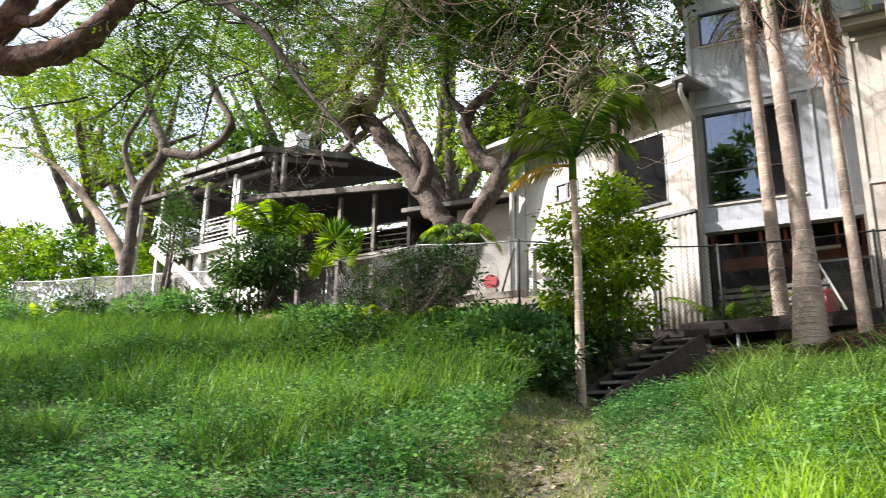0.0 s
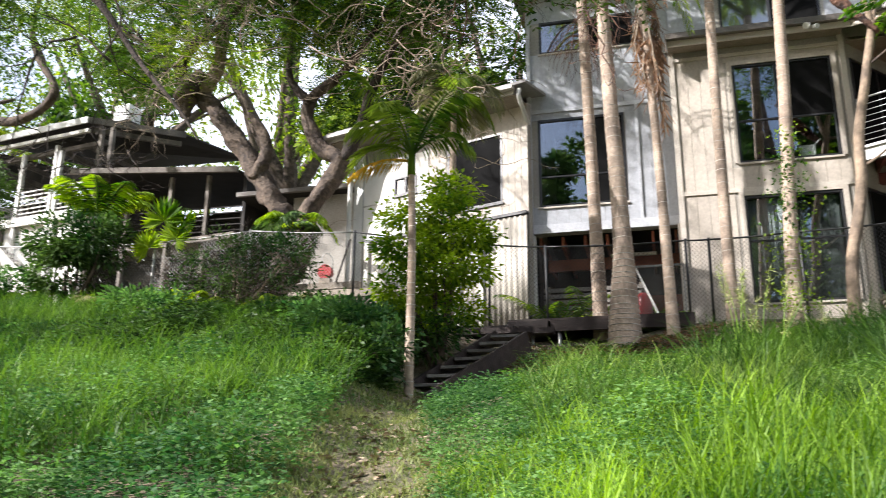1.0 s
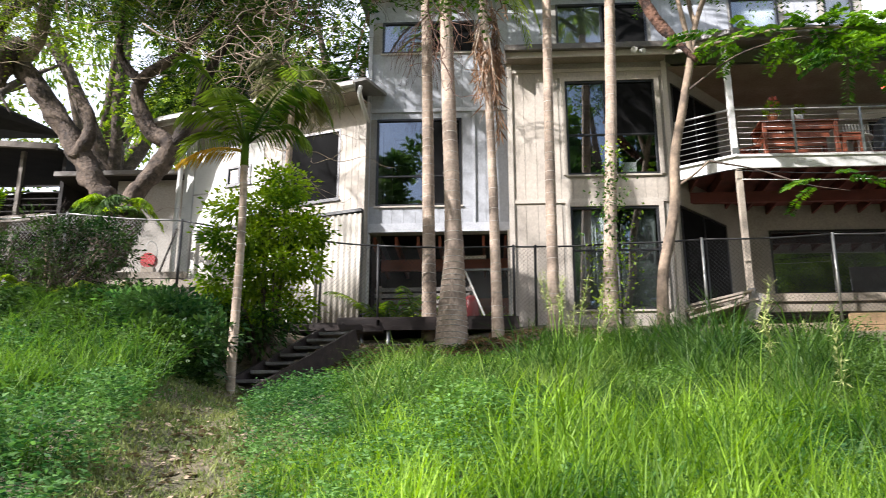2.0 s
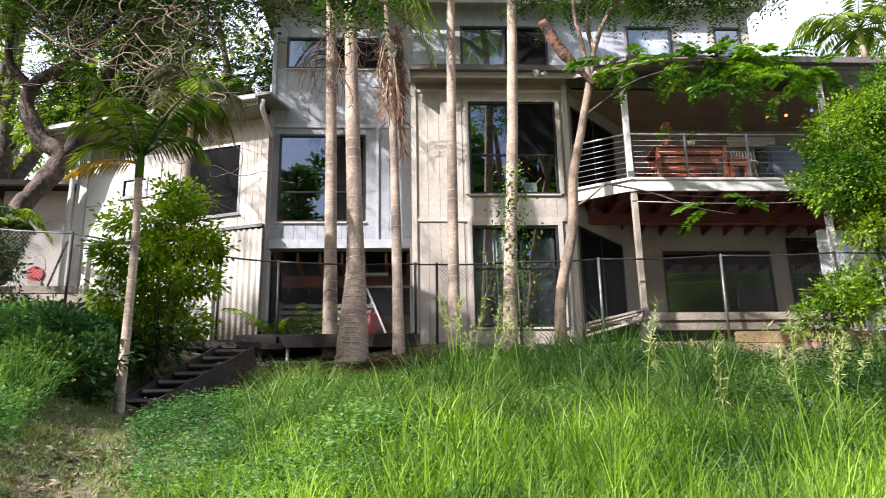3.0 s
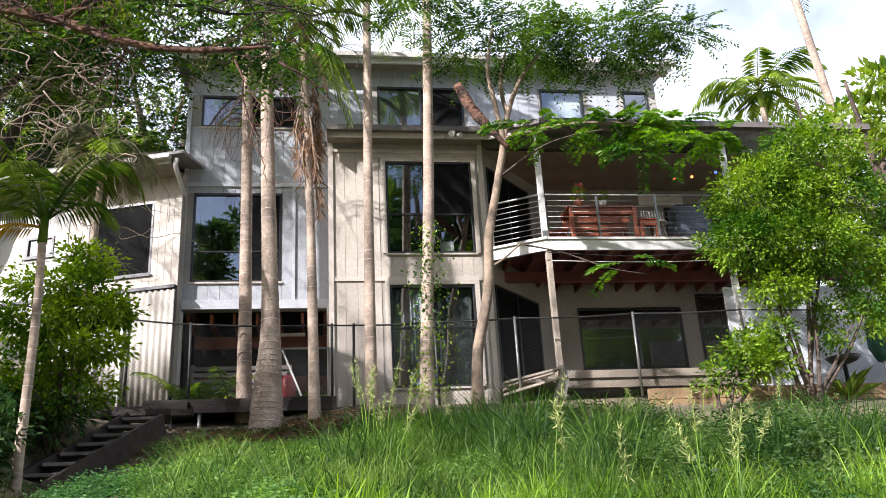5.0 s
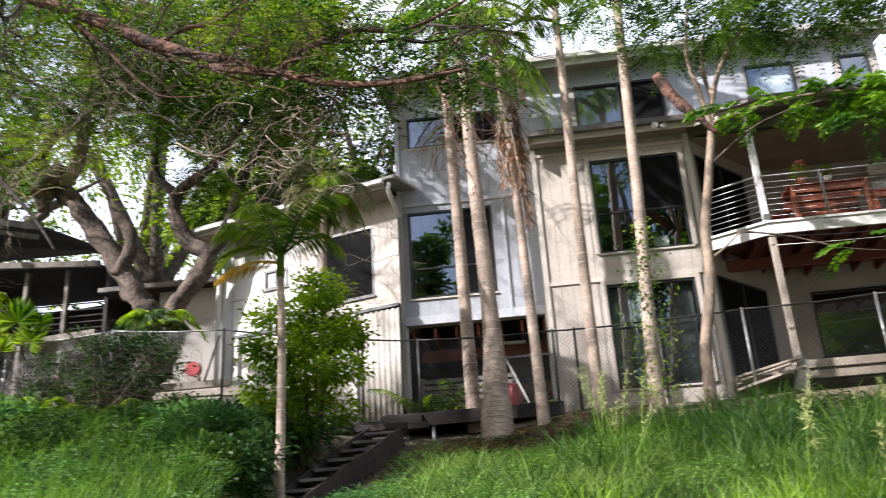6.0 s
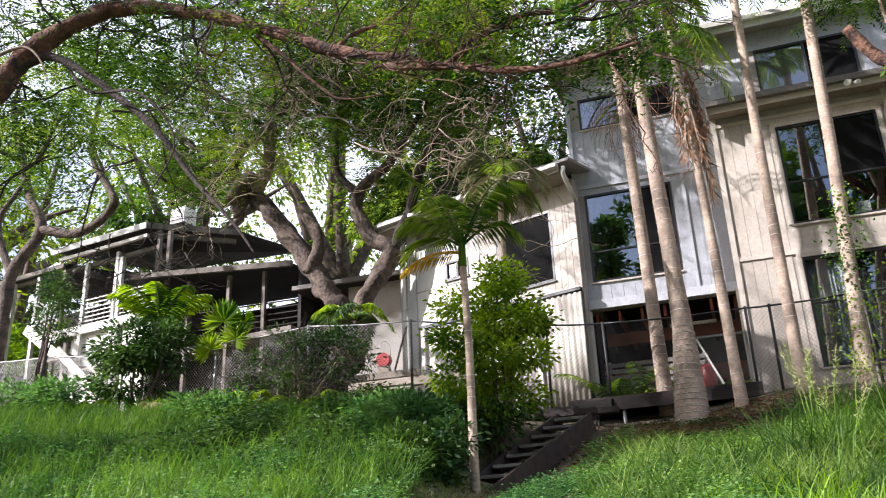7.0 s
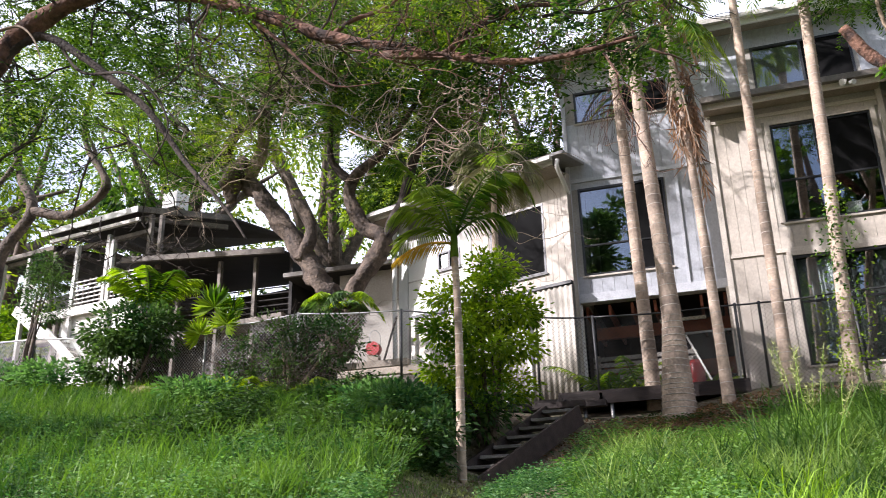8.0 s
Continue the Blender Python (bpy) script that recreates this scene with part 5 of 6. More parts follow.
stalks = thing("dry_flower_stalks", "bare reddish flower stalks hanging below the palm crowns", "flower stalk")
bm = bmesh.new()
for k in range(90):
    c0 = Vector((-0.12, 14.25, 10.5)) if k % 2 else Vector((-0.58, 15.3, 10.4))
    a = rnd.random() * 6.28
    pts = [c0 + Vector((0.1 * math.cos(a), 0.1 * math.sin(a), rnd.uniform(-0.3, 0.2)))]
    d = Vector((math.cos(a), math.sin(a), 0.1))
    for s in range(6):
        d = (d + Vector((rnd.uniform(-0.3, 0.3), rnd.uniform(-0.3, 0.3), -0.35))).normalized()
        pts.append(pts[-1] + d * rnd.uniform(0.1, 0.2))
    tube(bm, pts, list(np.linspace(0.007, 0.003, 7)), 4)
tagged(part("stalk_mass", bm, M_BARK_RED, stalks), kind="stuff")

# ---------------- broadleaf trees ----------------
def branchy(bm, start, way, length, r, depth, rnd, ends, bend=0.5):
    """Grows a crooked branch with side shoots and notes where twigs end."""
    p, d = Vector(start), Vector(way).normalized()
    pts, n = [p.copy()], 5
    for i in range(n):
        d = (d + Vector((rnd.uniform(-1, 1), rnd.uniform(-1, 1), rnd.uniform(-0.8, 0.9))) * bend * 0.5).normalized()
        p = p + d * length / n
        pts.append(p.copy())
        if depth > 0 and i >= 1:
            side = (d + Vector((rnd.uniform(-1, 1), rnd.uniform(-1, 1), rnd.uniform(-0.5, 0.8)))).normalized()
            branchy(bm, p, side, length * rnd.uniform(0.45, 0.7), r * 0.5, depth - 1, rnd, ends, bend)
    tube(bm, pts, list(np.linspace(r, r * 0.35, n + 1)), 6 if r > 0.03 else 4, wobble=0.1)
    ends.append((p.copy(), d.copy()))
    ends.append((pts[3], d.copy()))


def limb(tree, pts, radii, mat, name="limb", sides=14, wobble=0.45):
    return part(name, line_tube(pts, radii, sides, 8, wobble), mat, tree)


def feather_crown(tree, blobs, mat, pairs=6, length=0.45, leaf=0.10, wide=0.035, name="crown", spread=(0.65, 0.65, 0.2), flat=0.4):
    """blobs: (centre, radii, number of sprays)."""
    C, D = [], []
    for c, rad, n in blobs:
        k = max(3, n // 32)
        cc, dd = blob_points(k, c, rad, 0.35)
        for a in range(k):
            q, d = blob_points(n // k, cc[a], np.array(spread) * RNG.uniform(0.6, 1.2), 0.1)
            C.append(q)
            D.append((d + dd[a] * 0.5) * np.array([1, 1, flat]))
    P, W, L, Wd = sprays(np.concatenate(C), np.concatenate(D), pairs, length, leaf, wide)
    return leaf_mesh(name, P, W, L, Wd, mat, 0.15, tree)


big = thing("spreading_tree", "old spreading tree with twisted grey-brown limbs and feathery canopy", "tree")
limb(big, [(-7.3, 16.9, 6.2), (-7.4, 16.9, 7.4), (-7.8, 16.95, 8.2), (-8.65, 17, 9.5), (-9.5, 17, 10.6), (-10.0, 17, 11.1)], [0.328, 0.281, 0.257, 0.234, 0.211, 0.187], M_BARK, "trunk", 22, 0.75)
limb(big, [(-10.15, 16.85, 10.4), (-10.2, 16.8, 10.8), (-10.05, 16.75, 11.15), (-9.75, 16.8, 11.5)], [0.1, 0.25, 0.27, 0.12], M_BARK, "burl", 18, 0.9)
limb(big, [(-8.2, 16.8, 8.6), (-7.95, 16.85, 9.3), (-8.25, 16.9, 10.0), (-8.5, 16.9, 10.3)], [0.156, 0.156, 0.117, 0.047], M_BARK)
limb(big, [(-9.9, 17, 11.0), (-9.5, 17, 11.7), (-9.4, 16.9, 12.7), (-9.2, 16.6, 14.6), (-8.6, 16.2, 16.5)], [0.195, 0.172, 0.156, 0.117, 0.078], M_PALE_BARK)
limb(big, [(-9.7, 17, 10.8), (-10.4, 16.9, 11.5), (-10.0, 16.6, 12.1), (-8.8, 16.0, 12.3), (-7.6, 15.4, 12.9)], [0.172, 0.156, 0.125, 0.094, 0.047], M_BARK_DARK)
limb(big, [(-7.1, 16.9, 6.3), (-6.95, 17, 7.6), (-6.5, 17, 8.4), (-6.2, 17, 8.9), (-6.75, 17, 9.4), (-7.1, 17, 10.2), (-6.9, 17, 10.7), (-6.2, 16.8, 11.0), (-5.2, 16.3, 11.8)], [0.234, 0.211, 0.195, 0.203, 0.172, 0.156, 0.133, 0.101, 0.055], M_BARK)
limb(big, [(-6.2, 17, 8.9), (-5.75, 16.9, 9.6), (-5.3, 16.6, 10.6), (-4.4, 16.0, 11.6)], [0.156, 0.133, 0.094, 0.055], M_BARK_DARK)
limb(big, [(-7.0, 17, 10.4), (-7.5, 16.8, 11.2), (-7.2, 16.4, 12.6)], [0.117, 0.078, 0.039], M_BARK_DARK)
bm, ends, rnd = bmesh.new(), [], random.Random(3)
for s, d, ln in (((-9.2, 16.6, 14.4), (0.4, -0.4, 0.8), 2.6), ((-9.4, 16.9, 12.7), (-0.8, -0.4, 0.6), 2.6), ((-7.6, 15.4, 12.9), (0.8, -0.4, 0.5), 2.6), ((-5.2, 16.3, 11.8), (0.6, -0.5, 0.7), 2.4),
                 ((-4.4, 16.0, 11.6), (0.8, -0.5, 0.5), 2.2), ((-7.2, 16.4, 12.6), (0.1, -0.5, 1), 2.4), ((-8.8, 16, 12.3), (0.3, -0.9, 0.6), 2.4), ((-10.2, 16.8, 11.4), (-0.9, -0.5, 0.7), 2.4)):
    branchy(bm, s, d, ln, 0.07, 3, rnd, ends, 0.7)
tagged(part("branchwork", bm, M_BARK_DARK, big), kind="stuff")
bm, junk = bmesh.new(), []
for k in range(56):
    branchy(bm, (rnd.uniform(-9.5, -3.4), rnd.uniform(13.5, 16.3), rnd.uniform(9.8, 13)), (rnd.uniform(-1, 1), rnd.uniform(-1, 0.2), rnd.uniform(-1, 0.3)), rnd.uniform(0.9, 1.9), 0.014, 2, rnd, junk, 0.9)
tagged(part("dead_twig_mass", bm, M_TWIG, big, "pale dead twigs hanging in the crown"), kind="stuff")
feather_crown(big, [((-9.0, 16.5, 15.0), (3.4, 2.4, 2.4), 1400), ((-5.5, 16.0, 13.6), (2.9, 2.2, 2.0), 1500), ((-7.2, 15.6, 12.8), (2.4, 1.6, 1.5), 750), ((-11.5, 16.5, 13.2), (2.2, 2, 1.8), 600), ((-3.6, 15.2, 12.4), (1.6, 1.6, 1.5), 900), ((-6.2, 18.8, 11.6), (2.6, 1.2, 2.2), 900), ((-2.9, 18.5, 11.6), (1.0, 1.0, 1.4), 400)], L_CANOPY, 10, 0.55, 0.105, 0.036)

feather_crown(big, [((-8.5, 16.2, 12.4), (2.8, 1.5, 1.6), 420), ((-5.0, 15.6, 12.8), (2.4, 1.4, 1.4), 380), ((-11.4, 16.3, 12.4), (2.0, 1.5, 1.4), 330)], L_BRIGHT, 8, 0.5, 0.09, 0.03, "sun_tinted_foliage")
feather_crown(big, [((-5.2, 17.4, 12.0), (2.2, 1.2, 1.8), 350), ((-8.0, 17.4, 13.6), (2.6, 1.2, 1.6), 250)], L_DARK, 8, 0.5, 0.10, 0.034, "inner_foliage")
fernclump = thing("epiphyte_fern", "clump of ferns growing at the tree fork", "fern")
for k in range(16):
    an = 2 * math.pi * k / 16 + RNG.random() * 0.3
    frond(fernclump, (-7.0 + 0.45 * math.cos(an * 3), 16.4 + 0.2 * math.sin(an), 7.35), (math.cos(an), math.sin(an) - 0.2), RNG.uniform(0.7, 1.1), L_DARK if k % 3 else L_FERN, RNG.uniform(0.6, 1.0), RNG.uniform(0.3, 0.6), 0.26, 22, 0.05)


left = thing("leaning_tree", "crooked leaning tree with forked dark limbs before the far house", "tree")
limb(left, [(-17.2, 16.9, 6.6), (-17.25, 17, 8.5), (-17.2, 17, 10.0), (-16.4, 17, 11.2), (-16.9, 17, 12.2), (-17.2, 17, 13.0), (-17.9, 16.8, 15.4)], [0.210, 0.180, 0.165, 0.150, 0.120, 0.105, 0.060], M_BARK, "trunk", 14, 0.3)
limb(left, [(-16.4, 17, 11.2), (-15.1, 17, 10.9), (-14.0, 16.9, 11.5), (-14.6, 16.8, 12.6), (-14.7, 16.6, 13.4), (-14.2, 16.3, 15)], [0.135, 0.128, 0.112, 0.083, 0.068, 0.038], M_BARK)
limb(left, [(-17.3, 17, 8.0), (-17.7, 17, 8.6), (-18.7, 17, 9.7), (-20.6, 17, 11.4), (-22, 17, 12.2)], [0.150, 0.150, 0.128, 0.090, 0.060], M_PALE_BARK)
limb(left, [(-17.2, 17, 10.0), (-17.8, 16.9, 11.6), (-17.0, 16.8, 12.7), (-15.8, 16.5, 14.2)], [0.105, 0.083, 0.068, 0.038], M_BARK)
bm, ends = bmesh.new(), []
for s, d in (((-17.9, 16.8, 15.3), (0.2, -0.3, 1)), ((-14.2, 16.3, 15), (0.6, -0.3, 0.8)), ((-15.8, 16.5, 14.2), (0.7, -0.4, 0.4)), ((-21, 17, 11.6), (-0.6, -0.3, 0.8)), ((-17.3, 16.8, 13.4), (-0.8, -0.3, 0.6))):
    branchy(bm, s, d, 2.6, 0.06, 3, rnd, ends, 0.7)
tagged(part("branchwork", bm, M_BARK_DARK, left), kind="stuff")
feather_crown(left, [((-16.8, 16.8, 15.4), (3.6, 2.2, 2.0), 1300), ((-20.5, 16.8, 13.2), (2.4, 2, 2.0), 800), ((-13.6, 16.2, 14.6), (2.0, 1.8, 1.5), 500)], L_BRIGHT)

bm, junk = bmesh.new(), []
for k in range(16):
    branchy(bm, (rnd.uniform(-15.5, -11.0), rnd.uniform(17.2, 18.0), rnd.uniform(9.6, 11.2)), (rnd.uniform(-1, 1), rnd.uniform(-0.5, 0.3), rnd.uniform(-0.8, 0.5)), rnd.uniform(0.9, 1.6), 0.022, 2, rnd, junk, 0.9)
tagged(part("twig_mass", bm, M_BARK_DARK, left), kind="stuff")

over = thing("overhanging_tree", "large tree whose red-brown boughs hang over the clearing", "tree")
limb(over, [(-12.5, 6.2, 2.0), (-12.5, 6.3, 4.5), (-12.1, 6.8, 6.6), (-11.1, 7.3, 7.75), (-9.98, 7.5, 7.72), (-9.17, 7.5, 7.66), (-8.65, 7.55, 7.8), (-8.2, 7.6, 8.2), (-7.95, 7.65, 8.62), (-7.5, 7.75, 9.0), (-6.6, 7.9, 9.32), (-5.4, 8.0, 9.0), (-4.14, 8, 8.34), (-3.5, 8, 7.96), (-3.0, 8, 7.72), (-2.4, 8, 7.5), (-1.95, 8, 7.28), (-1.6, 8, 7.5), (-1.25, 8, 7.66), (-0.9, 8, 7.72), (-0.3, 8, 7.66), (0.5, 8.1, 8.1)],
     [0.5, 0.42, 0.32, 0.25, 0.2, 0.18, 0.17, 0.15, 0.135, 0.12, 0.10, 0.08, 0.072, 0.07, 0.062, 0.057, 0.05, 0.042, 0.036, 0.03, 0.022, 0.012], M_BARK_RED, "trunk", 16, 0.6)
limb(over, [(-11.3, 7.3, 7.7), (-10.7, 7.4, 8.1), (-10.2, 7.45, 8.5), (-9.8, 7.5, 9.2), (-9.2, 7.6, 10.4)], [0.24, 0.22, 0.2, 0.17, 0.1], M_BARK_RED)
limb(over, [(-10.1, 7.45, 8.35), (-9.5, 7.4, 8.2), (-9.0, 7.4, 8.45), (-8.5, 7.4, 8.6), (-8.2, 7.5, 9.1)], [0.09, 0.08, 0.06, 0.045, 0.02], M_BARK_RED)
limb(over, [(-8.3, 7.4, 8.35), (-7.95, 7.3, 8.5), (-7.5, 7.3, 8.55), (-7.2, 7.3, 8.3), (-7.0, 7.3, 7.9)], [0.03, 0.026, 0.02, 0.012, 0.006], M_PALE_BARK)
limb(over, [(-3.4, 8, 7.8), (-3.1, 8.1, 8.1), (-2.6, 8.1, 8.2), (-2.2, 8.2, 8.6)], [0.035, 0.028, 0.02, 0.01], M_BARK_RED)
limb(over, [(-4.4, 8, 8.35), (-4.0, 8.0, 7.95), (-3.5, 8.1, 7.4), (-3.2, 8.1, 7.2), (-2.7, 8.1, 7.15)], [0.03, 0.024, 0.017, 0.012, 0.006], M_BARK_RED)
limb(over, [(-2.6, 8, 7.45), (-1.7, 7.95, 7.2), (-1.2, 7.9, 6.98), (-0.5, 7.85, 6.86), (0.3, 7.8, 6.9)], [0.06, 0.05, 0.04, 0.03, 0.015], M_BARK_RED)
limb(over, [(-8.2, 7.6, 8.2), (-7.8, 7.7, 8.62), (-7.3, 7.8, 8.6), (-6.0, 8, 7.5), (-5.2, 8, 6.48), (-4.6, 8, 5.78), (-4.3, 8, 5.35)], [0.06, 0.06, 0.055, 0.045, 0.03, 0.02, 0.01], M_BARK_DARK)
limb(over, [(-7.4, 7.9, 8.7), (-6.8, 7.8, 8.0), (-5.9, 7.7, 7.7), (-5.3, 7.7, 6.9), (-5.6, 7.7, 6.2)], [0.024, 0.02, 0.017, 0.012, 0.006], M_BARK_DARK)
limb(over, [(-12, 6.5, 7.0), (-12.8, 5.5, 10), (-12, 4.5, 14)], [0.32, 0.24, 0.1], M_BARK_RED)
bm, ends = bmesh.new(), []
for k in range(36):
    t = k / 35
    x = -7.5 + 7.2 * t
    branchy(bm, (x, 8 + rnd.uniform(-0.1, 0.1), float(np.interp(x, [-8, -5.4, -3, -1.9, -0.3], [9.3, 8.95, 7.6, 7.3, 7.6]))), (rnd.uniform(-0.4, 0.9), rnd.uniform(-0.4, 0.6), rnd.uniform(-0.5, 0.9)), rnd.uniform(0.8, 1.6), rnd.choice((0.010, 0.014, 0.024)), 2, rnd, ends, 0.95)
for k in range(14):
    branchy(bm, (rnd.uniform(-9.5, -4.6), 8, rnd.uniform(6.5, 8.6)), (rnd.uniform(-0.8, 0.4), rnd.uniform(-0.4, 0.4), rnd.uniform(-0.6, 0.6)), rnd.uniform(0.8, 1.4), 0.02, 2, rnd, ends, 0.8)
tagged(part("twig_mass", bm, M_BARK_DARK, over), kind="stuff")
bm = bmesh.new()
for k in range(40):
    branchy(bm, (rnd.uniform(-6.5, 0.2), rnd.uniform(8.0, 9.2), rnd.uniform(7.4, 9.0)), (rnd.uniform(-1, 1), rnd.uniform(-0.5, 0.5), rnd.uniform(-0.9, 0.4)), rnd.uniform(0.5, 1.1), 0.008, 2, rnd, ends, 1.1)
tagged(part("dead_twig_mass", bm, M_TWIG, over, "pale curling dead twigs"), kind="stuff")
bm = bmesh.new()
for k in range(34):
    x = -5.2 + 5.6 * k / 33
    branchy(bm, (x, 8 + rnd.uniform(-0.1, 0.1), float(np.interp(x, [-5.4, -3, -1.9, 0.3], [8.92, 7.6, 7.2, 6.9]))), (rnd.uniform(-0.3, 1), rnd.uniform(-0.4, 0.4), rnd.uniform(-0.5, 0.7)), rnd.uniform(0.6, 1.2), rnd.choice((0.010, 0.016)), 2, rnd, ends, 1.0)
tagged(part("red_twig_mass", bm, M_BARK_RED, over), kind="stuff")
feather_crown(over, [((-1.3, 8.2, 7.5), (0.9, 0.4, 0.3), 60), ((-0.4, 8.3, 7.25), (0.8, 0.4, 0.3), 75), ((0.25, 8.4, 7.25), (0.5, 0.4, 0.25), 50)], L_CANOPY, 6, 0.36, 0.085, 0.036, "bough_foliage", (0.5, 0.4, 0.25))
feather_crown(over, [((-1.6, 8.2, 7.8), (0.9, 0.4, 0.3), 45), ((-2.7, 8.3, 8.0), (0.8, 0.4, 0.3), 50), ((-4.2, 8.3, 8.6), (1.0, 0.5, 0.4), 60)], L_BRIGHT, 6, 0.36, 0.085, 0.036, "sun_tinted_sprays", (0.5, 0.4, 0.25))
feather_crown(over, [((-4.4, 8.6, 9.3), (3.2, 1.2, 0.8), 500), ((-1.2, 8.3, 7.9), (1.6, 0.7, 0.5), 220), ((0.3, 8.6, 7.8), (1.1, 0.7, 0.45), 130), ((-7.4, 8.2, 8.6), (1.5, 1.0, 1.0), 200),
                     ((-11, 10.5, 9.8), (3.0, 1.5, 1.9), 600), ((-8.2, 10.2, 9.9), (2.4, 1.2, 1.1), 320), ((-10, 7.2, 16.2), (4.8, 3.4, 2.0), 800), ((-12, 5, 13), (4.5, 4.0, 3.2), 1500), ((-8.5, 6, 12.0), (3.0, 3.0, 1.6), 700), ((-16, 6, 12), (3, 3, 3), 600)], L_CANOPY, 6, 0.42, 0.085, 0.03)

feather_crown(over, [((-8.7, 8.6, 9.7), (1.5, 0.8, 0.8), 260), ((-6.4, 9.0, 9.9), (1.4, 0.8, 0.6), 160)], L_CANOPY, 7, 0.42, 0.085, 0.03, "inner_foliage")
feather_crown(over, [((-3.0, 9.2, 9.3), (1.8, 0.8, 0.6), 200), ((-1.4, 8.8, 8.3), (1.3, 0.7, 0.4), 90)], L_BRIGHT, 7, 0.42, 0.085, 0.03, "sun_tinted_foliage")

# slim orange-barked tree before the deck
slim = thing("slim_tree", "slim crooked tree with pale orange bark before the deck", "tree")
limb(slim, [(3.36, 13.8, 3.5), (3.42, 13.8, 5.0), (3.68, 13.8, 6.15), (3.78, 13.8, 7.2), (4.0, 13.8, 8.2), (4.16, 13.8, 8.9), (4.3, 13.8, 9.6), (4.62, 13.8, 10.4), (5.15, 13.8, 11.1)], [0.109, 0.092, 0.088, 0.080, 0.071, 0.067, 0.050, 0.042, 0.025], M_PALE_BARK, "trunk", 12, 0.2)
limb(slim, [(4.2, 13.8, 9.0), (4.05, 13.7, 9.8), (3.95, 13.6, 10.5), (4.1, 13.5, 11.4)], [0.050, 0.042, 0.034, 0.017], M_PALE_BARK)
limb(slim, [(4.3, 13.8, 9.6), (4.25, 13.9, 10.4), (4.5, 13.9, 11.4)], [0.042, 0.034, 0.017], M_PALE_BARK)
limb(slim, [(3.75, 13.8, 6.6), (4.0, 13.75, 6.75), (4.3, 13.7, 7.0)], [0.025, 0.021, 0.017], M_PALE_BARK)
limb(slim, [(4.22, 13.75, 9.1), (5.2, 13.4, 9.2), (6.3, 13.2, 9.15), (7.6, 13.1, 9.05)], [0.034, 0.025, 0.017, 0.007], M_PALE_BARK)
limb(slim, [(3.35, 13.6, 10.1), (3.7, 13.65, 9.5), (4.25, 13.7, 8.85)], [0.084, 0.101, 0.034], M_BARK_RED, "dead_sheath")
feather_crown(slim, [((4.3, 13.6, 11.0), (1.7, 1.0, 0.6), 420), ((6.2, 13.3, 11.0), (1.5, 0.9, 0.4), 420), ((7.6, 13.3, 11.15), (0.7, 0.8, 0.25), 90), ((2.4, 13.4, 11.1), (0.9, 0.8, 0.5), 110)], L_CANOPY, 9, 0.5, 0.10, 0.035)
feather_crown(slim, [((4.9, 13.3, 9.1), (0.6, 0.4, 0.10), 15), ((5.9, 13.2, 9.16), (0.8, 0.4, 0.10), 21), ((7.0, 13.2, 9.14), (0.8, 0.4, 0.10), 21), ((8.1, 13.2, 9.1), (0.6, 0.4, 0.10), 15), ((6.5, 13.2, 8.6), (0.5, 0.3, 0.08), 9), ((7.2, 13.2, 8.75), (0.5, 0.3, 0.08), 8), ((6.0, 13.2, 6.4), (0.35, 0.3, 0.04), 8)], L_SPRAY, 15, 0.6, 0.14, 0.062, "low_spray", (0.45, 0.4, 0.05), 0.08)
limb(slim, [(4.3, 13.7, 7.0), (5.0, 13.5, 6.75), (5.7, 13.3, 6.4), (6.3, 13.2, 6.25)], [0.017, 0.012, 0.009, 0.004], M_BARK)
limb(slim, [(4.0, 13.8, 8.3), (5.0, 13.5, 8.9), (6.3, 13.3, 9.1), (6.9, 13.2, 8.9)], [0.022, 0.016, 0.011, 0.005], M_BARK)


def shrub(label, base, blobs, mat, leaf, wide, stems=5, name="shrub", seed=1, stem_mat=None):
    t = thing(name, label, "shrub")
    rs = random.Random(seed)
    for k in range(stems):
        c = blobs[k % len(blobs)][0]
        bx, by = base[0] + rs.uniform(-0.12, 0.12), base[1] + rs.uniform(-0.12, 0.12)
        z = height(bx, by) - 0.1
        part("stem", line_tube([(bx, by, z), ((bx + c[0]) / 2 + rs.uniform(-0.2, 0.2), (by + c[1]) / 2, (z + c[2]) / 2), c], [0.045, 0.03, 0.012], 6, 4, 0.2), stem_mat or M_BARK, t)
    C, D = [], []
    for c, rad, n in blobs:
        n = int(n * 2.4)
        k = max(6, n // 40)
        cc, dd = blob_points(k, c, rad, 0.55)
        for a in range(k):
            q, d = blob_points(n // k, cc[a], np.array([0.22, 0.22, 0.16]) * RNG.uniform(0.7, 1.5), 0.1)
            C.append(q)
            D.append(d + dd[a] * 0.6 + np.array([0, 0, 0.1]))
    C, D = np.concatenate(C), np.concatenate(D)
    leaf_mesh("foliage", C, D, leaf * RNG.uniform(0.6, 1.25, len(C)), wide * RNG.uniform(0.7, 1.2, len(C)), mat, 0.25, t, 0.2)
    return t


shrub("bushy shrub with glossy yellow-green leaves beside the young palm", (-2.75, 12.6), [((-2.6, 12.5, 6.25), (0.4, 0.35, 0.16), 445), ((-2.85, 12.4, 5.85), (0.75, 0.5, 0.13), 756), ((-2.45, 12.5, 5.5), (0.7, 0.5, 0.13), 702), ((-3.1, 12.4, 5.3), (0.6, 0.5, 0.14), 607), ((-2.6, 12.4, 4.95), (0.75, 0.5, 0.15), 702), ((-3.2, 12.5, 4.7), (0.5, 0.5, 0.2), 472), ((-2.8, 12.6, 4.3), (0.8, 0.5, 0.35), 675), ((-2.8, 12.9, 5.2), (0.4, 0.3, 0.9), 472)], L_FERN, 0.095, 0.05, 6, seed=2)
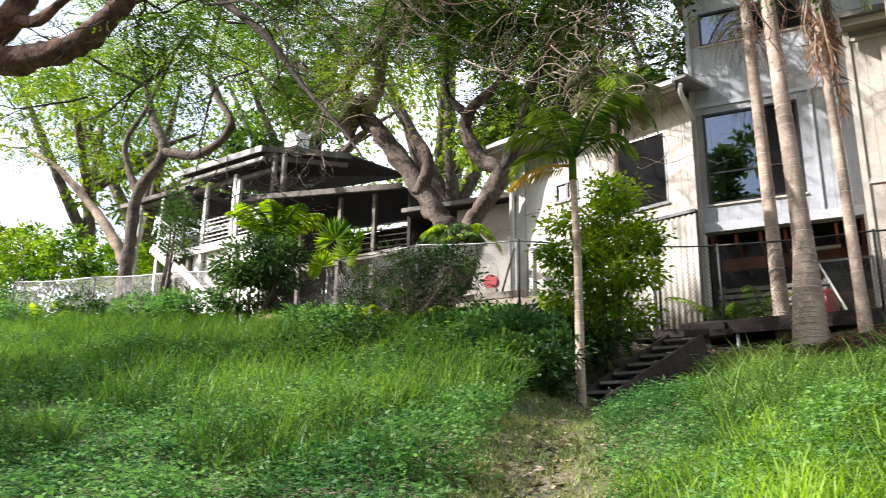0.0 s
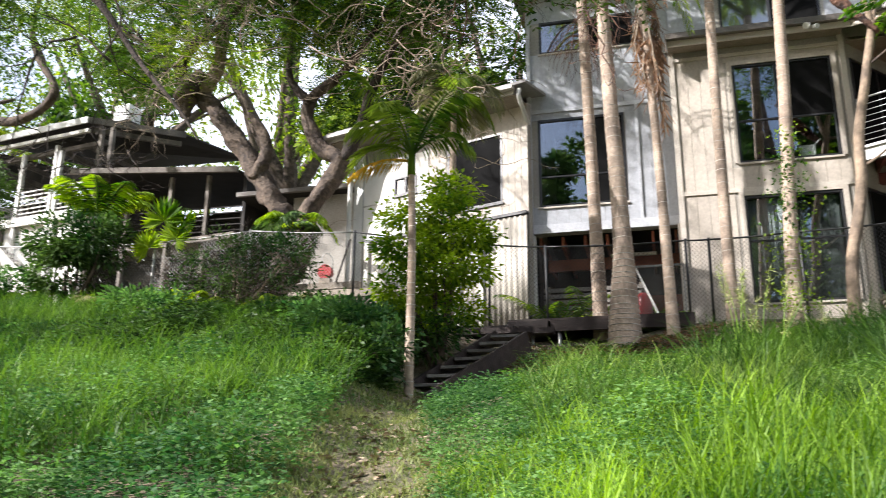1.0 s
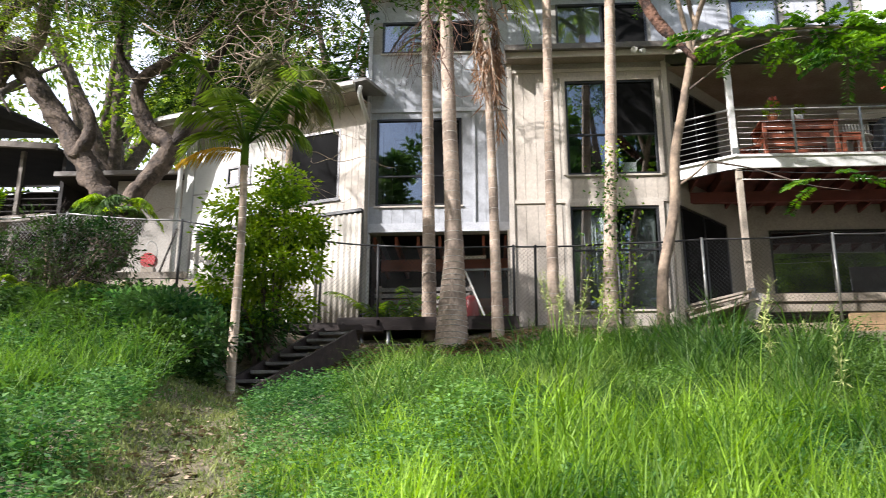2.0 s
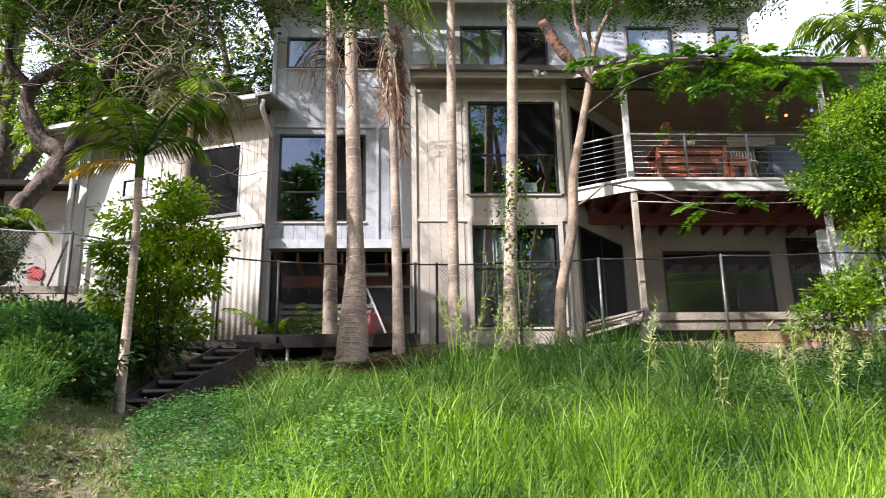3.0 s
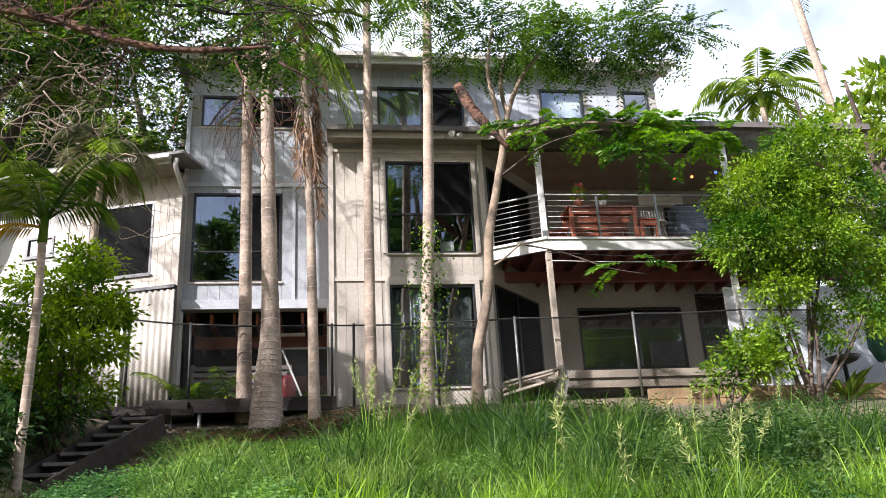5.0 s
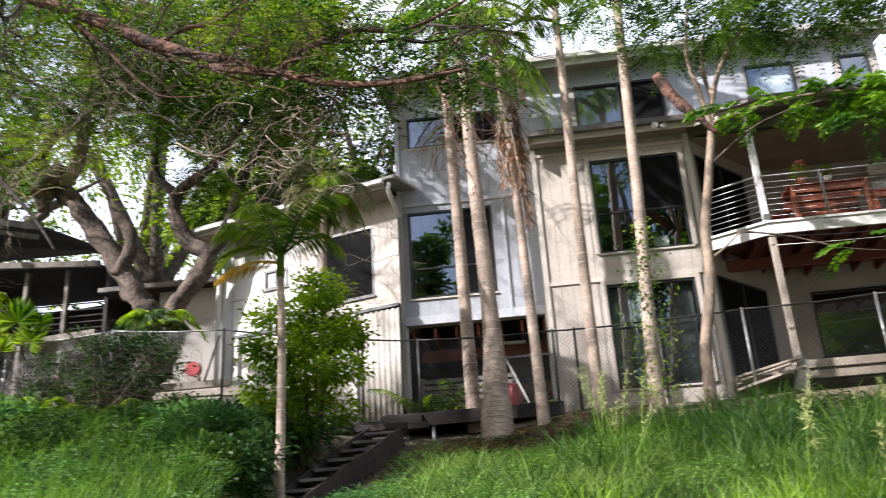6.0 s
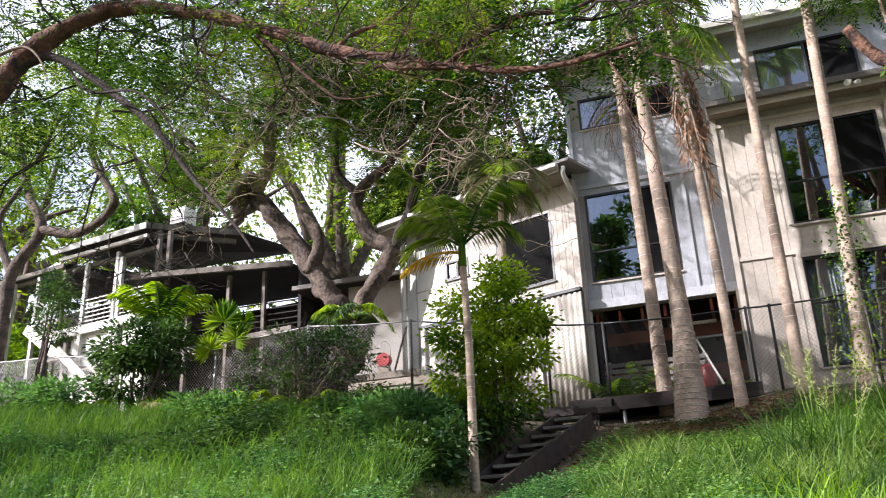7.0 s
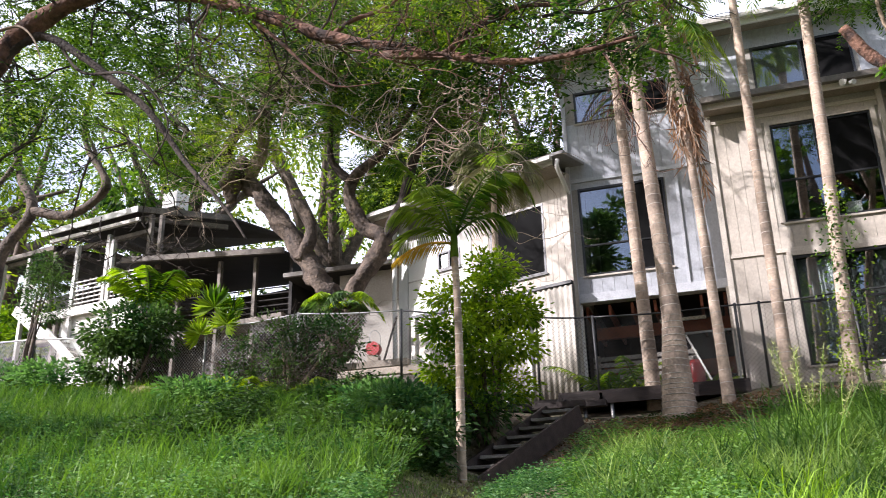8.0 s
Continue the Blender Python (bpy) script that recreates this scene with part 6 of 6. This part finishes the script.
shrub("tall leafy shrub with bright yellow-green leaves over the terrace", (9.1, 13.6), [((9.9, 13.5, 8.6), (1.1, 0.9, 0.7), 2380), ((8.8, 13.5, 7.8), (1.0, 0.9, 0.7), 2380), ((10.2, 13.5, 7.7), (1.1, 0.9, 0.8), 2100), ((8.3, 13.4, 6.9), (0.8, 0.7, 0.5), 1819), ((9.4, 13.4, 6.9), (1.1, 0.8, 0.6), 2100), ((10.6, 13.4, 6.2), (0.9, 0.7, 0.8), 1680), ((8.7, 13.4, 6.1), (0.5, 0.5, 0.35), 700), ((10.0, 13.4, 5.4), (0.7, 0.5, 0.5), 700), ((9.6, 13.9, 7.5), (1.2, 0.5, 1.0), 1260)], L_SHRUB, 0.082, 0.05, 8, seed=3)
shrub("low yellow-green shrub by the sleeper wall", (7.5, 13.6), [((8.0, 13.5, 5.0), (0.4, 0.35, 0.25), 420), ((8.3, 13.5, 4.7), (0.5, 0.35, 0.25), 420), ((8.5, 13.5, 5.3), (0.35, 0.35, 0.2), 250), ((7.5, 13.5, 4.55), (0.4, 0.3, 0.2), 220)], L_SHRUB, 0.11, 0.05, 4, seed=4)
shrub("dense dark green shrub by the fence", (-11.0, 14.6), [((-11.0, 14.7, 6.7), (1.0, 0.7, 0.55), 1100), ((-11.2, 14.7, 6.1), (0.9, 0.7, 0.5), 700), ((-10.4, 14.7, 6.6), (0.6, 0.6, 0.5), 500)], L_DARK, 0.14, 0.06, 5, seed=5)
shrub("dry tangled brown-green bush against the fence", (-7.2, 14.4), [((-7.3, 14.5, 6.0), (1.1, 0.5, 0.55), 800), ((-6.3, 14.5, 5.9), (0.8, 0.5, 0.5), 500), ((-7.6, 14.4, 5.4), (1.0, 0.5, 0.4), 500)], L_DARK, 0.11, 0.04, 6, seed=6, stem_mat=M_TWIG)
shrub("leggy dark shrub growing before the far house stairs", (-14.4, 15.6), [((-14.5, 15.8, 9.15), (0.35, 0.3, 0.12), 200), ((-14.6, 15.8, 8.8), (0.6, 0.4, 0.10), 300), ((-14.3, 15.8, 8.45), (0.7, 0.4, 0.10), 320), ((-14.5, 15.8, 8.1), (0.6, 0.4, 0.10), 260), ((-14.4, 15.8, 7.7), (0.5, 0.4, 0.12), 220)], L_DARK, 0.10, 0.035, 5, seed=7)
for k, (x, y, s) in enumerate(((-4.6, 12.6, 0.55), (-5.8, 13.3, 0.4), (-8.4, 13.2, 0.6), (-3.9, 11.6, 0.7), (-3.5, 12.5, 0.6), (-12.6, 14.4, 0.9), (-14.0, 14.6, 0.8), (-16.5, 15.0, 0.9), (-3.6, 13.6, 0.45), (-19.0, 15.0, 1.1), (-3.45, 10.4, 0.35))):
    z = height(x, y)
    shrub("dark leafy undergrowth bush on the bank", (x, y), [((x, y, z + 0.55 * s), (0.9 * s, 0.6, 0.45 * s), 600), ((x + 0.5, y, z + 0.35 * s), (0.6, 0.5, 0.3), 300)], L_DARK if k % 3 == 1 else L_COVER, 0.12, 0.055, 4, "undergrowth", seed=20 + k)
dry = thing("dead_bush", "grey-brown tangle of dead twigs against the fence", "bush")
bm, junk = bmesh.new(), []
for k in range(46):
    x, y = rnd.uniform(-8.6, -6.2), rnd.uniform(14.0, 14.7)
    branchy(bm, (x, y, height(x, y)), (rnd.uniform(-0.6, 0.6), rnd.uniform(-0.3, 0.3), 1), rnd.uniform(0.7, 1.5), 0.012, 2, rnd, junk, 0.9)
tagged(part("twig_mass", bm, M_BARK, dry), kind="stuff")
vine = thing("vine", "small-leaved vine climbing the palm trunk", "vine")
n = 700
h = RNG.random(n) ** 1.3
P = np.stack([2.60 + 0.09 * h + RNG.normal(size=n) * (0.26 - 0.12 * h), 13.95 + RNG.normal(size=n) * 0.16 - 0.1, 4.4 + 3.0 * h], 1)
leaf_mesh("foliage", P, RNG.normal(size=(n, 3)), 0.07, 0.04, L_SHRUB, parent=vine)

for k, (x, y, up) in enumerate(((-22.5, 18.5, 0.5), (-25.5, 19.5, 1.2), (-20.5, 21.0, 0.3), (-29, 20, 0.8), (-24.0, 22.5, 1.0))):
    z = height(x, y)
    shrub("sunlit yellow-green thicket beyond the fence", (x, y), [((x, y, z + 1.1 + up), (1.7, 1.0, 1.1), 800), ((x + 0.9, y, z + 2.2 + up), (1.3, 0.9, 0.9), 550), ((x - 1.0, y, z + 2.5 + up), (1.2, 0.9, 1.0), 500)], L_BRIGHT if k % 2 else L_SHRUB, 0.2, 0.09, 6, "thicket", seed=50 + k)

# ferny plants and fan palm by the far house
fern = thing("tree_fern", "tree fern with upright bright green fronds", "fern")
part("trunk", line_tube([(-10.9, 15.2, 5.0), (-10.95, 15.2, 7.3)], [0.09, 0.07], 8, 4, 0.3), M_BARK_DARK, fern)
for k in range(9):
    a = 2 * math.pi * k / 9 + 0.3
    frond(fern, (-10.95, 15.2, 7.3), (math.cos(a), math.sin(a)), 1.3, L_FERN, 0.75, 1.25, 0.36, 34, 0.028)
fan = thing("fan_palm", "fan palm with round pleated bright leaves", "palm")
part("trunk", line_tube([(-9.0, 15.0, 5.2), (-9.05, 15.0, 6.6)], [0.06, 0.05], 8, 3), M_BARK, fan)
for k, (cx, cz, tilt, s) in enumerate(((-9.1, 7.2, 0.1, 0.52), (-8.8, 6.8, 0.5, 0.42), (-9.4, 6.65, -0.5, 0.4), (-8.65, 7.1, 0.8, 0.34))):
    rib = part("leaf_stalk", line_tube([(-9.05, 15.0, 6.5), ((cx - 9.05) / 2, 14.95, (cz + 6.4) / 2), (cx, 14.85, cz - 0.15)], 0.012, 5, 3), L_FERN, fan)
    an = np.linspace(-2.2, 2.2, 26) + tilt
    D = np.stack([np.sin(an), -0.25 + 0 * an, np.cos(an)], 1)
    leaf_mesh("fan_leaf", np.repeat([[cx, 14.85, cz - 0.15]], 26, 0), D, s, s * 0.27, L_FERN, 0.2, rib)
for k, (x, y, s) in enumerate(((-8.0, 14.2, 0.9), (-7.0, 14.1, 0.8), (-9.8, 14.1, 0.7), (-6.0, 14.3, 0.8), (-12.2, 14.6, 0.9), (-13.3, 14.9, 0.8), (-5.2, 14.0, 0.7), (-16.6, 15.3, 1.0), (-18.2, 15.4, 0.9))):
    g = thing("fern", "arching fern by the fence", "fern", group="ferns along the fence")
    for q in range(9):
        an = 2 * math.pi * q / 9 + k
        frond(g, (x, y, height(x, y) + 0.05), (math.cos(an), math.sin(an)), s * RNG.uniform(0.8, 1.2), (L_FERN, L_BRIGHT, L_PALM_PALE, L_PALM)[k % 4], RNG.uniform(0.7, 1.0), RNG.uniform(0.9, 1.4), 0.22, 26, 0.022)
for k, (x, y) in enumerate(((-9.9, 14.4), (-10.4, 14.2), (-8.6, 14.3), (0.1, 16.2), (-1.2, 16.2), (0.5, 16.3), (10.2, 14.3), (-5.9, 16.4))):
    b = thing("strap_plant", "clump of arching strap leaves", "plant", group="strap-leaved plants")
    z = max(height(x, y), 4.66 if y == 16.2 or y == 16.3 else -1)
    n = 34
    a = RNG.random(n) * 6.28
    leaf_mesh("foliage", np.repeat([[x, y, z]], n, 0) + RNG.normal(size=(n, 3)) * 0.04, np.stack([np.cos(a), np.sin(a), RNG.uniform(0.5, 2.2, n)], 1), RNG.uniform(0.5, 0.9, n), 0.06, L_BRIGHT if k < 3 else L_PALM, 0.2, b, 0.3)

# ---------------- distant trees ----------------
def far_tree(x, y, h, r, mat, label, seed, n=2600, leaf=0.3):
    t = thing("tree", label, "tree", group="trees around the houses")
    z = height(x, y)
    rs = random.Random(seed)
    limb(t, [(x, y, z - 0.3), (x + 0.2, y, z + h * 0.3), (x - 0.1, y, z + h * 0.55), (x, y, z + h * 0.8)], [0.022 * h, 0.018 * h, 0.014 * h, 0.006 * h], M_BARK, "trunk", 8)
    for k in range(5):
        a = 1.26 * k + rs.random()
        s = (x, y, z + h * rs.uniform(0.35, 0.55))
        limb(t, [s, (x + math.cos(a) * r * 0.45, y + math.sin(a) * r * 0.45, z + h * 0.65), (x + math.cos(a) * r * 0.8, y + math.sin(a) * r * 0.8, z + h * rs.uniform(0.7, 0.9))], [0.016 * h, 0.011 * h, 0.004 * h], M_BARK, "limb", 6)
    C, D = [], []
    for k in range(26):
        c, d = blob_points(1, (x, y, z + h * 0.66), (r * 0.9, r * 0.9, h * 0.36), 0.4)
        q, dd = blob_points(n // 26, c[0], np.array([r, r, r * 0.6]) * rs.uniform(0.18, 0.36), 0.3)
        C.append(q), D.append(dd + RNG.normal(size=dd.shape) * 0.5)
    C, D = np.concatenate(C), np.concatenate(D)
    leaf_mesh("crown", C, D, leaf * RNG.uniform(0.6, 1.3, len(C)), leaf * 0.42, mat, 0.2, t, 0.2)


for k, (x, y, h, r, mat) in enumerate(((-27, 24, 14, 5, L_BRIGHT), (-22, 30, 15, 5, L_BRIGHT), (-14, 31, 17, 5, L_BRIGHT), (-8, 27, 13, 3.6, L_BRIGHT), (-3.5, 26, 13.5, 3.8, L_CANOPY), (-18, 38, 19, 6, L_BRIGHT),
                                     (22, 30, 15.5, 4, L_BRIGHT), (19, 34, 15, 4, L_BRIGHT), (-33, 18, 13, 5, L_BRIGHT), (-9, 36, 17, 5, L_BRIGHT), (14.6, 17.5, 8.5, 2.6, L_BRIGHT), (-18, 26, 13, 4.5, L_CANOPY), (-30, 30, 17, 6, L_CANOPY))):
    far_tree(x, y, h, r, mat, "sunlit tree rising behind the houses" if y > 22 else "leafy tree at the edge of the clearing", 40 + k, 4000 if x < -16 else 4600, 0.31)
# trees across the clearing, seen mirrored in the windows
for k, (x, y, h, r) in enumerate(((-4.2, -9, 20.5, 4.4), (3.6, -11, 22.5, 4.4), (11, -10, 22, 5.2), (-9, -13, 21, 5), (-0.5, -15, 23, 5), (7.2, -10.5, 25, 4.6), (16, -14, 23, 6), (-24, -4, 15, 5.0), (-15, -14, 20, 5), (21, -7, 20, 5.5))):
    far_tree(x, y, h, r, L_DARK, "leafy tree across the clearing", 70 + k, 10000, 0.58)
palm([(15.6, 24, 6), (15.7, 24, 11), (15.7, 24, 16.0)], [0.2, 0.16, 0.13], "palm with pale arching fronds beyond the house", 14, 2.6, 8, group="", mat=L_BRIGHT, leaf=0.6, wide=0.06)
palm([(16.2, 20, 5), (15.8, 20, 10), (15.36, 20, 13.6), (14.9, 20, 18.6)], [0.2, 0.17, 0.15], "tall palm leaning beyond the house", 8, 2.4, 9, group="")
palm([(-4.0, 23, 6), (-4.0, 23, 12.4)], [0.18, 0.15], "palm rising behind the wing roof", 12, 2.8, 10, group="")
palm([(-7.4, 24, 6), (-7.4, 24, 12.2)], [0.15, 0.12], "thin palm behind the flat roof", 12, 2.6, 11, group="")

for x, y, n, tall in ((-1.35, 16.0, 7, 1.0), (-0.75, 16.1, 6, 0.85)):
    yp = thing("young_palm", "small bushy palm seedling before the slatted screen", "palm", group="palm seedlings")
    for k in range(n):
        g = 6.28 * k / n + x
        frond(yp, (x, y, 4.64), (math.cos(g), math.sin(g)), tall * (0.8 + 0.3 * (k % 3)), L_PALM if k % 3 else L_FERN, 0.7, 1.25, 0.22, 20, 0.022)

# ---------------- grass and ground cover ----------------
def blades(name, P, H, lean, width, mat, label, category="grass"):
    n = len(P)
    a = RNG.random(n) * 2 * math.pi
    out = np.stack([np.cos(a), np.sin(a), np.zeros(n)], 1)
    side = np.stack([-np.sin(a + RNG.normal(size=n) * 0.6), np.cos(a + RNG.normal(size=n) * 0.6), np.zeros(n)], 1)
    rows = []
    for t, wf in ((0.0, 0.7), (0.4, 1.0), (0.75, 0.65)):
        c = P + out * (H * lean * t * t)[:, None] + np.array([0, 0, 1.0]) * (H * (t - 0.35 * lean * t * t))[:, None]
        rows += [c - side * (width * wf / 2)[:, None], c + side * (width * wf / 2)[:, None]]
    rows.append(P + out * (H * lean)[:, None] + np.array([0, 0, 1.0]) * (H * (1 - 0.5 * lean))[:, None])
    V = np.stack(rows, 1).reshape(-1, 3)
    i = np.arange(n)[:, None] * 7
    T = np.concatenate([i + np.array([[a, b, c]]) for a, b, c in ((0, 1, 3), (0, 3, 2), (2, 3, 5), (2, 5, 4), (4, 5, 6))], 1).reshape(-1, 3)
    me = bpy.data.meshes.new(name)
    me.vertices.add(len(V)), me.vertices.foreach_set("co", V.ravel())
    me.loops.add(T.size), me.loops.foreach_set("vertex_index", T.ravel().astype(np.int32))
    me.polygons.add(len(T)), me.polygons.foreach_set("loop_start", np.arange(0, T.size, 3, dtype=np.int32))
    me.update(calc_edges=True)
    me.materials.append(mat)
    return tagged(new(name, me), label, category, kind="stuff")


def scatter(n, x0, x1, y0, y1, keep):
    """Points on the bank, in tufts, denser towards the viewer, where keep(x, y, edge) allows."""
    out = []
    while len(out) < n:
        cy = y0 + (y1 - y0) * random.random() ** 1.35
        cx = random.uniform(x0, x1)
        for _ in range(14):
            x, y = cx + random.gauss(0, 0.13), cy + random.gauss(0, 0.13)
            if keep(x, y, x - path_x(y)):
                out.append((x, y, height(x, y) - 0.02))
    return np.array(out[:n])


random.seed(5)
fan_view = lambda x, y: -1.55 * (y + 1.5) - 1 < x < 0.85 * (y + 1.5) + 1.5
P = scatter(31000, -1.5, 9, 2.6, 9.0, lambda x, y, e: e > 0.5 and fan_view(x, y) and y < 5.7 + 0.3 * max(0, min(x - 1, 3)) + 0.8 * noise.noise(Vector((x, y, 1))))
thin = np.clip((P[:, 1] - 2) / 9, 0.15, 1)
H = RNG.uniform(0.22, 0.54, len(P)) * (1.15 - 0.35 * thin) * np.clip((P[:, 0] - np.array([path_x(y) for y in P[:, 1]])) / 1.6, 0.35, 1)
H *= np.array([0.95 + 0.8 * noise.noise(Vector((x * 1.3, y * 1.3, 4))) + 0.7 * noise.noise(Vector((x * 4.5, y * 4.5, 8))) for x, y, z in P])
H *= np.clip(1.15 - np.clip((P[:, 1] - 8.5) / 3, 0, 1) * np.clip((1.2 - P[:, 0]) / 1.5, 0, 1), 0.25, 1)
blades("tall_grass", P, H, RNG.uniform(0.15, 0.8, len(P)), RNG.uniform(0.004, 0.010, len(P)), L_GRASS, "tall bright green grass on the sunny bank")
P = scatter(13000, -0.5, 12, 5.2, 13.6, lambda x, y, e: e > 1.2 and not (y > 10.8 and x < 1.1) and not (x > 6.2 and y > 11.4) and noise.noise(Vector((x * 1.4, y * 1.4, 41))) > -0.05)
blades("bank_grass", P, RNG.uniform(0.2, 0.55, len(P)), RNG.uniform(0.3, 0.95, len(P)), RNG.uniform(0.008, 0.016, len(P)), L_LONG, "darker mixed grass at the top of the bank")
P = scatter(8000, -0.4, 7.5, 6.0, 11.4, lambda x, y, e: e > 1.2 and not (y > 10.6 and x < 0.8) and noise.noise(Vector((x * 1.1, y * 1.1, 17))) > 0.0)
blades("tufted_grass", P, RNG.uniform(0.25, 0.65, len(P)), RNG.uniform(0.3, 1.0, len(P)), RNG.uniform(0.005, 0.011, len(P)), L_TUFT, "uneven taller tufts of grass among the weeds")
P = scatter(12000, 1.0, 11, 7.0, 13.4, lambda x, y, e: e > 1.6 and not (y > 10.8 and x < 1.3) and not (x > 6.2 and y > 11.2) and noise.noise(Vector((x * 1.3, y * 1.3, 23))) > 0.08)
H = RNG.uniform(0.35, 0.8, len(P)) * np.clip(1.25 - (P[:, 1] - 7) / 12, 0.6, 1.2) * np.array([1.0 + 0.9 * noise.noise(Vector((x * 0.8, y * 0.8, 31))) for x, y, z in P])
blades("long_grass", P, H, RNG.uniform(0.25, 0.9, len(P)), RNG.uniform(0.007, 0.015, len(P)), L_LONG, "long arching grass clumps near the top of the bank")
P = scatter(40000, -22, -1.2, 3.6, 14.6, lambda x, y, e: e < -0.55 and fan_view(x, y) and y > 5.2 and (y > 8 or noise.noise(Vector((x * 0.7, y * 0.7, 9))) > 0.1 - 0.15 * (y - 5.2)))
blades("shade_tinted_grass", P, RNG.uniform(0.3, 0.75, len(P)), RNG.uniform(0.25, 0.95, len(P)), RNG.uniform(0.008, 0.016, len(P)), L_GRASS_DARK, "tall grass with tree shade in its colour")
P = scatter(24000, -4, 1.0, 3.0, 11.4, lambda x, y, e: abs(e) < 0.8)
blades("path_grass", P, RNG.uniform(0.04, 0.12, len(P)), RNG.uniform(0.3, 0.9, len(P)), RNG.uniform(0.007, 0.014, len(P)), L_LAWN, "short worn grass along the trodden path")


def cover(n, x0, x1, y0, y1, keep, mat, label, leaf, high):
    P = scatter(n, x0, x1, y0, y1, keep)
    P = np.repeat(P, 5, 0) + RNG.normal(size=(n * 5, 3)) * np.array([0.06, 0.06, 0.0])
    lump = np.array([min(2.3, max(0.25, 0.95 + 1.7 * noise.noise(Vector((x * 1.1, y * 1.1, 51))) + 0.6 * noise.noise(Vector((x * 3.1, y * 3.1, 57))))) for x, y, z in P[::5]])
    P[:, 2] += RNG.random(n * 5) ** 0.8 * high * np.repeat(lump, 5)
    a = RNG.random(n * 5) * 6.28
    D = np.stack([np.cos(a), np.sin(a), RNG.uniform(-0.3, 0.5, n * 5)], 1)
    o = leaf_mesh("ground_cover", P, D, leaf * RNG.uniform(0.6, 1.3, n * 5), leaf * 0.5, mat, 0.15)
    tagged(o, label, "weeds", kind="stuff")


cover(33000, -14, -0.5, 2.6, 11.0, lambda x, y, e: e < -0.5 and fan_view(x, y), L_COVER, "low leafy weeds covering the shaded bank", 0.055, 0.3)
cover(10000, -2.2, 5, 3.0, 12.6, lambda x, y, e: 0.45 < e < 2.2 and not (y > 10.6 and x < -1.4), L_COVER, "low leafy weeds along the path edge", 0.038, 0.17)
cover(9000, -7, -2.4, 9.5, 14.2, lambda x, y, e: e < (-0.5 if y < 10 else -0.2) and x < -2.45, L_DARK, "dark leafy weeds below the terraces", 0.09, 0.35)
cover(23000, -1.0, 4.2, 5.4, 12.9, lambda x, y, e: e > 1.2 and not (y > 12.3 and x < 1.2), L_WEED, "broadleaf weeds on the bank below the palms", 0.04, 0.2)
cover(15000, 3.4, 11, 6.2, 13.0, lambda x, y, e: e > 1.3 and not (x > 6.2 and y > 11.8), L_DARK, "broadleaf weeds at the top of the bank", 0.06, 0.38)


cover(6000, -0.6, 6.5, 4.0, 6.6, lambda x, y, e: e > 0.8, L_COVER, "leafy weeds among the tall sunny grass", 0.045, 0.2)
cover(1200, -1.5, 1.3, 11.8, 14.6, lambda x, y, e: True, L_DARK, "sparse low weeds below the palms", 0.05, 0.08)


n = 5200
P = np.stack([RNG.normal(0.0, 0.9, n), RNG.uniform(11.6, 14.6, n), np.zeros(n)], 1)
P[:, 2] = [height(x, y) + 0.015 for x, y, z in P]
a = RNG.random(n) * 6.28
tagged(leaf_mesh("palm_litter", P, np.stack([np.cos(a), np.sin(a), RNG.uniform(-0.1, 0.35, n)], 1), RNG.uniform(0.05, 0.16, n), 0.035, L_PALM_DRY, 0.3), "dry brown leaf litter round the palm trunks", "leaf litter", kind="stuff")


def seed_stalk(x, y, h, seed):
    s = thing("seeding_grass", "tall grass stalk with pale feathery seed head", "grass", group="seeding grass stalks")
    z = height(x, y)
    rs = random.Random(seed)
    dx, dy = rs.uniform(-0.2, 0.2), rs.uniform(-0.1, 0.1)
    pts = [(x, y, z), (x + dx * 0.3, y + dy * 0.3, z + h * 0.6), (x + dx, y + dy, z + h)]
    part("stalk", line_tube(pts, [0.0045, 0.0035, 0.0015], 5, 4), L_GRASS, s)
    n = 90
    t = RNG.uniform(0.70, 1.02, n)
    P = np.stack([x + dx * t ** 2, y + dy * t ** 2, z + h * t], 1)
    leaf_mesh("seed_head", P, RNG.normal(size=(n, 3)) + np.array([0, 0, 0.6]), RNG.uniform(0.03, 0.08, n), 0.006, M_SEED, 0.2, s)


rs = random.Random(9)
for k in range(28):
    y = rs.uniform(4.5, 12.5)
    seed_stalk(rs.uniform(1.2, 0.75 * y + 1.2) if k % 3 else 1.4 + rs.uniform(-0.2, 0.3), y if k % 3 else 8 + rs.uniform(-0.5, 0.5), rs.uniform(0.7, 1.15), k)

# fallen leaves on the path, each its own piece
litter = thing("leaf_litter", "brown fallen leaves lying on the path", "foliage", "structure")
meshes = []
for k in range(4):
    bm = bmesh.new()
    n = 7
    ring = [bm.verts.new((0.055 * math.cos(i * 6.283 / n) * (1 + 0.25 * math.sin(i * 2 + k)), 0.032 * math.sin(i * 6.283 / n), 0.008 * math.cos(i * 2.2 + k))) for i in range(n)]
    c = bm.verts.new((0, 0, -0.004))
    for i in range(n):
        bm.faces.new((ring[i], ring[(i + 1) % n], c))
    me = bpy.data.meshes.new("fallen_leaf")
    bm.to_mesh(me)
    bm.free()
    me.materials.append(M_LITTER)
    meshes.append(me)
for k in range(290):
    y = rs.uniform(3.4, 11.2) if k % 2 else rs.uniform(4, 7.5)
    x = path_x(y) + rs.gauss(0, 0.3)
    if k % 7 == 0:
        x, y = rs.uniform(-1.3, 1.2), rs.uniform(12.6, 14.4)
    piece("fallen_leaf", meshes[k % 4], litter, pose(x, y, height(x, y) + 0.03, rs.uniform(-25, 25), rs.uniform(-25, 25), rs.uniform(0, 360)) @ Matrix.Scale(rs.uniform(0.5, 1.0), 4))
